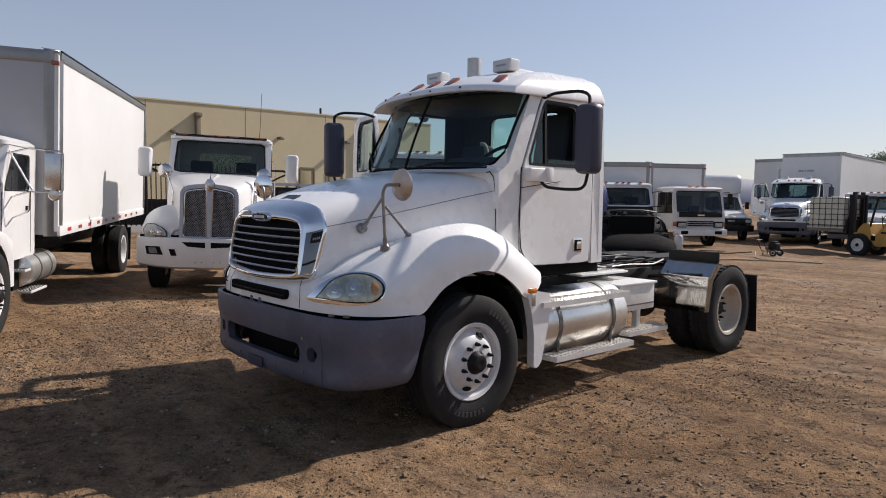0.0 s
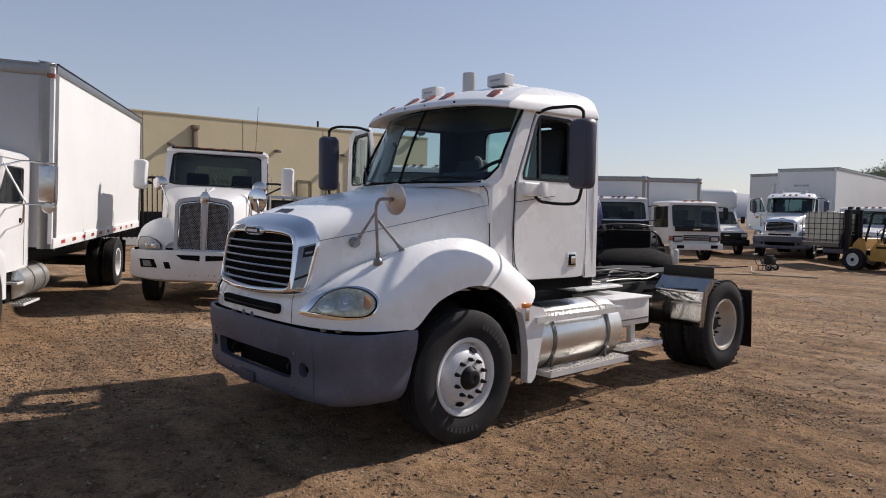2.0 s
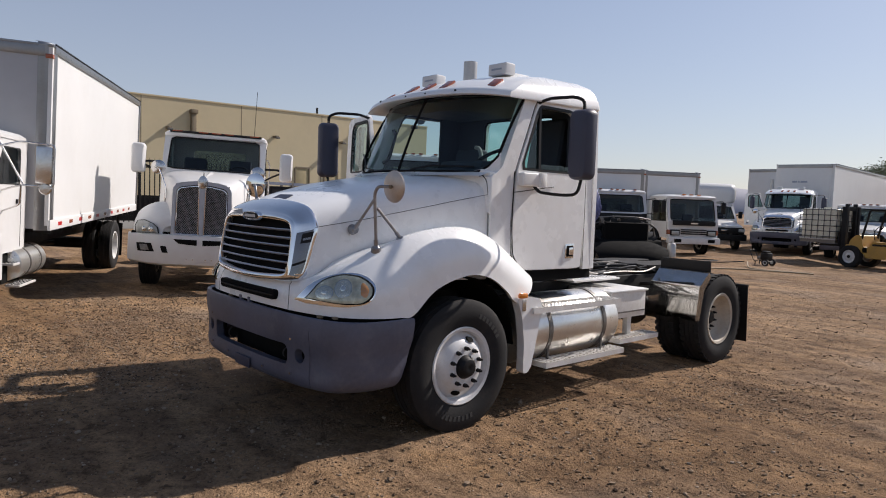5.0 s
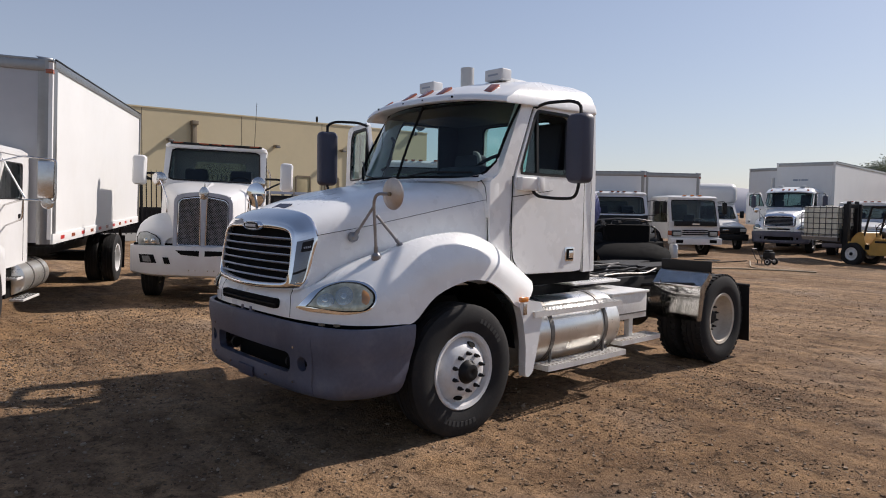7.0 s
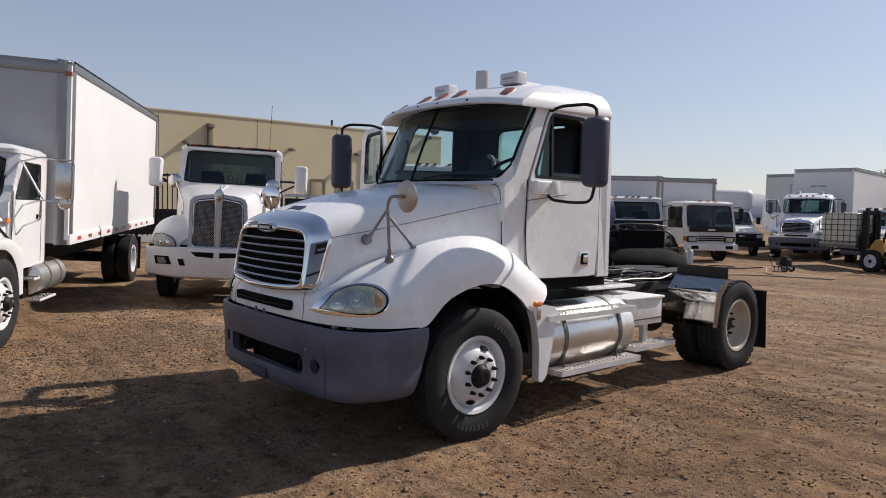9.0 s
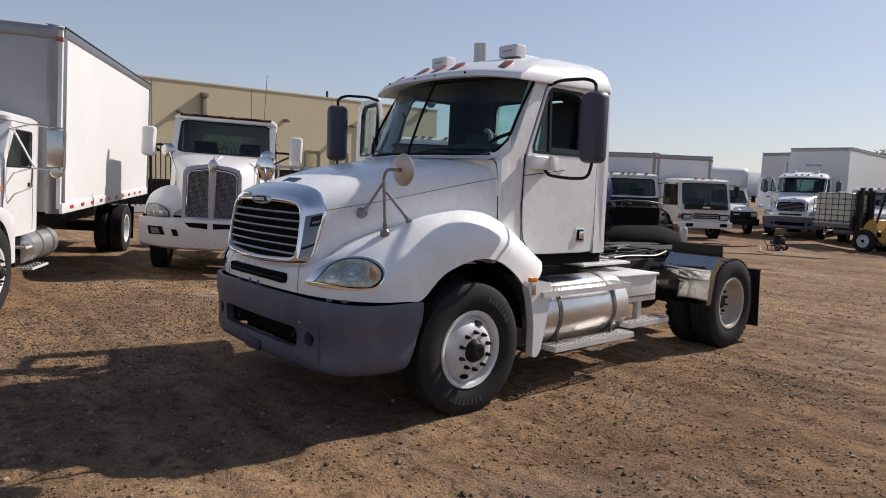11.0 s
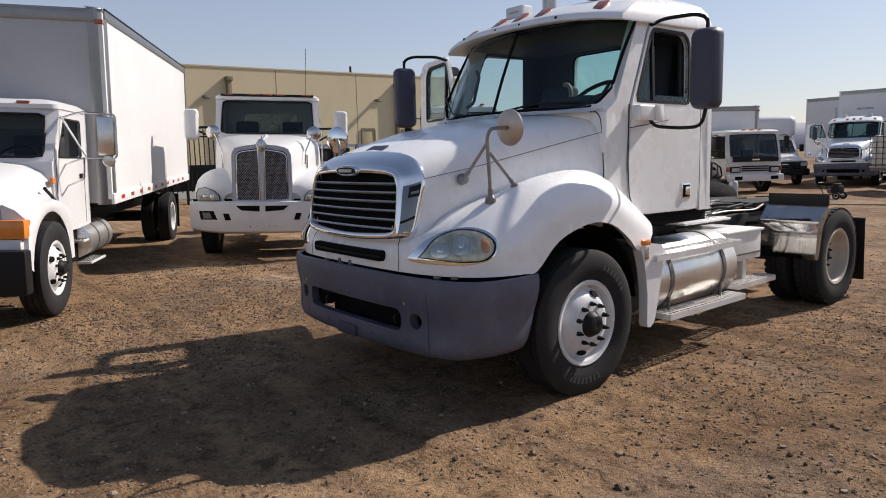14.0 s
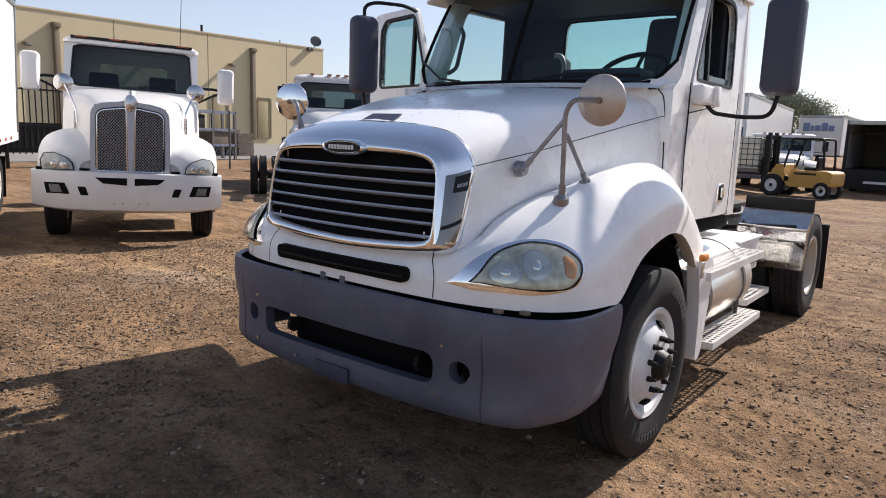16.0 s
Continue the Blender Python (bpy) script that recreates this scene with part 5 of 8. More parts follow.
    for y, s in ((2.05, 0.05), (2.35, 0.03)):
        part("air_tank", C((-0.3, y + 0.9, 0.72), (0.3, y + 0.9, 0.72), 0.10), M_FRAME, T)
    # fifth wheel
    bm = bmesh.new()
    extrude_outline(bm, rounded([(-0.46, 3.72), (0.46, 3.72), (0.46, 4.30), (0.22, 4.62), (0.08, 4.62), (0.05, 4.25), (-0.05, 4.25), (-0.08, 4.62), (-0.22, 4.62), (-0.46, 4.30)], 0.05), 1.03, 1.075, "z")
    part("fifth_wheel", bm, M_GREASE, T, "greasy black fifth wheel plate")
    for sx in (1, -1):
        part("fifth_bracket", extrude_outline(bmesh.new(), [(3.9, 0.96), (4.3, 0.96), (4.16, 1.035), (4.02, 1.035)], sx * 0.40, sx * 0.44), M_FRAME, T)
    # quarter wings in front of the drive wheels: polished sheet in two bends
    for sx in (1, -1):
        prof = [(3.52, 0.53), (3.535, 0.72), (3.57, 0.895), (3.595, 0.91), (3.75, 1.06), (3.80, 1.085)]
        bm = bmesh.new()
        x0, x1 = sx * 0.58, sx * 1.20
        loft(bm, [[(x, y, z) for x in (x0, x1)] for y, z in prof] , closed=False)
        bmesh.ops.solidify(bm, geom=bm.faces[:], thickness=0.006)
        qw = part("quarter_wing", bm, M_CHROME_ETCH, T, "polished steel quarter wing with stains", angle=20)
        part("wing_lip", B(*sorted((x0, x1)), 3.555, 3.585, 0.89, 0.92, bev=0.01), M_CHROME_DULL, qw)
        bm = bmesh.new()
        loft(bm, [[(sx * 1.20, 3.52 - 0.02, 0.53), (sx * 1.20, 3.59, 0.53)], [(sx * 1.20, 3.545, 0.895), (sx * 1.20, 3.66, 0.86)], [(sx * 1.20, 3.75, 1.06), (sx * 1.20, 3.81, 1.01)]], closed=False)
        bmesh.ops.solidify(bm, geom=bm.faces[:], thickness=0.012)
        part("wing_edge", bm, M_CHROME_DULL, qw)
        part("wing_bracket", tube(bmesh.new(), [(sx * 0.42, 3.60, 0.86), (sx * 0.75, 3.60, 0.90), (sx * 1.1, 3.60, 0.92)], 0.025, 8), M_FRAME, qw)
        part("wing_flap", B(*sorted((x0, x1)), 3.775, 3.79, 1.06, 1.185, bev=0.003), M_BLACK, qw, "black rubber flap")
        # mud flap and bracket
        fl = B(*sorted((sx * 0.62, sx * 1.20)), -0.006, 0.006, -0.68, 0.0, bev=0.003)
        fl.transform(pose(0, 4.76, 0.84, 4, 0, 0))
        flap = part("mud_flap", fl, M_BLACK, T, "black rubber mud flap")
        part("flap_hanger", tube(bmesh.new(), [(sx * 0.42, 4.76, 0.85), (sx * 1.2, 4.76, 0.85)], 0.02, 8), M_FRAME, flap)
        part("tail_lamp", B(*sorted((sx * 0.18, sx * 0.34)), 5.12, 5.18, 0.74, 0.84, bev=0.012), M_RED, T)
    # air lines and posts behind the cab
    part("line_post", tube(bmesh.new(), [(0.25, 2.35, 0.95), (0.25, 2.35, 1.10), (0.12, 2.35, 1.16)], 0.018, 8, 0.06), M_FRAME, T)
    for k, mtl in enumerate((M_BLACK, M_BLUE, M_REDHOSE)):
        pts = [(0.30 - 0.05 * k, 1.93 + 0.02 * k, 1.75)]
        for i in range(80):
            t = i / 79
            pts.append((0.42 + 0.06 * k + 0.045 * math.cos(t * 40 + k), 1.98 + 0.05 * k + 0.045 * math.sin(t * 40 + k), 1.78 - 0.62 * t))
        part("air_line", tube(bmesh.new(), pts, 0.009, 6), mtl, T)
    for k in range(7):
        rnd = random.Random(k)
        pts = [(0.1 + 0.09 * k, 1.75, 1.03)]
        for i in range(1, 6):
            pts.append((0.55 - 0.08 * k + rnd.uniform(-0.12, 0.2), 1.75 + 0.38 * i, 1.05 + rnd.uniform(-0.05, 0.07)))
        part("hose", tube(bmesh.new(), pts, 0.011 + 0.004 * (k % 2), 6, 0.12), M_BLACK if k % 3 else M_GALV_DARK, T)
    for k in range(4):
        part("cab_hose", tube(bmesh.new(), [(0.86, 0.62 + 0.05 * k, 1.35), (0.98, 0.74 + 0.04 * k, 1.18), (0.95, 0.85 + 0.05 * k, 1.0), (0.7, 1.0 + 0.06 * k, 0.98)], 0.011, 6, 0.1), M_BLACK, T)
    part("hose_guard", B(0.55, 0.92, 0.92, 1.05, 0.96, 1.03, bev=0.03), M_BLACK, T)
    coil = []
    for i in range(150):
        t = 2 * math.pi * 6 * i / 149
        coil.append((0.585 + 0.215 * math.cos(t), 2.05 + 0.14 * i / 149, 1.77 + 0.225 * math.sin(t)))
    part("coiled_hose", tube(bmesh.new(), coil, 0.014, 6), M_BLUECOIL, T, "dark blue coiled hose hung behind the cab")
    # exhaust stack behind the cab
    part("exhaust_stack", C((EXH_X, 2.06, 1.0), (EXH_X, 2.06, EXH_Z), 0.08, seg=24), M_GALV, T, "galvanised exhaust stack")
    part("stack_guard", C((EXH_X, 2.06, 1.2), (EXH_X, 2.06, 2.3), 0.105, seg=24), M_CHROME_DULL, T)
    return T


M_GREASE = mat("greasy_black_steel", (0.014, 0.013, 0.012), 0.75, vary=0.4, scale=9, fine=70, dirt=0.3, dirt_color=(0.06, 0.045, 0.035), bump=0.3, bump_scale=60, spec=0.3)
EXH_X, EXH_Z = -1.04, 3.40
LAMP_OUT = [(0.166, 0.735), (0.21, 0.487), (0.265, 0.396), (0.328, 0.423), (0.375, 0.517), (0.398, 0.64), (0.396, 0.75), (0.378, 0.823), (0.328, 0.843), (0.26, 0.82), (0.207, 0.80), (0.166, 0.735)]
LAMP_IN = [(0.21, 0.703), (0.256, 0.483), (0.31, 0.453), (0.36, 0.53), (0.387, 0.65), (0.385, 0.745), (0.363, 0.803), (0.316, 0.787), (0.265, 0.745), (0.21, 0.703)]
LAMP_TURN = [(0.360, 0.72), (0.363, 0.64), (0.368, 0.60), (0.379, 0.65), (0.381, 0.71), (0.372, 0.755), (0.360, 0.72)]
M_LENS = mat("clear_lens_over_reflector", (0.34, 0.36, 0.345), 0.10, vary=0.3, scale=9, fine=24, coat=1.0, dirt=0.2, dirt_color=(0.46, 0.47, 0.43))
M_AMBERHAZE = mat("amber_behind_lens", (0.50, 0.24, 0.10), 0.2, vary=0.2, scale=9, coat=0.7)
M_LAMPBACK = mat("lamp_reflector_panel", (0.50, 0.51, 0.45), 0.25, metal=0.35, vary=0.45, scale=15, fine=34)
M_BOWL = mat("lamp_reflector", (0.66, 0.67, 0.64), 0.1, metal=0.75, vary=0.3, scale=14, coat=0.6)
M_BOXPOST_WHITE = mat("grey_white_plastic", (0.62, 0.62, 0.62), 0.45, vary=0.06, scale=8)
M_GALV_DARK = mat("dark_galvanised_strap", (0.16, 0.15, 0.14), 0.5, metal=0.6, vary=0.2, scale=10)
M_CHROME_ETCH = mat("stained_polished_steel", (0.74, 0.73, 0.71), 0.08, metal=1.0, vary=0.08, scale=6, fine=40, dirt=0.5, dirt_color=(0.36, 0.34, 0.30), rough_vary=0.4)
# bluish grey stands in for the sky reflected in the chrome shell
M_SATIN = mat("sky_toned_shell", (0.40, 0.42, 0.48), 0.42, metal=0.4, vary=0.12, scale=5, fine=20)
M_BAR = mat("satin_bright_bar", (0.50, 0.51, 0.54), 0.38, metal=0.5, vary=0.05, scale=3, fine=12)
M_SIDEPANEL = mat("smoked_glossy_panel", (0.17, 0.17, 0.18), 0.10, metal=0.85, vary=0.15, scale=8, coat=0.3)
M_BLUECOIL = mat("dark_blue_hose", (0.03, 0.045, 0.16), 0.5, vary=0.2, scale=10)
M_REDHOSE = mat("red_air_line", (0.35, 0.03, 0.03), 0.5)
TRACTOR = semi()


# ---- other vehicles: front towards -y, left side +x, front axle at y = 0 ----
def stand(x, y, heading, lean=0, pitch=0, lift=0):
    """A pose on the ground with the nose towards a heading in degrees; lean and pitch follow the slope below."""
    return pose(x, y, rise(x, y) + lift, 0, 0, heading + 90) @ Matrix.Rotation(radians(lean), 4, "Y") @ Matrix.Rotation(radians(pitch), 4, "X")


def cab_shell(T, w, y0, y1, z0, zt, rake, mtl, belt, brow=0.86, glassmat=None, rear_glass=True, cowlmat=None):
    """A truck cab of panels with real openings: raked windscreen, side windows, rear window, doors."""
    glassmat = glassmat or M_DARKGLASS
    yt = y0 + rake
    # sides with window openings and doors
    for sx in (1, -1):
        outl = rounded([(y0, z0), (y0, belt), (yt, zt), (y1, zt), (y1, z0)], 0.08)
        win = rounded([(y0 + 0.20, belt + 0.05), (y1 - 0.28, belt + 0.05), (y1 - 0.28, zt - 0.13), (yt + 0.14, zt - 0.13)], 0.05)
        side = part("cab_side", holed(outl, win, sx * w, sx * (w - 0.05)), mtl, T)
        part("side_window", extrude_outline(bmesh.new(), win, sx * (w - 0.028), sx * (w - 0.022)), glassmat, side, shadow=False)
        part("window_seal", holed([((p[0] - (y0 + y1) / 2) * 1.06 + (y0 + y1) / 2, (p[1] - (belt + zt) / 2) * 1.06 + (belt + zt) / 2) for p in win], win, sx * (w + 0.004), sx * (w - 0.02)), M_BLACK, side)
        for ya, yb in ((y0 + 0.10, y0 + 0.115), (y1 - 0.20, y1 - 0.185)):
            part("door_gap", B(*sorted((sx * (w + 0.002), sx * (w - 0.01))), ya, yb, z0 + 0.05, belt + 0.02), M_GAP, side)
        part("door_handle", B(*sorted((sx * (w - 0.005), sx * (w + 0.022))), y1 - 0.40, y1 - 0.27, belt - 0.22, belt - 0.16, bev=0.008), M_BLACK, side)
    # front frame: windscreen opening in the raked plane
    def fr(u, v):
        return Vector((u, lerp(y0, yt, v) - 0.05 * (1 - (u / w) ** 2), lerp(belt, zt, v)))
    out_ = [(-w, -0.02), (w, -0.02), (w, 1.0), (-w, 1.0)]
    inn = rounded([(-w + 0.10, 0.07), (w - 0.10, 0.07), (w - 0.13, brow), (-w + 0.13, brow)], 0.07)
    O, I = resample(out_, (0, 0.5), 72), resample(inn, (0, 0.5), 72)
    bm = bmesh.new()
    back = Vector((0, 0.04, 0.0))
    rings = [[fr(*p) + back for p in I], [fr(*p) for p in I], [fr(*p) for p in O], [fr(*p) + back for p in O]]
    loft(bm, rings, caps=False)
    part("windscreen_frame", bm, mtl, T)
    bm = bmesh.new()
    us = np.linspace(-w + 0.10, w - 0.10, 12)
    loft(bm, [[fr(u, v) + Vector((0, 0.02, 0)) for v in (0.06, 0.35, 0.65, brow + 0.01)] for u in us], closed=False)
    part("windscreen", bm, glassmat, T, "dark tinted windscreen", shadow=False)
    part("windscreen_seal", tube(bmesh.new(), [fr(*p) for p in I] + [fr(*I[0])], 0.016, 6), M_BLACK, T)
    # lower front panel, back wall, roof, floor
    part("cowl", B(-w, w, y0 - 0.02, y0 + 0.03, z0, belt + 0.0, bev=0.01), cowlmat or mtl, T)
    rin = round_outline(-w * 0.55, w * 0.55, belt + 0.10, zt - 0.22, 0.05)
    part("back_wall", holed([(-w, z0), (w, z0), (w, zt), (-w, zt)], rin, y1 - 0.04, y1, "y"), mtl, T)
    if rear_glass:
        part("rear_window", extrude_outline(bmesh.new(), rin, y1 - 0.022, y1 - 0.018, "y"), glassmat, T, shadow=False)
    bm = bmesh.new()
    def rr(z, ins):
        return [(u, v, z) for u, v in round_outline(-w + ins, w - ins, yt - 0.06 + ins * 1.2, y1 - ins, 0.12, 5)]
    loft(bm, [rr(zt - 0.02, -0.012), rr(zt + 0.03, -0.012), rr(zt + 0.075, 0.05), rr(zt + 0.10, 0.18), rr(zt + 0.11, 0.4)])
    roof = part("roof", bm, mtl, T)
    part("cab_floor", B(-w + 0.05, w - 0.05, y0, y1 - 0.04, z0, z0 + 0.05), M_GAP, T)
    part("dashboard", B(-w + 0.06, w - 0.06, y0 + 0.04, y0 + 0.36, belt - 0.3, belt + 0.03, bev=0.04), M_DASH, T)
    for x in (-0.45, 0.45):
        bk = B(x - 0.22, x + 0.22, y1 - 0.42, y1 - 0.28, belt - 0.5, belt + 0.32, bev=0.06, seg=3)
        part("seat_back", bk, M_SEAT, T)
    part("steering_wheel", tube(bmesh.new(), [pose(0.45, y0 + 0.48, belt + 0.04, 40, 0, 0) @ Vector((0.21 * math.cos(t), 0.21 * math.sin(t), 0)) for t in np.linspace(0, 2 * math.pi, 25)], 0.016, 6), M_BLACK, T)
    return roof, fr


def rails(T, y1, w=0.42):
    for sx in (1, -1):
        part("chassis_rail", B(*sorted((sx * (w - 0.07), sx * w)), -0.6, y1, 0.70, 0.95, bev=0.006), M_FRAME, T)
    for y in (0.6, 2.2, 3.6, y1 - 0.2):
        part("crossmember", B(-w + 0.06, w - 0.06, y - 0.05, y + 0.05, 0.74, 0.92), M_FRAME, T)


def van_body(T, w, y0, y1, z0, z1, front=None, post=True, marks=True, label="white box body"):
    """A cargo box of panels: front, sides, roof, rails, corner posts and reflective marks."""
    # default grey front: its darker tone also carries the shade on that end
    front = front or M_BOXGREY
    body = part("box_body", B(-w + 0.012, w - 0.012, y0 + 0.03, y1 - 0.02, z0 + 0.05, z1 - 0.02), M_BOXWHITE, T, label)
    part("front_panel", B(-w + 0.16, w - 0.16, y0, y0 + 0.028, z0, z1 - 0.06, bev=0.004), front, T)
    part("box_roof", B(-w, w, y0 + 0.02, y1, z1 - 0.02, z1 + 0.02, bev=0.01), M_BOXPOST, T)
    for sx in (1, -1):
        part("top_rail", B(*sorted((sx * (w - 0.01), sx * (w + 0.012))), y0 + 0.1, y1, z1 - 0.10, z1 + 0.012, bev=0.006), M_BOXPOST, T)
        part("rail_edge", B(*sorted((sx * (w - 0.005), sx * (w + 0.02))), y0 + 0.1, y1 + 0.005, z1 + 0.012, z1 + 0.035, bev=0.004), M_BLACK, T)
        part("bottom_rail", B(*sorted((sx * (w - 0.03), sx * (w + 0.010))), y0 + 0.05, y1, z0 - 0.02, z0 + 0.13, bev=0.005), M_BOXWHITE, T)
        if post:
            bm = bmesh.new()
            q = [(sx * (w - 0.19), y0 - 0.004)] + [(sx * (w - 0.17 + 0.178 * math.sin(radians(t))), y0 + 0.172 - 0.178 * math.cos(radians(t))) for t in range(0, 91, 10)] + [(sx * (w + 0.008), y0 + 0.20), (sx * (w - 0.02), y0 + 0.20), (sx * (w - 0.19), y0 + 0.03)]
            loft(bm, [[(x, y, z) for x, y in q] for z in (z0 - 0.02, z1 - 0.0)])
            part("corner_post", bm, M_BOXPOST, T, "dull aluminium corner post")
            cap_ = bmesh.new()
            loft(cap_, [[(x, y, z1 - 0.0) for x, y in q], [(x * 0.995, y + 0.01, z1 + 0.03) for x, y in q], [(x * 0.95, y + 0.06, z1 + 0.05) for x, y in q]])
            part("corner_cap", cap_, M_BOXPOST, T)
            part("corner_lamp", B(*sorted((sx * (w - 0.10), sx * (w - 0.0))), y0 + 0.005, y0 + 0.09, z1 - 0.18, z1 - 0.12, bev=0.01), M_REDLENS, T, "amber corner marker lamp")
        part("rear_post", B(*sorted((sx * (w - 0.08), sx * (w + 0.012))), y1 - 0.09, y1 + 0.01, z0 - 0.02, z1 + 0.02, bev=0.008), M_BOXPOST, T)
        if marks:
            n = int((y1 - y0 - 0.6) / 0.62)
            for k in range(n):
                y = y0 + 0.45 + k * 0.62
                part("reflector", B(*sorted((sx * (w + 0.009), sx * (w + 0.013))), y, y + 0.20, z0 + 0.03, z0 + 0.085), M_RED if k % 2 == 0 else M_REDLENS, T)
            for k in range(int((y1 - y0) / 0.30)):
                part("rivet", C((sx * (w + 0.008), y0 + 0.3 + 0.3 * k, z1 - 0.05), (sx * (w + 0.015), y0 + 0.3 + 0.3 * k, z1 - 0.05), 0.010, seg=6), M_CHROME_DULL, T)
    part("sill_front", B(-w + 0.1, w - 0.1, y0 - 0.012, y0 + 0.0, z1 - 0.16, z1 - 0.02, bev=0.004), M_BOXPOST, T)
    for y in np.arange(y0 + 0.3, y1, 0.6):
        part("floor_beam", B(-w + 0.05, w - 0.05, y, y + 0.08, z0 - 0.08, z0 - 0.02), M_FRAME, T)
    return body


def box_truck():
    T = thing("box_truck", stand(-4.80, -3.395, -26.44, 2.0), "white box truck with aluminium corner posts", "truck")
    rails(T, 9.1)
    W = 0.98
    roof, fr = cab_shell(T, W, 0.60, 1.98, 0.80, 2.30, 0.34, M_WHITE2, 1.66)
    # bonnet: rounded, sloping, with arches over the wheels
    bm = bmesh.new()
    rings = []
    for y, zt, w, low in ((-0.74, 1.10, 0.98, 0.86), (-0.72, 1.24, 0.96, 0.86), (-0.60, 1.36, 0.93, 0.9), (-0.30, 1.47, 0.90, 1.0), (0.1, 1.57, 0.90, 1.05), (0.45, 1.64, 0.94, 1.0), (0.62, 1.67, 0.97, 0.95)):
        half = [(0, zt), (w * 0.45, zt - 0.012), (w * 0.72, zt - 0.05), (w * 0.90, zt - 0.13), (w * 0.98, zt - 0.24), (w, max(low, zt - 0.36)), (w, low)]
        rings.append([(-x, y, z) for x, z in half[:0:-1]] + [(x, y, z) for x, z in half])
    loft(bm, rings, closed=False)
    bm.faces.new([bm.verts.new(p) for p in rings[0]])
    bonnet = part("bonnet", bm, M_WHITE2, T, "white rounded bonnet", angle=50)
    for sx in (1, -1):
        # wing with round wheel arch
        bm = bmesh.new()
        arc = [(0.60 * math.cos(radians(t)), 0.52 + 0.60 * math.sin(radians(t))) for t in range(0, 181, 10)]
        outer = [(0.74, 0.55)] + [(0.74, 0.9)] + [(lerp(0.74, -0.74, (k + 0.5) / 16), 1.17 + 0.09 * math.sin(math.pi * (k + 0.5) / 16)) for k in range(16)] + [(-0.74, 0.62)]
        rings2 = []
        for (ya, za), (yb, zb) in zip(arc, outer):
            rings2.append([(sx * 1.12, ya, za), (sx * 1.14, lerp(ya, yb, 0.4), lerp(za, zb, 0.4)), (sx * 1.12, lerp(ya, yb, 0.8), lerp(za, zb, 0.8)), (sx * 1.02, yb, zb), (sx * 0.90, yb, zb + 0.06)])
        loft(bm, rings2, closed=False)
        part("wing", bm, M_WHITE2, T, "white wing over the front wheel", angle=50)
        lamp = part("headlamp", B(*sorted((sx * 0.50, sx * 0.88)), -0.785, -0.72, 0.90, 1.09, bev=0.02), M_CHROME_DULL, T, "rectangular headlamp unit")
        part("lens", B(*sorted((sx * 0.53, sx * 0.82)), -0.797, -0.78, 0.925, 1.07, bev=0.012), M_LENS, lamp)
        bm = B(*sorted((sx * 0.88, sx * 1.125)), -0.79, -0.60, 0.90, 1.09, bev=0.025)
        part("turn_lamp", bm, M_AMBER, T, "large amber turn lamp")
        part("side_marker", B(*sorted((sx * 0.97, sx * 1.0)), 0.50, 0.61, 1.40, 1.47, bev=0.01), M_AMBER, T)
        part("bonnet_latch", tube(bmesh.new(), [(sx * 0.97, 0.30, 1.36), (sx * 1.0, 0.42, 1.27), (sx * 0.99, 0.55, 1.22)], 0.018, 6), M_BLACK, T)
        # tall mirror on tube arms
        mir = part("mirror_head", B(*sorted((sx * 1.41, sx * 1.60)), 0.83, 0.90, 1.73, 2.20, bev=0.025), M_CHROME_DULL, T, "tall chrome mirror on tube arms")
        part("mirror_glass", B(*sorted((sx * 1.425, sx * 1.585)), 0.898, 0.906, 1.75, 2.18), M_MIRROR, mir)
        part("convex_mirror", lathe(bmesh.new(), [(-0.03, 0.001), (-0.028, 0.06), (0, 0.075), (0.012, 0.07), (0.015, 0.001)], "y", 20, (sx * 1.52, 0.87, 1.67)), M_CHROME_DULL, mir)
        part("mirror_arm", tube(bmesh.new(), [(sx * 0.97, 0.88, 2.16), (sx * 1.25, 0.82, 2.24), (sx * 1.615, 0.86, 2.22), (sx * 1.615, 0.86, 1.70), (sx * 1.25, 0.86, 1.70), (sx * 0.98, 1.05, 1.62)], 0.012, 8, 0.05), M_CHROME_DULL, mir)
        part("mirror_arm", tube(bmesh.new(), [(sx * 0.97, 0.96, 2.22), (sx * 1.27, 0.86, 1.72)], 0.011, 8), M_CHROME_DULL, mir)
        part("mirror_arm", tube(bmesh.new(), [(sx * 1.25, 0.86, 1.70), (sx * 1.22, 0.92, 1.45), (sx * 0.99, 1.1, 1.36)], 0.011, 8, 0.05), M_CHROME_DULL, mir)
        part("roof_marker", B(sx * 0.62 - 0.07, sx * 0.62 + 0.07, 0.86, 0.95, 2.325, 2.365, bev=0.012), M_REDLENS, roof, "faded amber roof marker")
        wheel(T, sx * 1.03, 0.0, side=sx, dish=0.035, nuts=10, holes=5)
        wheel(T, sx * 1.06, 7.27, side=sx, dish=-0.14, w=0.26)
        wheel(T, sx * 0.75, 7.27, side=sx, dish=-0.14, w=0.26, far=True)
        part("mud_flap", B(*sorted((sx * 0.62, sx * 1.2)), 7.90, 7.91, 0.22, 0.95), M_BLACK, T)
        part("rear_leg", tube(bmesh.new(), [(sx * 0.9, 8.95, 1.12), (sx * 0.9, 9.18, 0.45)], 0.035, 8), M_FRAME, T)
    for x in (-0.2, 0.0, 0.2):
        part("roof_marker", B(x - 0.06, x + 0.06, 0.84, 0.93, 2.33, 2.37, bev=0.012), M_REDLENS, roof)
    part("grille", B(-0.45, 0.45, -0.785, -0.74, 0.88, 1.16, bev=0.02), M_BLACK, T, "black front grille")
    part("bumper", B(-1.16, 1.16, -0.92, -0.74, 0.36, 0.80, bev=0.03), M_BLACK, T, "black steel front bumper")
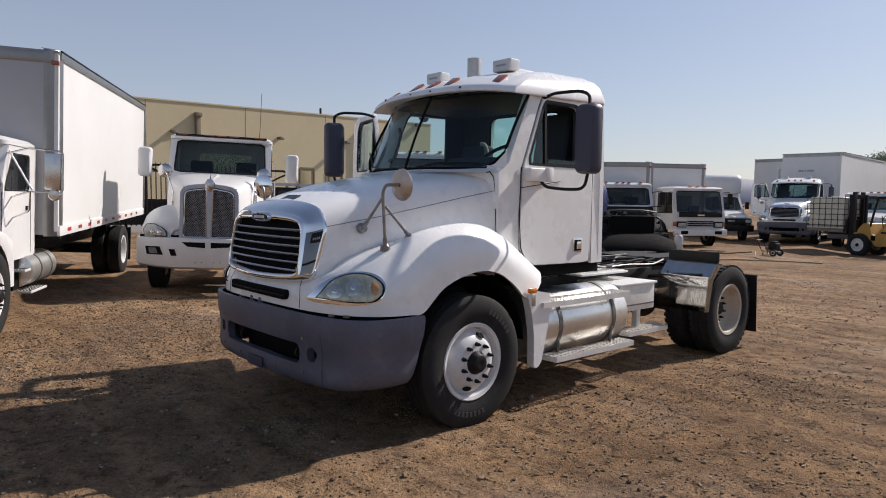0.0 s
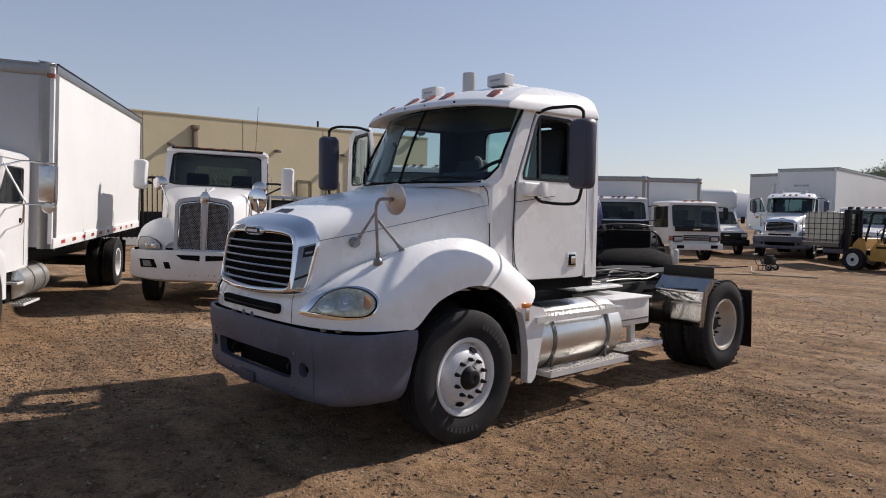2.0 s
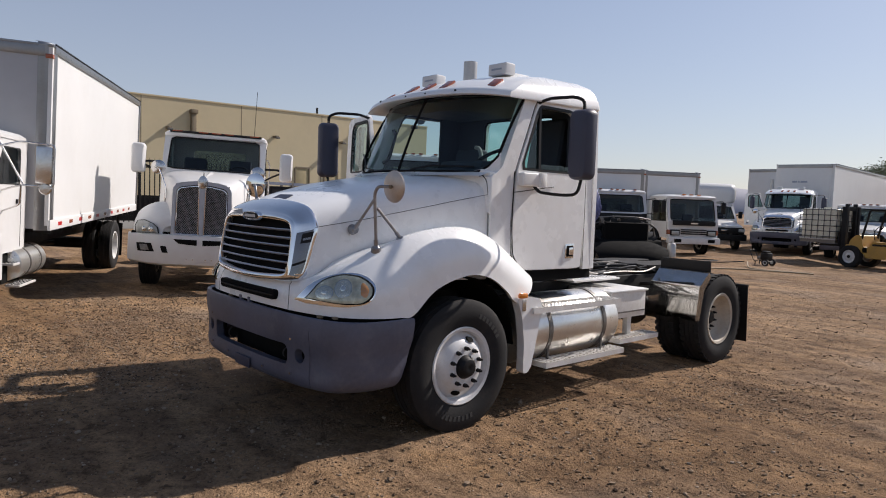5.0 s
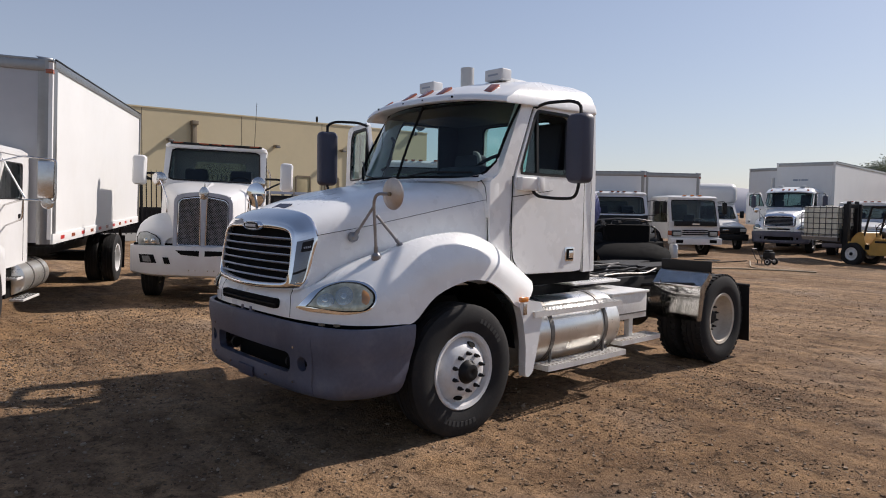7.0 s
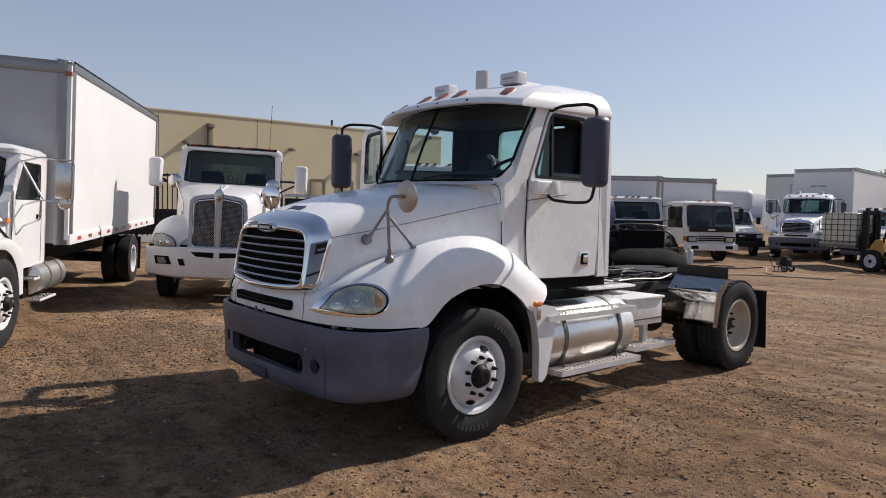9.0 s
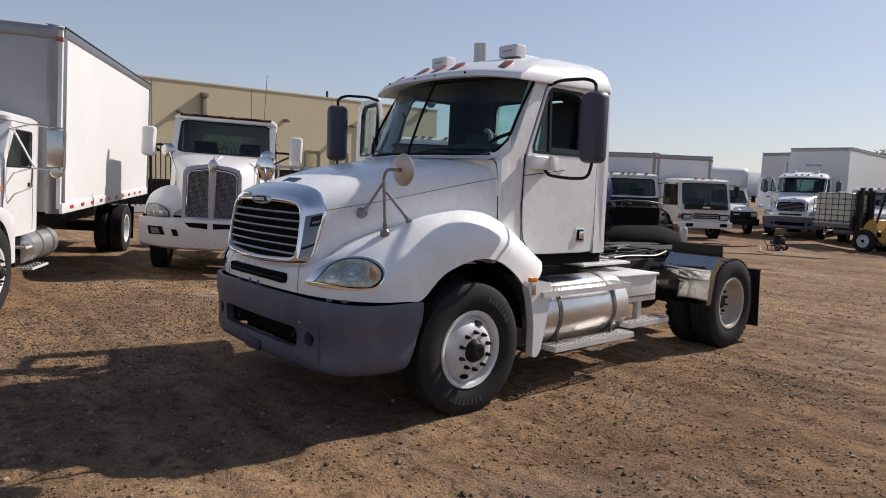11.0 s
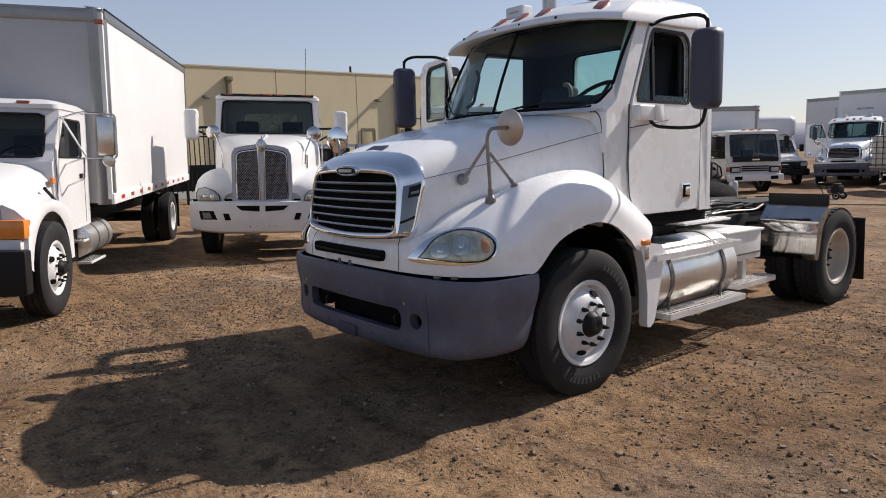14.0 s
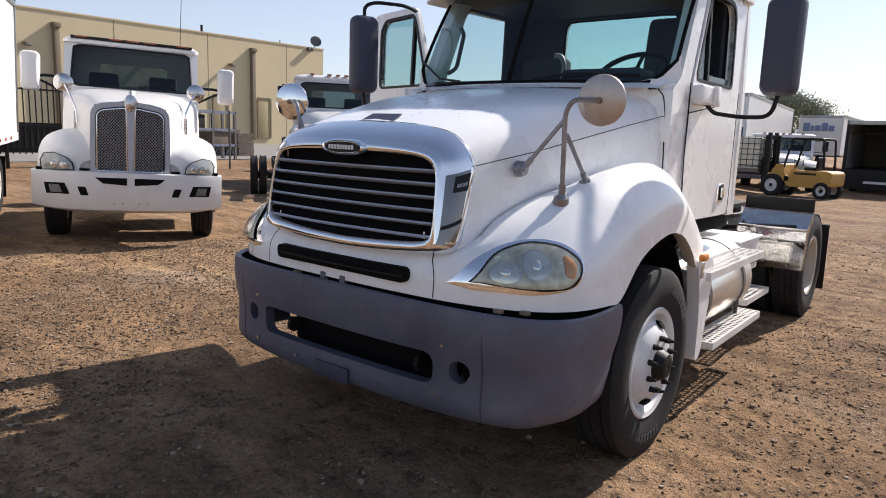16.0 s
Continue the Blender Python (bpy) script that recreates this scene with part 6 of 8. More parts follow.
    part("front_apron", B(-1.08, 1.08, -0.78, -0.68, 0.76, 0.90, bev=0.02), M_WHITE2, T)
    part("rear_bar", C((-0.95, 9.18, 0.45), (0.95, 9.18, 0.45), 0.05), M_FRAME, T)
    # tank and step behind the cab
    bm = bmesh.new()
    lathe(bm, [(1.50, 0.001), (1.51, 0.2), (1.53, 0.23), (2.62, 0.23), (2.64, 0.2), (2.65, 0.001)], "y", 32, (0.86, 0, 0.62))
    tank = part("fuel_tank", bm, M_ALU, T, "aluminium fuel tank")
    for y in (1.92, 2.40):
        part("tank_strap", lathe(bmesh.new(), [(y - 0.02, 0.231), (y - 0.02, 0.238), (y + 0.02, 0.238), (y + 0.02, 0.231)], "y", 32, (0.86, 0, 0.62), closed=True), M_GALV_DARK, tank)
    for z, x0 in ((0.38, 0.98), (0.66, 0.9)):
        st = part("step", B(x0, x0 + 0.17, 1.28, 1.95, z - 0.03, z, bev=0.004), M_TREAD, T, "ribbed aluminium step")
        for k in range(4):
            part("step_rib", B(x0 + 0.02 + 0.038 * k, x0 + 0.035 + 0.038 * k, 1.30, 1.93, z, z + 0.006), M_GAP, st)
    part("step_side", B(0.90, 0.93, 1.28, 1.98, 0.38, 0.9), M_GAP, T)
    part("engine", B(-0.4, 0.4, -0.7, 0.6, 0.55, 1.1, bev=0.05), M_GAP, T)
    part("driveshaft", C((0, 2, 0.7), (0, 7.2, 0.5), 0.05), M_FRAME, T)
    part("axle", C((-0.9, 7.27, 0.5), (0.9, 7.27, 0.5), 0.1), M_FRAME, T)
    frame_parts = set(T.children)
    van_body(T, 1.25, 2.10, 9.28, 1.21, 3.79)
    # the cargo body rides a little nose-down on its frame
    rake = Matrix.Translation((0, 0, -0.171)) @ Matrix.Rotation(radians(1.22), 4, "X")
    for ob in T.children:
        if ob not in frame_parts:
            ob.data.transform(rake)
    return T


def long_nose():
    """The white tractor with the tall mesh grille."""
    T = thing("road_tractor", stand(-7.49, 1.565, -28.06, 1.75), "white road tractor with tall dark mesh grille", "truck")
    rails(T, 5.2)
    roof, fr = cab_shell(T, 0.95, 0.62, 1.95, 1.0, 2.81, 0.30, M_WHITE2, 2.10, brow=0.93)
    # roof light bar
    part("light_bar", B(-0.86, 0.86, 0.84, 0.90, 2.85, 2.895, bev=0.012), M_BLACK, roof)
    for x in (-0.72, -0.24, 0.0, 0.24, 0.72):
        part("marker_lamp", B(x - 0.09, x + 0.09, 0.82, 0.86, 2.870, 2.893, bev=0.008), M_REDLENS, roof, "faded amber roof marker lamp")
    part("antenna", tube(bmesh.new(), [(0.70, 1.3, 2.89), (0.72, 1.35, 3.84)], 0.005, 5), M_BLACK, roof)
    # bonnet narrowing to the grille
    bm = bmesh.new()
    rings = []
    for y, zt, w, low in ((-1.16, 1.90, 0.47, 0.95), (-1.0, 1.94, 0.52, 0.95), (-0.6, 2.01, 0.62, 1.0), (0.0, 2.07, 0.78, 1.05), (0.45, 2.11, 0.90, 1.1), (0.64, 2.13, 0.94, 1.1)):
        half = [(0, zt), (w * 0.5, zt - 0.01), (w * 0.80, zt - 0.04), (w * 0.93, zt - 0.09), (w, zt - 0.18), (w * 1.02, zt - 0.4), (w * 1.04, low)]
        rings.append([(-x, y, z) for x, z in half[:0:-1]] + [(x, y, z) for x, z in half])
    loft(bm, rings, closed=False)
    bonnet = part("bonnet", bm, M_WHITE2, T, "white tapered bonnet", angle=50)
    part("ridge", loft(bmesh.new(), [[(-0.05, y, z - 0.01), (0, y, z + 0.02), (0.05, y, z - 0.01)] for y, z in ((-1.1, 1.895), (-0.6, 2.002), (0.1, 2.095))], closed=False), M_WHITE2, bonnet)
    # wings: broad, sloping forward to the lamps
    WK = [
        ((0.47, -1.17, 1.12), (0.56, -1.18, 1.10), (0.62, -1.185, 1.03), (0.62, -1.19, 0.97)),
        ((0.50, -1.12, 1.26), (0.68, -1.15, 1.22), (0.85, -1.16, 1.08), (0.86, -1.165, 0.97)),
        ((0.54, -0.95, 1.38), (0.82, -1.0, 1.34), (1.09, -1.05, 1.17), (1.13, -1.06, 0.97)),
        ((0.60, -0.65, 1.47), (0.90, -0.68, 1.44), (1.15, -0.72, 1.28), (1.19, -0.74, 0.97)),
        ((0.68, -0.30, 1.52), (0.95, -0.30, 1.48), (1.17, -0.32, 1.34), (1.20, -0.40, 1.10)),
        ((0.76, 0.05, 1.50), (0.98, 0.05, 1.46), (1.17, 0.05, 1.36), (1.20, 0.05, 1.17)),
        ((0.84, 0.40, 1.32), (1.0, 0.40, 1.34), (1.16, 0.40, 1.22), (1.19, 0.36, 1.06)),
        ((0.90, 0.70, 1.10), (1.02, 0.70, 1.10), (1.14, 0.66, 1.0), (1.17, 0.58, 0.85))]
    cols = [spline([r[k] for r in WK], 4) for k in range(4)]
    rows = [spline([c[i] for c in cols], 4) for i in range(len(cols[0]))]
    def flipx(pts, sx):
        return [(sx * p[0], p[1], p[2]) for p in pts]
    for sx in (1, -1):
        part("wing", loft(bmesh.new(), [flipx(r, sx) for r in rows], closed=False), M_WHITE2, T, "white broad wing", angle=60)
        # swept headlamp: a domed lens in a dark surround
        def lampring(k, out):
            pts = []
            c = Vector((0.885, -1.105, 1.085))
            for a, b in ((-0.19, -0.085), (0.20, -0.10), (0.215, 0.02), (0.17, 0.10), (0.05, 0.115), (-0.10, 0.06), (-0.17, 0.0)):
                x = c.x + a * k
                y = -1.165 + 0.55 * max(0, x - 0.80) ** 1.3 - out - 0.055 + max(0, (c.z + b * k - 1.08)) * 0.30
                pts.append((sx * x, y, c.z + b * k))
            return pts
        lamp = part("headlamp", loft(bmesh.new(), [lampring(1.08, -0.03), lampring(1.08, 0.016), lampring(1.0, 0.022)]), M_BLACK, T, "swept clear headlamp")
        part("lens", loft(bmesh.new(), [lampring(1.0, 0.0), lampring(1.0, 0.026), lampring(0.7, 0.040), lampring(0.2, 0.045)]), M_LENS, lamp, "hazy headlamp lens")
        for dx in (-0.03, 0.09):
            part("bulb_bowl", lathe(bmesh.new(), [(-1.22 - 0.045, 0.045), (-1.22 - 0.052, 0.03), (-1.22 - 0.05, 0.001)], "y", 14, (sx * (0.84 + dx), 0.0 + 0.55 * max(0, 0.84 + dx - 0.80) ** 1.3, 1.06)), M_BOWL, lamp)
        # white mirror pods on black arms and round chrome mirrors
        pod = bmesh.new()
        loft(pod, [[(u, 0.60 + o, w_) for u, w_ in round_outline(sx * 1.36 - 0.125 * k, sx * 1.36 + 0.125 * k, 2.30 - 0.28 * k, 2.30 + 0.28 * k, 0.07 * k, 5)] for o, k in ((-0.11, 0.7), (-0.08, 0.92), (-0.02, 1.0), (0.05, 1.0))])
        mp = part("mirror_pod", pod, M_WHITE2, T, "white mirror pod on black arms")
        part("mirror_glass", extrude_outline(bmesh.new(), round_outline(sx * 1.36 - 0.11, sx * 1.36 + 0.11, 2.05, 2.55, 0.05), 0.652, 0.658, "y"), M_MIRROR, mp)
        part("mirror_arm", tube(bmesh.new(), [(sx * 0.94, 0.75, 2.25), (sx * 1.18, 0.62, 2.25), (sx * 1.29, 0.60, 2.23)], 0.022, 8), M_BLACK, mp)
        part("mirror_arm", tube(bmesh.new(), [(sx * 0.94, 0.75, 2.02), (sx * 1.12, 0.66, 2.12), (sx * 1.29, 0.60, 2.20)], 0.018, 8), M_BLACK, mp)
        rm = part("round_mirror", lathe(bmesh.new(), [(-0.03, 0.001), (-0.028, 0.05), (-0.015, 0.10), (0.0, 0.125), (0.012, 0.12), (0.014, 0.001)], "y", 28, (sx * 0.85, -0.35, 2.12)), M_CHROME_DULL, T, "round chrome bonnet mirror")
        part("mirror_stalk", tube(bmesh.new(), [(sx * 0.68, -0.52, 1.58), (sx * 0.69, -0.52, 1.78), (sx * 0.78, -0.45, 2.0), (sx * 0.85, -0.34, 2.12)], 0.013, 8, 0.05), M_CHROME, rm)
        part("intake", B(*sorted((sx * 0.70, sx * 0.735)), -0.36, -0.30, 1.50, 1.75, bev=0.01), M_CHROME_DULL, T)
        wheel(T, sx * 0.97, 0.0, side=sx, dish=0.035, far=sx < 0)
        wheel(T, sx * 1.05, 4.2, side=sx, dish=-0.14, w=0.26, far=True)
        wheel(T, sx * 0.74, 4.2, side=sx, dish=-0.14, w=0.26, far=True)
        part("step_panel", B(*sorted((sx * 0.80, sx * 1.10)), 0.75, 1.95, 0.40, 0.95, bev=0.03), M_WHITE2, T)
        part("grab_rail", tube(bmesh.new(), [(sx * 1.0, 1.98, 1.2), (sx * 1.02, 2.02, 1.3), (sx * 1.02, 2.02, 2.4), (sx * 0.97, 1.98, 2.5)], 0.016, 8, 0.04), M_CHROME_DULL, T)
    # tall grille: chrome shell, centre bar, mesh
    outl = rounded([(-0.475, 0.93), (0.475, 0.93), (0.47, 1.77), (0.40, 1.85), (0.0, 1.92), (-0.40, 1.85), (-0.47, 1.77)], 0.06)
    inl = rounded([(-0.42, 0.99), (0.42, 0.99), (0.415, 1.73), (0.36, 1.795), (0.0, 1.855), (-0.36, 1.795), (-0.415, 1.73)], 0.05)
    shell = part("grille_shell", holed(outl, inl, -1.235, -1.12, "y"), M_SATIN, T, "chrome grille shell")
    part("centre_bar", extrude_outline(bmesh.new(), rounded([(-0.028, 0.95), (0.028, 0.95), (0.05, 1.85), (-0.05, 1.85)], 0.01), -1.255, -1.15, "y"), M_SATIN, shell)
    for sx in (1, -1):
        bead = [(sx * x, -1.24, z) for x, z in ((0.045, 1.00), (0.40, 1.00), (0.395, 1.72), (0.34, 1.775), (0.055, 1.82), (0.045, 1.00))]
        part("mesh_bead", tube(bmesh.new(), bead, 0.010, 6, 0.04), M_CHROME, shell)
    orn = bmesh.new()
    loft(orn, [[(r * math.cos(t), -1.235 - o, 1.88 + 1.35 * r * math.sin(t)) for t in np.linspace(0, 2 * math.pi, 19)[:-1]] for r, o in ((0.06, -0.06), (0.085, 0.0), (0.075, 0.03), (0.03, 0.045))])
    part("nose_emblem", orn, M_CHROME_DULL, shell, "chrome nose emblem and ornament")
    part("ornament", loft(bmesh.new(), [[(-0.02, y, z), (0.0, y - 0.01, z + h), (0.02, y, z)] for y, z, h in ((-1.22, 1.96, 0.02), (-1.12, 1.95, 0.12), (-0.98, 1.94, 0.02))]), M_CHROME, shell)
    part("mesh_back", B(-0.43, 0.43, -1.165, -1.15, 0.98, 1.84), M_MESHDARK, shell)
    wires = bmesh.new()
    step_ = 0.026
    for sgn in (1, -1):
        n = int(1.6 / step_)
        for k in range(-n, n):
            c = k * step_ * 1.6
            # diagonal wires clipped to the opening
            pts = []
            for s in np.linspace(-0.41, 0.41, 60):
                z = 1.42 + c + sgn * s * 1.15
                top = 1.845 - 0.065 / 0.36 * abs(s) if abs(s) < 0.36 else 1.75
                if 1.0 < z < top:
                    pts.append((s, z))
            if len(pts) > 2:
                a, b = pts[0], pts[-1]
                d = Vector((b[0] - a[0], 0, b[1] - a[1])).normalized()
                nrm = Vector((-d.z, 0, d.x)) * 0.0032
                va, vb = Vector((a[0], -1.172, a[1])), Vector((b[0], -1.172, b[1]))
                wires.faces.new([wires.verts.new(v) for v in (va - nrm, vb - nrm, vb + nrm, va + nrm)])
    bmesh.ops.solidify(wires, geom=wires.faces[:], thickness=0.003)
    tagged(part("grille_mesh", wires, M_MESH, shell), kind="stuff")
    # bumper: white, with four lower openings
    def bump(x):
        return -1.33 + 0.20 * (abs(x) / 1.22) ** 3.0
    bm = bmesh.new()
    xs = np.linspace(-1.22, 1.22, 41)
    loft(bm, [[(x, bump(x) + 0.06, 0.955), (x, bump(x) + 0.01, 0.945), (x, bump(x), 0.90), (x, bump(x), 0.60), (x, bump(x) + 0.03, 0.46 + 0.05 * (abs(x) / 1.22) ** 4), (x, bump(x) + 0.10, 0.42 + 0.08 * (abs(x) / 1.22) ** 4), (x, bump(x) + 0.30, 0.44), (x, bump(x) + 0.30, 0.95)] for x in xs])
    bumper = part("bumper", bm, M_WHITE2, T, "white moulded bumper", angle=40)
    for sx in (1, -1):
        part("fog_lamp", loft(bmesh.new(), [[(sx * x, bump(x) + o, z) for x, z in ((0.74, 0.66), (1.03, 0.66), (1.06, 0.80), (0.80, 0.80))] for o in (-0.006, 0.05)]), M_GAP, bumper)
        part("fog_lens", loft(bmesh.new(), [[(sx * x, bump(x) + o, z) for x, z in ((0.83, 0.68), (0.98, 0.68), (1.0, 0.775), (0.87, 0.775))] for o in (-0.012, 0.0)]), M_LENS_DIM, bumper)
        part("tow_slot", loft(bmesh.new(), [[(sx * x, bump(x) + o, z) for x, z in ((0.50, 0.65), (0.60, 0.65), (0.64, 0.76), (0.54, 0.76))] for o in (-0.006, 0.05)]), M_GAP, bumper)
        part("air_slot", loft(bmesh.new(), [[(sx * x, bump(x) + o, z) for x, z in ((0.045, 0.79), (0.33, 0.81), (0.42, 0.885), (0.045, 0.885))] for o in (-0.006, 0.05)]), M_GAP, bumper)
        for x in (0.10, 0.2):
            part("bolt", C((sx * x, bump(x) - 0.008, 0.55), (sx * x, bump(x), 0.55), 0.010, seg=8), M_CHROME_DULL, bumper)
    for sx in (1, -1):
        part("nose_panel", B(*sorted((sx * 0.46, sx * 0.68)), -1.125, -1.0, 0.985, 1.16, bev=0.03), M_WHITE2, T)
    part("bumper_gap", B(-1.16, 1.16, -1.14, -0.9, 0.93, 0.985), M_GAP, T)
    # wings, lamps and bumper stay within the width of the tyres; the bumper hangs just below the wings
    for ob in list(T.children):
        if ob.name.split(".")[0] in ("wing", "headlamp", "bumper", "bumper_gap"):
            for q in [ob] + list(ob.children):
                for v in q.data.vertices:
                    v.co.x = math.copysign(abs(v.co.x) if abs(v.co.x) < 0.45 else 0.45 + (abs(v.co.x) - 0.45) * 0.915, v.co.x)
                    if ob.name.startswith("bumper"):
                        v.co.z += 0.03
    part("engine", B(-0.4, 0.4, -1.0, 0.6, 0.55, 1.4, bev=0.05), M_GAP, T)
    part("axle", C((-0.95, 0, 0.46), (0.95, 0, 0.46), 0.06), M_FRAME, T)
    part("deck", B(-0.9, 0.9, 2.0, 3.2, 0.95, 1.0), M_FRAME, T)
    return T


def small_conventional(x, y, heading, label, hood=True, box=None, scale=(1, 1, 1)):
    """A short-nosed white truck, seen from far off."""
    T = thing("delivery_truck", stand(x, y, heading) @ Matrix.Diagonal((*scale, 1)), label, "truck")
    rails(T, 6.4)
    roof, fr = cab_shell(T, 0.98, 0.55, 1.85, 0.85, 2.42, 0.34, M_WHITE2, 1.70, cowlmat=None if hood else M_BLACK)
    for px in (-0.6, -0.2, 0.0, 0.2, 0.6):
        part("marker_lamp", B(px - 0.05, px + 0.05, 0.84, 0.92, 2.50, 2.54, bev=0.01), M_REDLENS, roof)
    if hood:
        bm = bmesh.new()
        rings = []
        for yy, zt, w, low in ((-0.95, 1.28, 0.62, 0.8), (-0.92, 1.42, 0.62, 0.8), (-0.7, 1.50, 0.68, 0.85), (0.0, 1.62, 0.82, 1.0), (0.56, 1.70, 0.96, 1.0)):
            half = [(0, zt), (w * 0.6, zt - 0.02), (w * 0.88, zt - 0.08), (w, zt - 0.2), (w, low)]
            rings.append([(-a, yy, b) for a, b in half[:0:-1]] + [(a, yy, b) for a, b in half])
        loft(bm, rings, closed=False)
        bonnet = part("bonnet", bm, M_WHITE2, T, "white bonnet", angle=50)
        for sx in (1, -1):
            bm = bmesh.new()
            arc = [(0.60 * math.cos(radians(t)), 0.52 + 0.60 * math.sin(radians(t))) for t in range(0, 181, 12)]
            n = len(arc)
            rr = []
            for k, (ya, za) in enumerate(arc):
                yb, zb = lerp(0.70, -0.95, k / (n - 1)), 1.20 + 0.10 * math.sin(math.pi * k / (n - 1)) - 0.35 * max(0, abs(k / (n - 1) - 0.5) - 0.4) * 4
                rr.append([(sx * 1.14, ya, za), (sx * 1.16, lerp(ya, yb, 0.5), lerp(za, zb, 0.5)), (sx * 1.10, yb, zb), (sx * 0.75, yb, zb + 0.08)])
            loft(bm, rr, closed=False)
            part("wing", bm, M_WHITE2, T, angle=60)
            part("headlamp", B(*sorted((sx * 0.66, sx * 1.04)), -0.98, -0.90, 0.92, 1.10, bev=0.03), M_LENS, T, "hazy headlamp")
        gr = part("grille", B(-0.48, 0.48, -0.99, -0.93, 0.92, 1.28, bev=0.02), M_CHROME_DULL, T, "chrome barred grille")
        for k in range(5):
            part("grille_bar", B(-0.44, 0.44, -0.998, -0.985, 0.96 + 0.062 * k, 0.985 + 0.062 * k), M_GAP, gr)
        part("bumper", B(-1.18, 1.18, -1.12, -0.95, 0.45, 0.82, bev=0.04), M_BUMPER, T, "grey bumper")
    else:
        # no bonnet: bare engine, radiator and the dark nose tilted down in front
        part("engine", B(-0.36, 0.36, -0.35, 0.55, 0.75, 1.45, bev=0.06), M_GAP, T, "bare black engine")
        bm = bmesh.new()
        loft(bm, [[(u, -0.98 + 0.06 * abs(u) + o, w_) for u, w_ in round_outline(-0.72 * k, 0.72 * k, 0.62, 0.98 + 0.42 * k, 0.04)] for o, k in ((-0.02, 0.94), (0.04, 1.0), (0.45, 1.0))])
        part("nose_support", bm, M_GAP, T, "black nose support without its bonnet")
        part("radiator", B(-0.45, 0.45, -0.62, -0.50, 0.72, 1.52, bev=0.02), M_BLACK, T, "black radiator")
        part("air_cleaner", lathe(bmesh.new(), [(-0.3, 0.001), (-0.29, 0.14), (0.2, 0.15), (0.22, 0.001)], "y", 20, (-0.55, 0.1, 1.40)), M_FRAME, T)
        for k in range(6):
            rnd = random.Random(40 + k)
            part("engine_hose", tube(bmesh.new(), [(rnd.uniform(-0.5, 0.5), -0.5, rnd.uniform(1.1, 1.5)), (rnd.uniform(-0.5, 0.5), -0.1, rnd.uniform(1.3, 1.62)), (rnd.uniform(-0.7, 0.7), 0.5, rnd.uniform(1.3, 1.6))], 0.03, 7, 0.15), M_BLACK if k % 2 else M_GALV_DARK, T)
        bm = bmesh.new()
        loft(bm, [[(xx, -1.0 - 0.25 * (1 - (xx / 1.15) ** 2), 0.42), (xx, -1.05 - 0.30 * (1 - (xx / 1.15) ** 2), 0.62), (xx, -0.95 - 0.2 * (1 - (xx / 1.15) ** 2), 0.82), (xx, -0.80, 0.86), (xx, -0.80, 0.42)] for xx in np.linspace(-1.15, 1.15, 15)])
        part("bumper", bm, M_GAP, T, "black bumper without trim", angle=45)
        # its black bonnet swung forward on the hinge, crown towards the ground
        bm = bmesh.new()
        loft(bm, [[(a * w, yy, zt - 0.16 * abs(a) ** 3 - o) for a in np.linspace(-1, 1, 15)] for o, rows in ((0.0, ((-1.12, 0.84, 1.12), (-1.5, 0.80, 1.16), (-1.95, 0.66, 1.14), (-2.3, 0.42, 1.05), (-2.42, 0.14, 0.95))), (0.03, ((-2.40, 0.14, 0.92), (-2.25, 0.40, 1.0), (-1.5, 0.77, 1.1), (-1.12, 0.81, 1.08)))) for yy, zt, w in rows], closed=False)
        part("tilted_bonnet", bm, M_GAP, T, "black bonnet swung forward", angle=50)
        rnd = random.Random(91)
        for k in range(26):
            a, b, c = rnd.uniform(-0.9, 0.9), rnd.uniform(-0.95, 0.45), rnd.uniform(1.15, 1.55)
            d, e = rnd.uniform(0.02, 0.07), rnd.uniform(0.02, 0.08)
            part("engine_fitting", B(a - d, a + d, b - 0.05, b + 0.05, c - e, c + e, bev=0.01), (M_GALV_DARK, M_BLACK, M_FRAME, M_CHROME_DULL)[k % 4], T)
        for sx in (1, -1):
            part("lamp_bracket", tube(bmesh.new(), [(sx * 0.74, -0.95, 1.36), (sx * 0.98, -0.8, 1.22), (sx * 1.02, -0.85, 0.95), (sx * 0.8, -1.0, 0.8)], 0.025, 7, 0.06), M_FRAME, T)
            part("wing_stay", tube(bmesh.new(), [(sx * 0.6, -0.3, 1.42), (sx * 0.98, -0.45, 1.32), (sx * 1.05, -0.3, 1.0)], 0.022, 7, 0.06), M_GALV_DARK, T)
        part("cross_tube", tube(bmesh.new(), [(-0.9, -0.2, 1.52), (-0.3, -0.5, 1.58), (0.4, -0.5, 1.57), (0.92, -0.25, 1.50)], 0.028, 7, 0.08), M_GALV_DARK, T)
        for sx in (1, -1):
            part("wing_liner", loft(bmesh.new(), [[(sx * 0.7, 0.55 * math.cos(radians(t)), 0.5 + 0.60 * math.sin(radians(t))), (sx * 1.1, 0.55 * math.cos(radians(t)), 0.5 + 0.60 * math.sin(radians(t)))] for t in range(10, 171, 16)], closed=False), M_BLACK, T)
    for sx in (1, -1):
        wheel(T, sx * 1.0, 0.0, side=sx, dish=0.03, far=True, seg=32)
        wheel(T, sx * 1.0, 5.2, side=sx, dish=-0.12, far=True, seg=32)
        mir = part("mirror_head", B(*sorted((sx * 1.22, sx * 1.40)), 0.62, 0.70, 1.75, 2.20, bev=0.03), M_BLACK, T, "black door mirror")
        part("mirror_arm", tube(bmesh.new(), [(sx * 0.97, 0.8, 2.18), (sx * 1.3, 0.67, 2.24), (sx * 1.3, 0.67, 1.70), (sx * 0.97, 0.8, 1.70)], 0.014, 6, 0.05), M_BLACK, mir)
    if box:
        y0, y1, z0, z1 = box
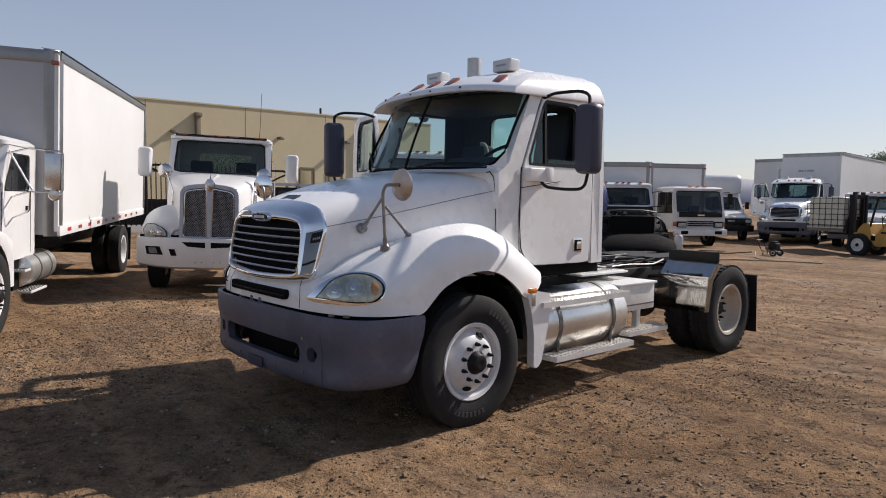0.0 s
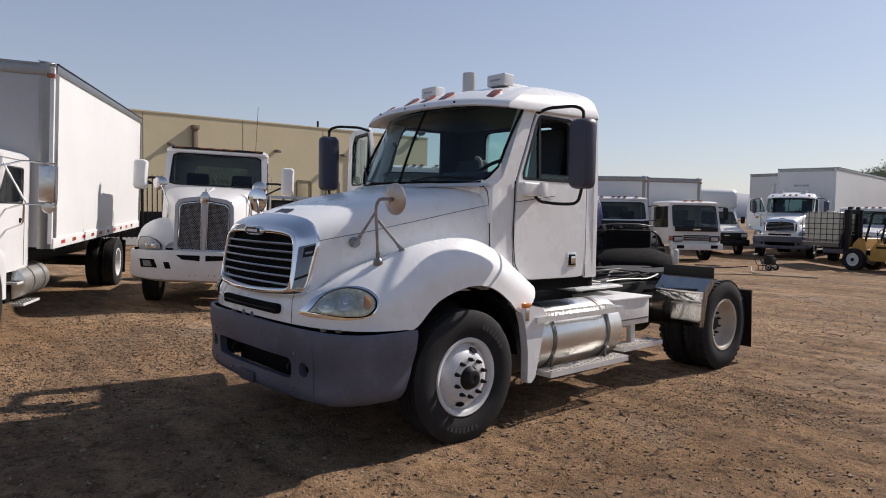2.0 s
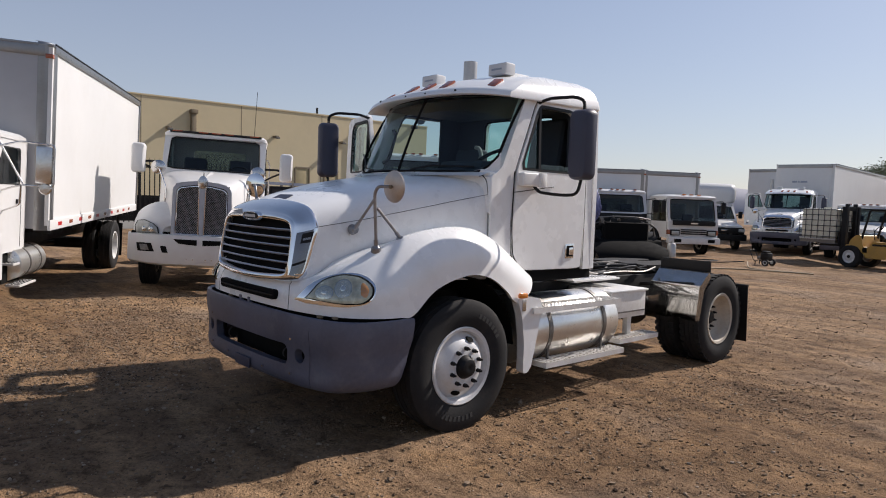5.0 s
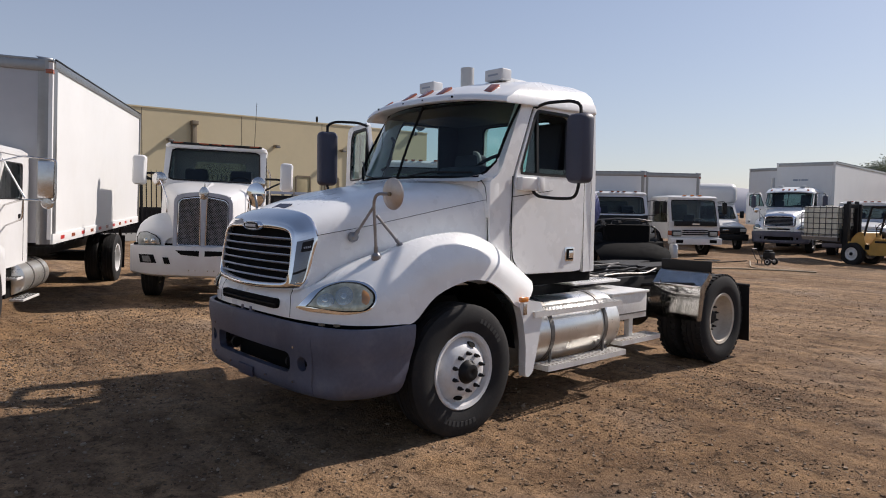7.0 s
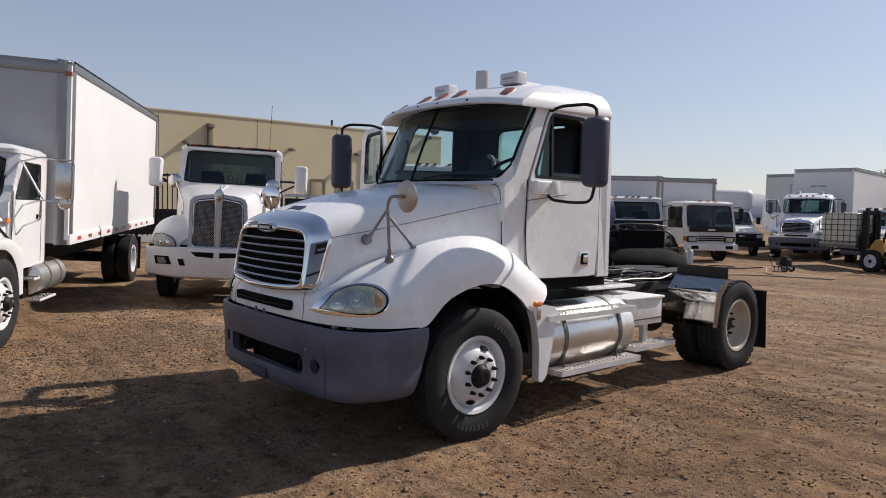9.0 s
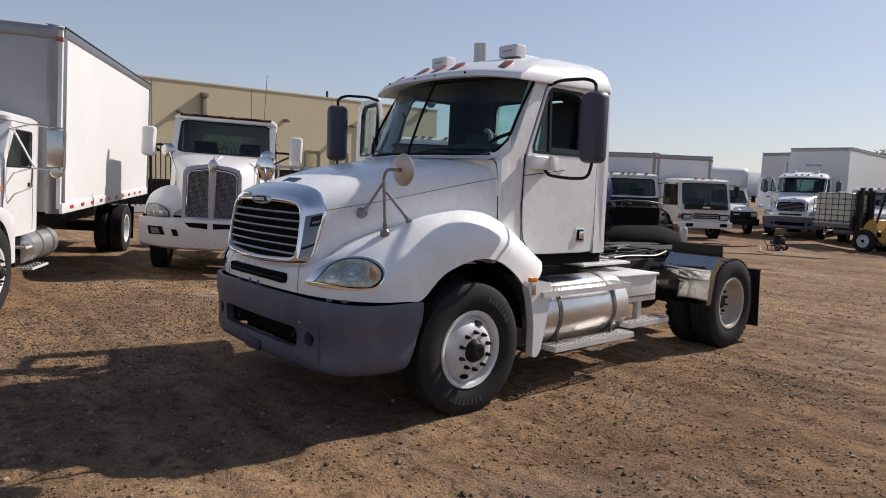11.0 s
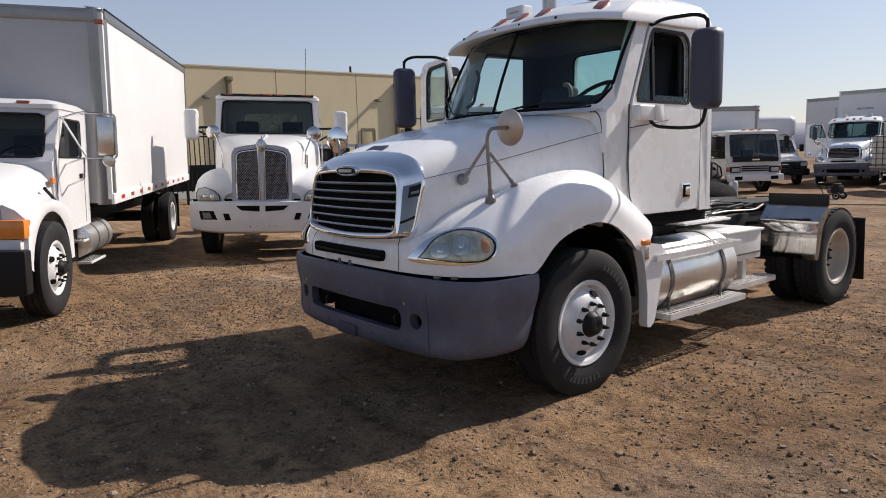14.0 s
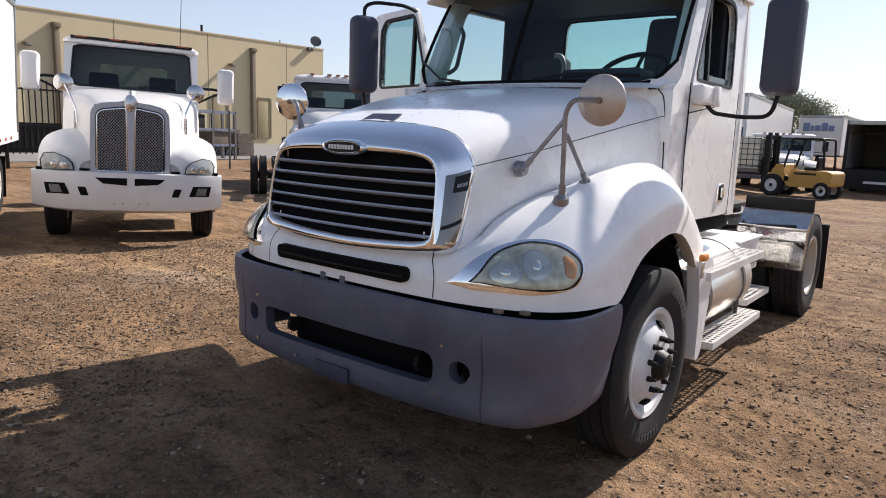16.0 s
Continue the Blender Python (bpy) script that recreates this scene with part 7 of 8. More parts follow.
        van_body(T, 1.22, y0, y1, z0, z1, front=M_BOXWHITE, marks=False)
    return T


def cabover(x, y, heading, scale):
    """A small white cab-over box truck."""
    T = thing("cabover_truck", stand(x, y, heading) @ Matrix.Scale(scale, 4), "white cab-over box truck with amber corner lamps", "truck")
    W = 0.98
    roof, fr = cab_shell(T, W, -1.08, 0.55, 0.62, 2.12, 0.22, M_WHITE2, 1.20, brow=0.92)
    for sx in (1, -1):
        # near-black disc on the flat side, standing in for the arch's shaded hollow
        part("wheel_arch", C((sx * (W - 0.03), 0, 0.42), (sx * (W + 0.006), 0, 0.42), 0.52, seg=28), M_GAP, T)
    bm = bmesh.new()
    loft(bm, [[(u, -1.10 - 0.05 * (1 - (u / W) ** 2) + o, w_) for u, w_ in round_outline(-W, W, 0.66, 1.26, 0.06)] for o in (0.06, 0.0)])
    part("front_panel", bm, M_WHITE2, T, "white cab front panel")
    part("panel_band", B(-W + 0.14, W - 0.14, -1.175, -1.14, 1.10, 1.26, bev=0.01), M_BLACK, T)
    for k in range(3):
        part("grille_slot", B(-0.50, 0.50, -1.165, -1.14, 0.77 + 0.075 * k, 0.81 + 0.075 * k), M_GAP, T)
    for sx in (1, -1):
        lamp = part("headlamp", B(*sorted((sx * 0.54, sx * 0.90)), -1.155, -1.08, 0.72, 0.94, bev=0.02), M_BLACK, T, "square headlamp")
        part("lens", B(*sorted((sx * 0.57, sx * 0.86)), -1.162, -1.15, 0.75, 0.89, bev=0.01), M_LENS, lamp)
        part("turn_lamp", B(*sorted((sx * 0.90, sx * 0.995)), -1.12, -1.0, 0.76, 0.93, bev=0.02), M_REDLENS, T, "amber corner lamp")
        part("bumper_pocket", B(*sorted((sx * 0.52, sx * 0.80)), -1.262, -1.25, 0.48, 0.60), M_GAP, T)
        wheel(T, sx * 0.955, 0.0, r=0.42, w=0.22, rim=0.24, side=sx, dish=0.03, far=True, seg=32)
        wheel(T, sx * 0.84, 3.6, r=0.39, w=0.22, rim=0.21, side=sx, dish=-0.1, far=True, seg=32)
        mir = part("mirror_head", B(*sorted((sx * 1.10, sx * 1.26)), -1.10, -1.0, 1.55, 1.98, bev=0.03), M_BLACK, T, "black door mirror")
        part("mirror_arm", tube(bmesh.new(), [(sx * 0.97, -0.85, 2.0), (sx * 1.18, -1.04, 2.02), (sx * 1.18, -1.04, 1.5), (sx * 0.97, -0.9, 1.5)], 0.014, 6, 0.05), M_BLACK, mir)
    for px in (-0.3, 0.0, 0.3):
        part("marker_lamp", B(px - 0.06, px + 0.06, -0.86, -0.78, 2.21, 2.25, bev=0.01), M_AMBER, roof)
    part("bumper", B(-1.02, 1.02, -1.26, -1.06, 0.42, 0.66, bev=0.04), M_WHITE2, T, "white steel bumper")
    part("emblem_bar", B(-0.14, 0.14, -1.182, -1.172, 1.15, 1.20), M_CHROME_DULL, T)
    rails(T, 6.0, 0.38)
    van_body(T, 1.20, 0.72, 5.8, 0.95, 3.12, front=M_BOXWHITE, marks=False)
    return T


def cutaway_van(x, y, heading, scale):
    """A white van-nosed truck with a rounded moving body."""
    T = thing("cutaway_van", stand(x, y, heading) @ Matrix.Scale(scale, 4), "white van-nosed truck with rounded cargo body", "truck")
    roof, fr = cab_shell(T, 0.96, 0.25, 1.6, 0.55, 2.02, 0.62, M_WHITE2, 1.32)
    bm = bmesh.new()
    rings = []
    for yy, zt, w in ((-0.85, 0.95, 0.90), (-0.84, 1.08, 0.92), (-0.6, 1.16, 0.95), (0.0, 1.27, 0.97), (0.3, 1.33, 0.97)):
        half = [(0, zt), (w * 0.7, zt - 0.02), (w * 0.93, zt - 0.09), (w, zt - 0.2), (w, 0.55)]
        rings.append([(-a, yy, b) for a, b in half[:0:-1]] + [(a, yy, b) for a, b in half])
    loft(bm, rings, closed=False)
    part("bonnet", bm, M_WHITE2, T, "white van bonnet", angle=50)
    g = part("grille", B(-0.88, 0.88, -0.93, -0.82, 0.72, 1.0, bev=0.03), M_BLACK, T, "black grille panel")
    part("emblem_bar", B(-0.14, 0.14, -0.945, -0.93, 0.85, 0.90, bev=0.01), M_CHROME_DULL, g)
    part("bumper", B(-0.98, 0.98, -1.0, -0.78, 0.42, 0.70, bev=0.05), M_BLACK, T, "black bumper")
    for sx in (1, -1):
        part("headlamp", B(*sorted((sx * 0.62, sx * 0.90)), -0.945, -0.88, 0.80, 0.95, bev=0.02), M_LENS, T, "headlamp")
        wheel(T, sx * 0.84, 0.0, r=0.37, w=0.22, rim=0.2, side=sx, dish=0.02, far=True, seg=32)
        wheel(T, sx * 0.84, 3.8, r=0.37, w=0.22, rim=0.2, side=sx, dish=-0.08, far=True, seg=32)
        part("mirror_head", B(*sorted((sx * 1.12, sx * 1.30)), 0.52, 0.60, 1.40, 1.72, bev=0.03), M_BLACK, T)
        part("mirror_arm", tube(bmesh.new(), [(sx * 0.95, 0.7, 1.5), (sx * 1.15, 0.56, 1.55)], 0.02, 6), M_BLACK, T)
    bm = bmesh.new()
    rings = []
    for yy, k, zt in ((0.75, 0.55, 2.62), (0.80, 0.8, 2.80), (0.95, 0.95, 2.95), (1.25, 1.0, 3.0), (6.0, 1.0, 3.0)):
        z0 = 2.08 if yy < 1.5 else 2.08
        rings.append([(u, yy, w_) for u, w_ in round_outline(-1.15 * k, 1.15 * k, z0, zt, 0.22, 5)])
    loft(bm, rings)
    part("attic", bm, M_BOXWHITE, T, "white rounded front of the cargo body", angle=50)
    part("box_body", B(-1.15, 1.15, 1.62, 6.0, 0.70, 2.12, bev=0.03), M_BOXWHITE, T)
    rails(T, 5.6, 0.38)
    return T


def trailer(x, y, heading, w, length, z0, z1, label, lettering=False, marks=False):
    T = thing("van_trailer", stand(x, y, heading), label, "trailer")
    van_body(T, w, 0.0, length, z0, z1, front=M_BOXWHITE, post=False, marks=marks)
    for sx in (1, -1):
        for yy in (length - 1.6, length - 2.8):
            wheel(T, sx * 1.0, yy, side=sx, dish=-0.1, far=True, seg=28)
        part("landing_leg", B(*sorted((sx * 0.7, sx * 0.82)), 2.0, 2.12, 0.0, z0, bev=0.01), M_FRAME, T)
        part("leg_foot", B(*sorted((sx * 0.64, sx * 0.88)), 1.92, 2.2, 0.0, 0.05), M_FRAME, T)
    if length > 14:
        for a, w2 in ((-0.52, 0.22), (-0.26, 0.07), (-0.15, 0.30)):
            part("print_bar", B(a, a + w2, -0.010, -0.003, z1 - 0.86, z1 - 0.77), M_TEXTGREY, T)
    if lettering:
        # a large blue company mark, as bars
        for a, w2, h in ((-1.0, 0.40, 0.52), (-0.56, 0.20, 0.34), (-0.32, 0.34, 0.36), (0.06, 0.36, 0.52), (0.46, 0.34, 0.36)):
            part("mark_bar", B(a, a + w2, -0.012, -0.003, z1 - 0.98, z1 - 0.98 + h, bev=0.01), M_BLUEMARK, T)
    return T


def open_trailer(x, y, heading):
    """An empty dark van body whose open end faces the yard."""
    T = thing("open_trailer", stand(x, y, heading), "empty van trailer with open dark doorway", "trailer")
    w, L, z0, z1 = 1.28, 8.0, 1.0, 2.98
    part("floor", B(-w, w, 0, L, z0 - 0.12, z0), M_FRAME, T)
    part("roof", B(-w, w, 0, L, z1, z1 + 0.04), M_BOXPOST, T)
    for sx in (1, -1):
        part("side_wall", B(*sorted((sx * (w - 0.04), sx * w)), 0.0, L, z0, z1), M_BOXGREY, T)
        part("door_post", B(*sorted((sx * (w - 0.10), sx * (w + 0.02))), -0.03, 0.08, z0 - 0.15, z1 + 0.05, bev=0.01), M_FRAME, T)
        wheel(T, sx * 0.95, 1.6, side=sx, dish=-0.1, far=True, seg=28)
        wheel(T, sx * 0.95, 2.9, side=sx, dish=-0.1, far=True, seg=28)
        part("landing_leg", B(*sorted((sx * 0.7, sx * 0.82)), 6.5, 6.62, 0.0, z0 - 0.1), M_FRAME, T)
    part("header", B(-w, w, -0.03, 0.08, z1 - 0.12, z1 + 0.05, bev=0.01), M_BOXPOST, T)
    part("load_bar", B(-w + 0.05, w - 0.05, 1.2, 1.26, 2.5, 2.56), M_FRAME, T)
    part("end_wall", B(-w, w, L - 0.04, L, z0, z1), M_TANWALL, T)
    part("apron", B(-w, w, -0.04, 0.02, 0.16, z0, bev=0.01), M_FRAME, T, "dark rear apron")
    part("plate", B(-0.45, 0.55, -0.05, -0.04, 0.42, 0.52), M_BOXPOST_WHITE, T)
    return T


def forklift(x, y, heading):
    T = thing("forklift", stand(x, y, heading) @ Matrix.Diagonal((1.12, 1.0, 1.07, 1)), "worn yellow forklift with black mast", "forklift")
    # front axle at y = 0, body behind
    bm = bmesh.new()
    extrude_outline(bm, rounded([(-0.15, 0.55), (-0.10, 0.92), (0.10, 1.15), (0.30, 1.15), (0.42, 0.72), (0.62, 0.72), (0.72, 0.94), (1.9, 0.96), (2.05, 0.92), (2.10, 0.85), (2.08, 0.46), (1.98, 0.42), (1.75, 0.36), (0.5, 0.36), (0.45, 0.55)], 0.06), -0.55, 0.55)
    bmesh.ops.bevel(bm, geom=bm.edges[:], offset=0.025, segments=2, affect="EDGES")
    part("body", bm, M_YELLOW, T, "yellow body and counterweight")
    part("seat", B(-0.26, 0.26, 0.95, 1.40, 0.94, 1.08, bev=0.05), M_BLACK, T)
    part("seat_back", B(-0.26, 0.26, 1.36, 1.48, 1.02, 1.42, bev=0.05), M_BLACK, T)
    part("print_bar", B(0.552, 0.558, 0.75, 1.55, 0.80, 0.87), M_BLACK, T)
    part("print_bar", B(-0.558, -0.552, 0.75, 1.55, 0.80, 0.87), M_BLACK, T)
    part("hatch", B(0.551, 0.557, 0.40, 0.56, 0.55, 0.72), M_GAP, T)
    for sx in (1, -1):
        wheel(T, sx * 0.58, 0.0, r=0.40, w=0.28, rim=0.22, side=sx, dish=0.0, far=True, seg=32)
        wheel(T, sx * 0.48, 1.78, r=0.30, w=0.22, rim=0.16, side=sx, dish=0.0, far=True, seg=32)
        part("mast_rail", B(*sorted((sx * 0.30, sx * 0.42)), -0.55, -0.35, 0.12, 2.15, bev=0.01), M_FRAME, T, "black mast rail")
        part("inner_mast", B(*sorted((sx * 0.20, sx * 0.28)), -0.53, -0.39, 0.15, 2.25, bev=0.01), M_BLACK, T)
        part("tilt_ram", C((sx * 0.40, -0.30, 0.75), (sx * 0.45, 0.40, 0.80), 0.05), M_YELLOW, T)
        part("guard_post", tube(bmesh.new(), [(sx * 0.48, 0.30, 1.0), (sx * 0.48, 0.55, 2.05), (sx * 0.46, 1.65, 2.05), (sx * 0.46, 1.75, 1.0)], 0.04, 8, 0.1), M_BLACK, T)
        part("fork", B(*sorted((sx * 0.22, sx * 0.34)), -1.75, -0.58, 0.70, 0.745, bev=0.006), M_FRAME, T, "steel fork arm")
        part("fork_shank", B(*sorted((sx * 0.22, sx * 0.34)), -0.64, -0.58, 0.70, 1.35, bev=0.006), M_FRAME, T)
    for yy in (0.65, 0.9, 1.15, 1.4, 1.62):
        part("guard_bar", C((-0.47, yy, 2.06), (0.47, yy, 2.06), 0.022, seg=8), M_BLACK, T)
    part("carriage", B(-0.50, 0.50, -0.58, -0.54, 0.75, 1.25, bev=0.01), M_FRAME, T)
    part("mast_cross", B(-0.42, 0.42, -0.50, -0.40, 2.0, 2.15, bev=0.01), M_FRAME, T)
    part("lever", tube(bmesh.new(), [(0.1, 0.55, 1.0), (0.12, 0.50, 1.40)], 0.015, 6), M_BLACK, T)
    part("steering_wheel", tube(bmesh.new(), [pose(0, 0.62, 1.38, 50, 0, 0) @ Vector((0.17 * math.cos(t), 0.17 * math.sin(t), 0)) for t in np.linspace(0, 2 * math.pi, 21)], 0.014, 6), M_BLACK, T)
    return T


def liquid_tote(m):
    """A caged square tank on its pallet, carried on the forks."""
    T = thing("liquid_tote", m, "white caged liquid tank on the forklift's forks", "tank")
    part("bottle", B(-0.48, 0.48, -0.56, 0.56, 0.16, 1.08, bev=0.07, seg=3), M_TOTE, T, "milky plastic tank")
    part("screw_lid", C((0, 0, 1.07), (0, 0, 1.13), 0.11, seg=20), M_TOTE, T)
    part("pallet", B(-0.5, 0.5, -0.6, 0.6, 0.10, 0.15, bev=0.01), M_GALV, T)
    for xx in (-0.44, 0.0, 0.44):
        part("pallet_foot", B(xx - 0.05, xx + 0.05, -0.58, 0.58, 0.0, 0.10), M_GALV_DARK, T)
    for k in range(6):
        z = 0.20 + 0.17 * k
        part("cage_bar", tube(bmesh.new(), [(-0.5, -0.6, z), (0.5, -0.6, z), (0.5, 0.6, z), (-0.5, 0.6, z), (-0.5, -0.6, z)], 0.012, 6), M_CAGE, T)
    for k in range(6):
        xx = -0.5 + 0.2 * k
        for yy in (-0.605, 0.605):
            part("cage_bar", C((xx, yy, 0.12), (xx, yy, 1.10), 0.012, seg=6), M_CAGE, T)
    for k in range(1, 6):
        yy = -0.6 + 0.2 * k
        for xx in (-0.505, 0.505):
            part("cage_bar", C((xx, yy, 0.12), (xx, yy, 1.10), 0.012, seg=6), M_CAGE, T)
    return T


def washer_cart(x, y, heading):
    T = thing("pressure_washer", stand(x, y, heading) @ Matrix.Scale(0.72, 4), "small black pressure washer cart on two wheels", "machine")
    part("engine", B(-0.22, 0.22, -0.2, 0.2, 0.28, 0.62, bev=0.04), M_BLACK, T)
    part("tank", B(-0.18, 0.18, -0.15, 0.12, 0.62, 0.72, bev=0.04), M_FRAME, T)
    part("pump", C((0.0, -0.42, 0.36), (0.0, -0.2, 0.36), 0.09), M_GALV_DARK, T)
    part("frame", tube(bmesh.new(), [(-0.25, 0.2, 0.22), (-0.25, -0.5, 0.22), (-0.25, -0.75, 0.75), (0.25, -0.75, 0.75), (0.25, -0.5, 0.22), (0.25, 0.2, 0.22), (-0.25, 0.2, 0.22)], 0.018, 8, 0.06), M_BLACK, T)
    for sx in (1, -1):
        wheel(T, sx * 0.33, 0.12, r=0.17, w=0.09, rim=0.09, side=sx, dish=0.0, far=True, seg=24, z=0.165)
        part("foot", C((sx * 0.2, -0.45, 0.0), (sx * 0.2, -0.45, 0.22), 0.02, seg=8), M_BLACK, T)
    return T


def bare_chassis(x, y, heading):
    T = thing("truck_chassis", stand(x, y, heading) @ Matrix.Diagonal((0.75, 1, 1, 1)), "black truck chassis tail with dual wheels", "chassis")
    rails(T, 2.2)
    for sx in (1, -1):
        for xx in (0.74, 1.05):
            wheel(T, sx * xx, 1.2, side=sx, dish=-0.12, far=True, seg=36, w=0.26, block=True)
        part("tail_lamp", B(*sorted((sx * 0.2, sx * 0.35)), -0.66, -0.6, 0.72, 0.85), M_RED, T)
    part("air_tank", C((-0.32, 0.2, 0.75), (0.32, 0.2, 0.75), 0.14), M_GALV, T)
    part("axle", C((-1.0, 1.2, 0.5), (1.0, 1.2, 0.5), 0.1), M_FRAME, T)
    return T


M_MESH = mat("grille_wire", (0.46, 0.46, 0.49), 0.4, metal=0.6)
M_MESHDARK = mat("dark_behind_mesh", (0.03, 0.03, 0.034), 0.7)
M_LENS_DIM = mat("dim_fog_lens", (0.16, 0.16, 0.16), 0.2, vary=0.3, scale=20, coat=0.5)
M_BLUEMARK = mat("faded_blue_print", (0.14, 0.20, 0.34), 0.5, vary=0.15)
M_TANWALL = mat("plywood_lining", (0.30, 0.26, 0.19), 0.8, vary=0.2, scale=2)
M_CAGE = mat("dark_tote_cage", (0.07, 0.07, 0.075), 0.5, metal=0.5)
box_truck()
long_nose()
small_conventional(-13.55, 11.45, -36, "white short-nosed truck parked behind the tractors", box=None, scale=(1.38, 1.38, 1.38))
bare_chassis(-11.43, 7.58, -36)
small_conventional(-7.66, 15.32, -45, "white box truck with its bonnet removed", hood=False, box=(1.95, 7.2, 1.0, 3.28), scale=(0.95, 0.95, 0.95))
cabover(-9.60, 22.42, -33, 1.08)
cutaway_van(-10.45, 27.5, -45, 1.04)
far = copy_thing(TRACTOR, stand(-7.71, 28.17, -80))
tagged(far, "white road tractor with a van body behind it", "truck")
trailer(-8.0, 30.95, -85.6, 1.30, 15.0, 1.05, 4.10, "long white van body with grey print")
trailer(-11.9, 36.3, -95, 1.25, 9.0, 1.05, 4.15, "white van trailer parked behind another")
small_conventional(-4.65, 29.0, -80, "white short-nosed truck beyond the forklift", scale=(1.28, 1.1, 0.96))
trailer(-6.2, 46.0, -90, 1.28, 9.0, 1.05, 3.55, "white van trailer with large blue mark", lettering=True)
open_trailer(-1.1, 30.0, -88)
FORK = (-3.85, 25.8, 168)
forklift(*FORK)
liquid_tote(stand(*FORK) @ pose(0, -1.38, 0.86, 0, 0, 0) @ Matrix.Scale(1.24, 4))
washer_cart(-5.3, 20.85, 175)
steel_can = thing("steel_canister", stand(-8.44, 19.93, 0), "small silver steel canister on dirt", "canister")
part("can_body", lathe(bmesh.new(), [(0.0, 0.001), (0.0, 0.16), (0.46, 0.16), (0.52, 0.12), (0.54, 0.05), (0.60, 0.05), (0.60, 0.001)], "z", 24), M_GALV, steel_can)

# ---- building, fence, paving, hoses, trees, hills ----
def warehouse():
    T = thing("warehouse", pose(-44.9, 36.8, 0, 0, 0, 2), "long tan tilt-up concrete warehouse", "building", kind="structure")
    def roofline(y):
        return 8.77 + 0.017 * max(y, -60)
    bm = bmesh.new()
    loft(bm, [[(-24, y, -0.5), (0, y, -0.5), (0, y, roofline(y)), (-24, y, roofline(y))] for y in (-110, -60, -30, 0, 1.6)])
    part("wall", bm, M_STUCCO, T, angle=30)
    bm = bmesh.new()
    loft(bm, [[(-24.1, y, roofline(y)), (0.05, y, roofline(y)), (0.05, y, roofline(y) + 0.1), (-24.1, y, roofline(y) + 0.1)] for y in (-110, -60, -30, 0, 1.65)])
    part("parapet", bm, M_STUCCO, T, angle=30)
    for y in (-2.6, -10.2, -17.4, -24.8, -32.2, -39.6, -47, -54.4):
        part("panel_joint", B(-0.02, 0.006, y - 0.025, y + 0.025, 0.5, roofline(y) - 0.02), M_TANDARK, T)
    for y in (-6.2, -21.2, -36.2, -51.2):
        sp = part("downspout", B(0.02, 0.34, y - 0.17, y + 0.17, 0.8, roofline(y) - 0.85, bev=0.03), M_TANDARK, T, "brown steel downspout")
        part("spout_head", B(0.0, 0.46, y - 0.24, y + 0.24, roofline(y) - 0.95, roofline(y) - 0.65, bev=0.03), M_TANDARK, sp)
    for y in (-8.3, -23.0, -14.6, -29.5, -44.0):
        lp = part("wall_lamp", B(0.0, 0.55, y - 0.14, y + 0.14, roofline(y) - 2.18, roofline(y) - 2.02, bev=0.03), M_TANDARK, T, "brown wall lamp")
        part("lamp_head", B(0.35, 0.62, y - 0.18, y + 0.18, roofline(y) - 2.26, roofline(y) - 2.12, bev=0.03), M_GALV_DARK, lp)
    for y in (-5.0, -9.2, -12.0, -16.0, -27.0, -33.0):
        d = part("loading_door", B(-0.05, 0.05, y - 0.6, y + 0.6, 1.0, 4.1, bev=0.01), M_DOORTAN, T, "tan loading door")
        part("door_frame", holed([(y - 0.72, 0.9), (y + 0.72, 0.9), (y + 0.72, 4.22), (y - 0.72, 4.22)], [(y - 0.6, 1.0), (y + 0.6, 1.0), (y + 0.6, 4.1), (y - 0.6, 4.1)], 0.0, 0.09), M_TANDARK, d)
    part("vent_pipe", C((-0.3, -10.5, 8.3), (-0.3, -10.5, 9.2), 0.09, seg=10), M_BLACK, T)
    part("vent_pipe", C((-0.6, -2.8, 8.6), (-0.6, -2.8, 9.1), 0.05, seg=8), M_GALV_DARK, T)
    for y in (-0.3, 0.05):
        part("roof_lamp", B(-0.1, 0.35, y - 0.1, y + 0.1, 8.5, 8.8, bev=0.03), M_GALV_DARK, T)
    dish = bmesh.new()
    lathe(dish, [(0.0, 0.001), (0.03, 0.2), (0.10, 0.42), (0.16, 0.5), (0.14, 0.5), (0.06, 0.40), (-0.02, 0.001)], "x", 24)
    dish.transform(pose(0.0, 0.65, 9.35, 0, -25, -30))
    part("satellite_dish", dish, M_GALV_DARK, T, "grey satellite dish")
    part("dish_post", C((-0.1, 0.65, 8.7), (-0.1, 0.65, 9.3), 0.04, seg=8), M_GALV_DARK, T)
    return T


def yard_paving():
    bm = bmesh.new()
    xs = np.linspace(-44.5, -27.5, 14)
    ys = np.linspace(-40, 60, 60)
    loft(bm, [[(x + 0.14 * (y - 36) * (x < -40), y, rise(x, y) + 0.03) for x in xs] for y in ys], closed=False)
    me = bpy.data.meshes.new("pavement")
    bm.to_mesh(me)
    bm.free()
    me.materials.append(M_ASPHALT)
    tagged(new("pavement", me), "pale worn asphalt yard in front of the warehouse", "pavement", kind="structure")


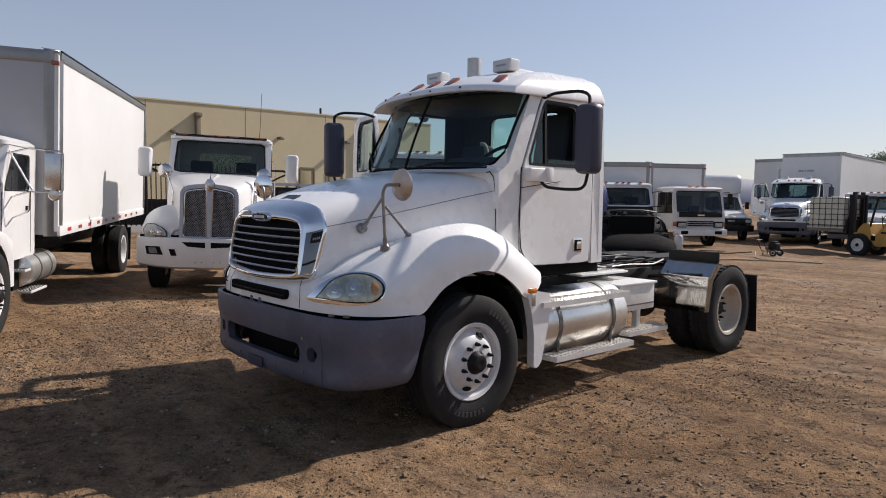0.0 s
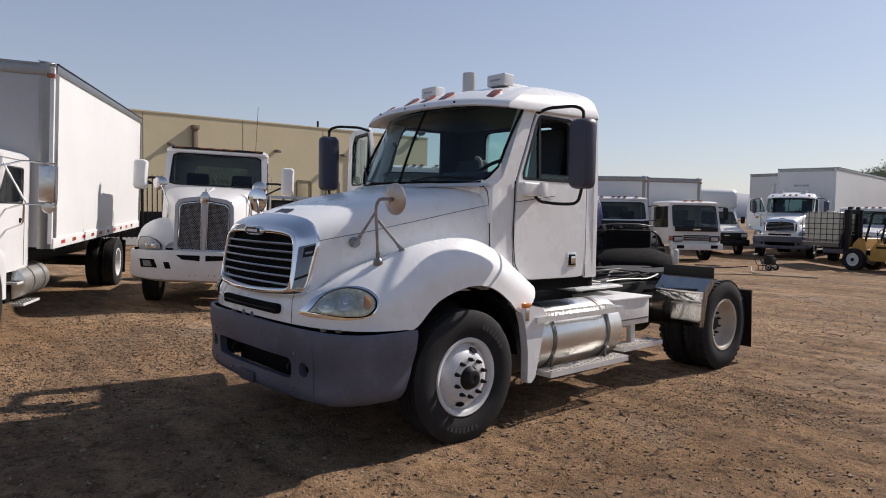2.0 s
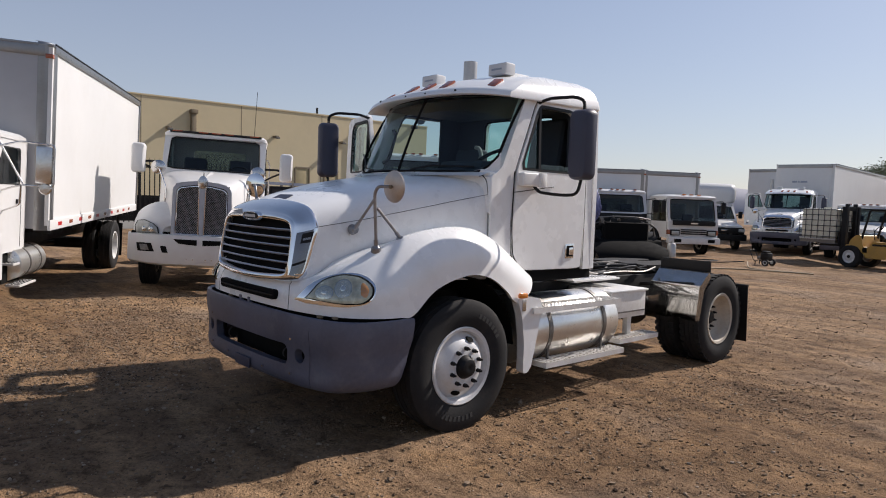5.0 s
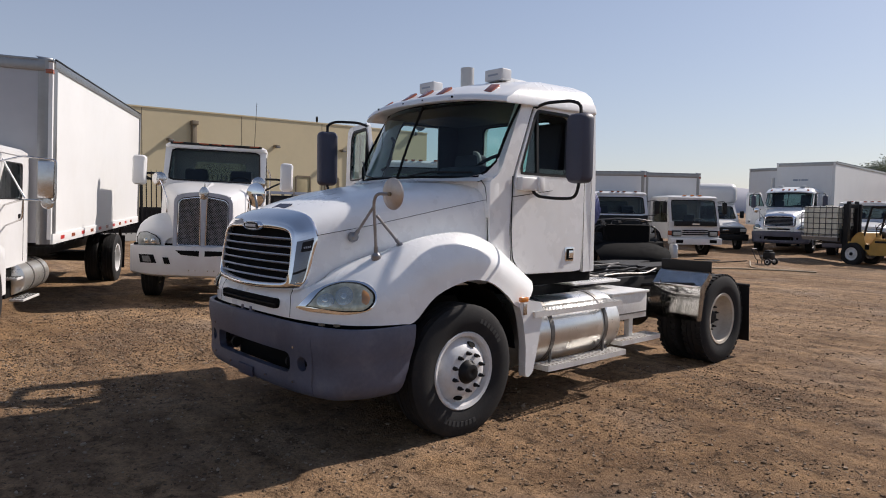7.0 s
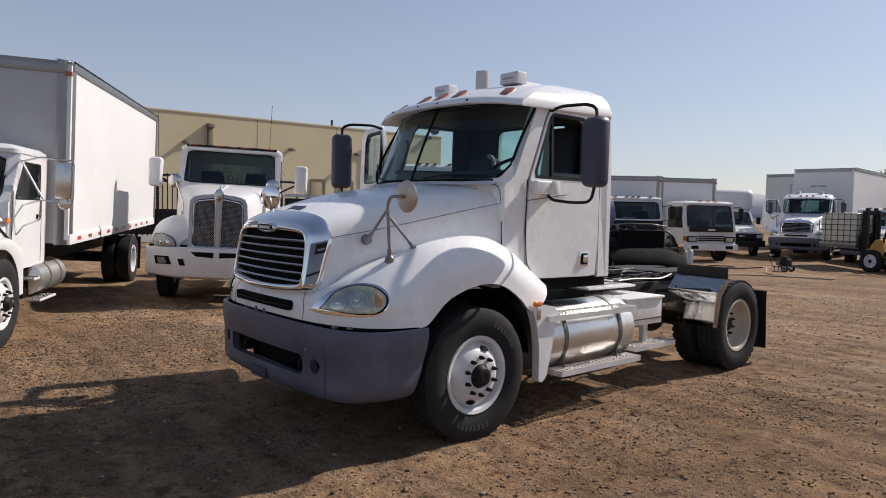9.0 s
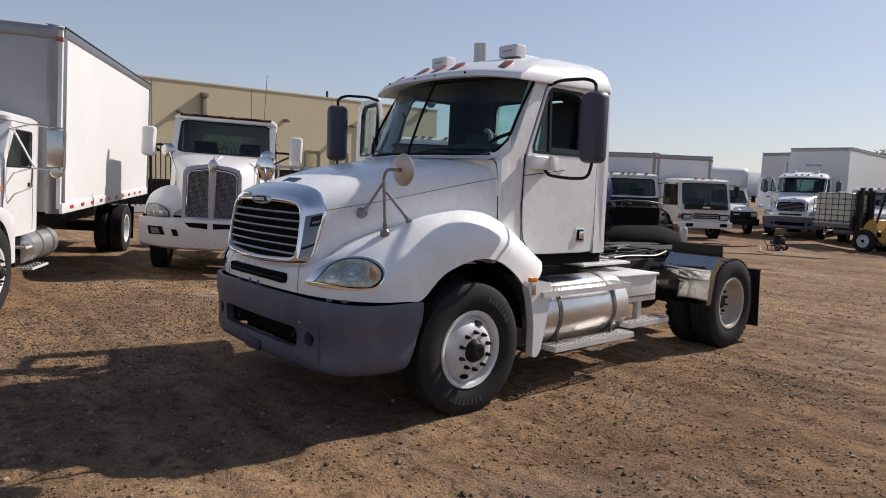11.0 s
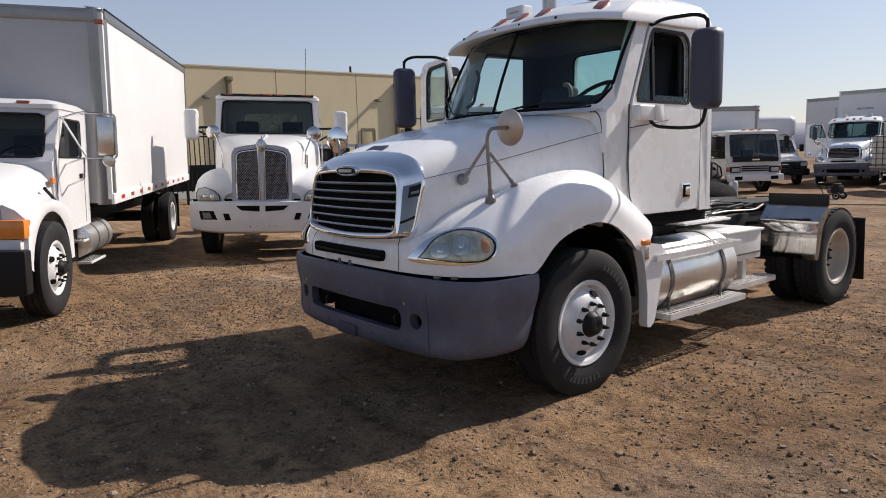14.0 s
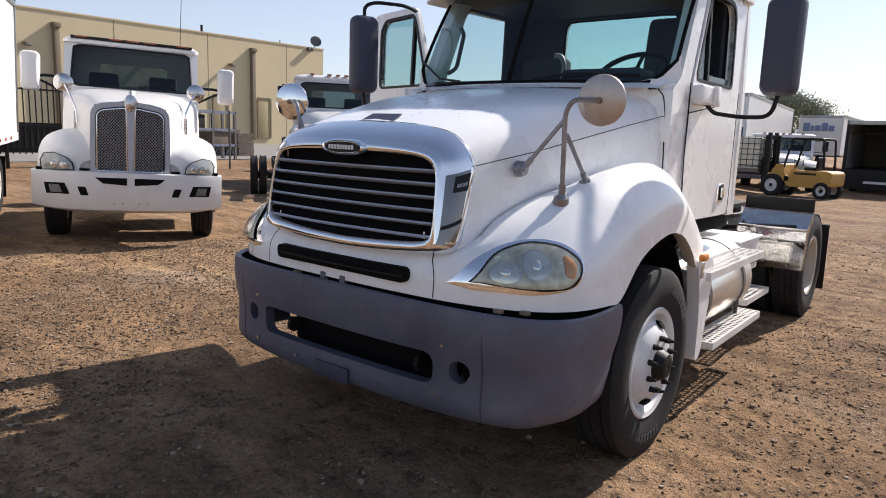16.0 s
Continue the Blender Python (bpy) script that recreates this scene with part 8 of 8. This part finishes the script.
def iron_fence():
    T = thing("iron_fence", pose(-24.0, 0, 0), "black iron picket fence on dirt", "fence", kind="structure")
    for k in range(11):
        y = -14 + 2.45 * k
        part("fence_post", B(-0.05, 0.05, y - 0.05, y + 0.05, rise(-24, y) - 0.1, 3.15, bev=0.008), M_BLACK, T)
    for z in (0.75, 1.5, 2.75):
        part("fence_rail", B(-0.025, 0.025, -14, 10.6, z - 0.03, z + 0.03), M_BLACK, T)
    n = 0
    y = -13.8
    while y < 10.6:
        bm = B(-0.018, 0.018, y - 0.018, y + 0.018, 0.5, 3.0)
        cyl(bm, (0, y, 3.0), (0, y, 3.14), 0.026, 0.002, 4)
        part("picket", bm, M_BLACK, T)
        y += 0.20
    # dark gate leaf and posts beside it
    part("gate_post", B(-0.09, 0.09, 10.6, 10.78, 0.1, 3.2, bev=0.01), M_BLACK, T)
    part("screen_panel", B(-0.03, 0.0, -8.0, 7.4, 0.55, 1.6), M_FRAME, T)
    return T


def stacked_crates(x, y):
    T = thing("pallet_stack", stand(x, y, 0), "stack of dark wooden pallets and crates", "pallets")
    rnd = random.Random(5)
    for r in range(5):
        for k in range(9):
            z = 0.16 * k
            if rnd.random() < 0.12 and k > 5:
                break
            p = B(-0.5, 0.5, -0.6 + 1.3 * r, 0.6 + 1.3 * r, z, z + 0.03)
            box(p, -0.5, 0.5, -0.6 + 1.3 * r, 0.6 + 1.3 * r, z + 0.11, z + 0.14)
            for yy in (-0.55, 0, 0.55):
                box(p, -0.5, 0.5, yy - 0.05 + 1.3 * r, yy + 0.05 + 1.3 * r, z + 0.03, z + 0.11)
            p.transform(pose(rnd.uniform(-0.04, 0.04), 0, 0))
            part("pallet", p, M_PALLET, T)
    return T


def rack_frame(x, y, heading):
    T = thing("steel_rack", stand(x, y, heading), "blue and grey steel frame rack", "rack")
    for xx in (-2.2, -0.7, 0.8, 2.2):
        part("upright", B(xx - 0.06, xx + 0.06, -0.5, -0.4, 0, 2.4), M_GALV_DARK, T)
        part("upright", B(xx - 0.06, xx + 0.06, 0.4, 0.5, 0, 2.4), M_GALV_DARK, T)
    for z in (0.75, 1.5, 2.35):
        for yy in (-0.45, 0.45):
            part("beam", B(-2.3, 2.3, yy - 0.05, yy + 0.05, z - 0.06, z + 0.06), M_BLUESTEEL, T)
    for k in range(6):
        a = -2.2 + 0.74 * k
        part("brace", tube(bmesh.new(), [(a, -0.46, 0.1), (a + 0.37, -0.46, 0.7), (a + 0.74, -0.46, 0.1)], 0.03, 6), M_BLUESTEEL, T)
    part("load", B(-1.9, 0.4, -0.4, 0.4, 1.56, 2.2, bev=0.03), M_FRAME, T)
    part("load", B(0.7, 2.1, -0.4, 0.4, 0.81, 1.4, bev=0.03), M_PALLET, T)
    return T


def sign_pole(x, y):
    T = thing("steel_pole", stand(x, y, 0), "thin galvanised pole standing in dirt", "pole")
    part("pole", C((0, 0, -0.1), (0, 0, 2.35), 0.045, seg=10), M_GALV_DARK, T)
    return T


def hose(pts, r, label, mtl):
    me_pts = [(x, y, rise(x, y) + r + 0.004 + z) for x, y, z in pts]
    bm = tube(bmesh.new(), [p for p in spline(me_pts, 8)], r, 8)
    me = bpy.data.meshes.new("hose")
    bm.to_mesh(me)
    bm.free()
    finish(me)
    me.materials.append(mtl)
    tagged(new("hose", me), label, "hose")


def tree(x, y, height, spread, seed):
    rnd = random.Random(seed)
    T = thing("tree", pose(x, y, rise(x, y)), "broad tree behind the trailers, its green paled for haze", "tree", group="trees behind the yard")
    bm = bmesh.new()
    tips = []
    def limb(p, d, ln, r, depth):
        q = p + d * ln
        cyl(bm, p, q, r, r * 0.62, 8)
        if depth == 0:
            tips.append(q)
            return
        for _ in range(3 if depth > 1 else 4):
            nd = (d + Vector((rnd.uniform(-1, 1), rnd.uniform(-1, 1), rnd.uniform(-0.25, 0.6))) * 0.75).normalized()
            limb(q, nd, ln * rnd.uniform(0.6, 0.85), r * 0.58, depth - 1)
        tips.append(q)
    limb(Vector((0, 0, -0.2)), Vector((0.05, 0, 1)).normalized(), height * 0.30, 0.22, 3)
    part("trunk", bm, M_BARK, T)
    verts, faces = [], []
    for t in tips:
        if t.z < height * 0.25:
            continue
        for _ in range(300):
            c = t + Vector((rnd.gauss(0, spread * 0.13), rnd.gauss(0, spread * 0.13), rnd.gauss(0, height * 0.055)))
            a = Vector((rnd.uniform(-1, 1), rnd.uniform(-1, 1), rnd.uniform(-1, 1))).normalized()
            b = a.orthogonal().normalized()
            s = rnd.uniform(0.06, 0.13)
            i = len(verts)
            verts += [c - a * s, c + b * s * 0.5, c + a * s, c - b * s * 0.5]
            faces.append((i, i + 1, i + 2, i + 3))
    me = bpy.data.meshes.new("crown")
    me.from_pydata(verts, [], faces)
    me.materials.append(M_LEAF)
    cr = new("crown", me)
    cr.parent = T
    tagged(cr, kind="stuff")
    return T


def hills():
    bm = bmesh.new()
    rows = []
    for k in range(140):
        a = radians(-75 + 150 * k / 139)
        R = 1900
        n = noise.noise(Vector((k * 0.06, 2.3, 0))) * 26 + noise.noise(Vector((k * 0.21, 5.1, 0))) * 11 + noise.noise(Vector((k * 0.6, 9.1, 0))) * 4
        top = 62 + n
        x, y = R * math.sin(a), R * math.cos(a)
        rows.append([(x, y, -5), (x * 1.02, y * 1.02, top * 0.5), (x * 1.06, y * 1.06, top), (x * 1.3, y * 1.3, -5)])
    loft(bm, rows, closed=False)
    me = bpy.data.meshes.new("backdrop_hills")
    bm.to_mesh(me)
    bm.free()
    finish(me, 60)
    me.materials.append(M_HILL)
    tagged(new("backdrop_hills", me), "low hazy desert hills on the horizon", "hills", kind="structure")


M_DOORTAN = mat("tan_door", (0.36, 0.29, 0.16), 0.6, vary=0.1, scale=2)
M_PALLET = mat("weathered_pallet_wood", (0.16, 0.13, 0.10), 0.85, vary=0.3, scale=5, fine=50, bump=0.3)
M_BLUESTEEL = mat("blue_grey_steel", (0.16, 0.19, 0.26), 0.5, vary=0.15, scale=5)
M_HOSE = mat("tan_hose", (0.34, 0.26, 0.16), 0.6, vary=0.2, scale=10)
warehouse()
yard_paving()
iron_fence()
stacked_crates(-30.5, 19.5)
rack_frame(-27.5, 14.8, 8)
sign_pole(-22.0, 13.1)
hose([(-5.45, 19.7, 0.12), (-4.95, 18.7, 0), (-4.3, 18.1, 0), (-3.6, 18.4, 0), (-2.9, 18.5, 0), (-3.7, 18.0, 0), (-4.8, 17.1, 0), (-5.3, 16.1, 0)], 0.022, "tan rubber hose lying on dirt", M_HOSE)
hose([(-5.65, 19.9, 0.1), (-6.3, 19.5, 0), (-6.9, 18.5, 0), (-6.7, 20.1, 0), (-7.5, 19.7, 0)], 0.018, "thin dark hose lying on dirt", M_BLACK)
tree(-11.5, 64.5, 7.0, 5.5, 3)
tree(-16.5, 70.0, 6.0, 5.0, 12)
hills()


# ---- loose gravel on the yard ----
def gravel():
    rnd = random.Random(77)
    shapes = []
    for k in range(5):
        bm = bmesh.new()
        bmesh.ops.create_icosphere(bm, subdivisions=1, radius=1)
        for v in bm.verts:
            v.co *= 0.6 + 0.75 * rnd.random()
            v.co.z *= 0.75
        vs = [tuple(v.co) for v in bm.verts]
        idx = {v: i for i, v in enumerate(bm.verts)}
        fs = [tuple(idx[v] for v in f.verts) for f in bm.faces]
        shapes.append((vs, fs))
        bm.free()
    verts, faces = [], []
    for k in range(78000):
        # denser in front of the parked trucks and near the walk
        if k % 3 == 0:
            x, y = rnd.uniform(-6.5, -1.5), rnd.uniform(-3.5, 3.0)
        elif k % 3 == 1:
            x, y = rnd.uniform(-4, 5), rnd.uniform(-4.0, 4.0)
        else:
            x, y = rnd.uniform(-8, 8), rnd.uniform(-4, 13)
        if noise.noise(Vector((x * 0.8, y * 0.8, 11))) < -0.15 and rnd.random() < 0.7:
            continue
        s = 0.003 + 0.008 * rnd.random() ** 1.6 + 0.012 * rnd.random() ** 14
        c, n = math.cos(rnd.uniform(0, 6.28)), math.sin(rnd.uniform(0, 6.28))
        z = rise(x, y) + relief(x, y) + s * 0.25
        vs, fs = shapes[k % 5]
        i = len(verts)
        verts += [(x + s * (a * c - b * n), y + s * (a * n + b * c), z + s * d) for a, b, d in vs]
        faces += [tuple(i + q for q in f) for f in fs]
    me = bpy.data.meshes.new("gravel")
    me.from_pydata(verts, [], faces)
    me.materials.append(M_STONE)
    tagged(new("gravel", me), "loose brown and grey gravel scattered on dirt", "gravel", kind="stuff")


gravel()
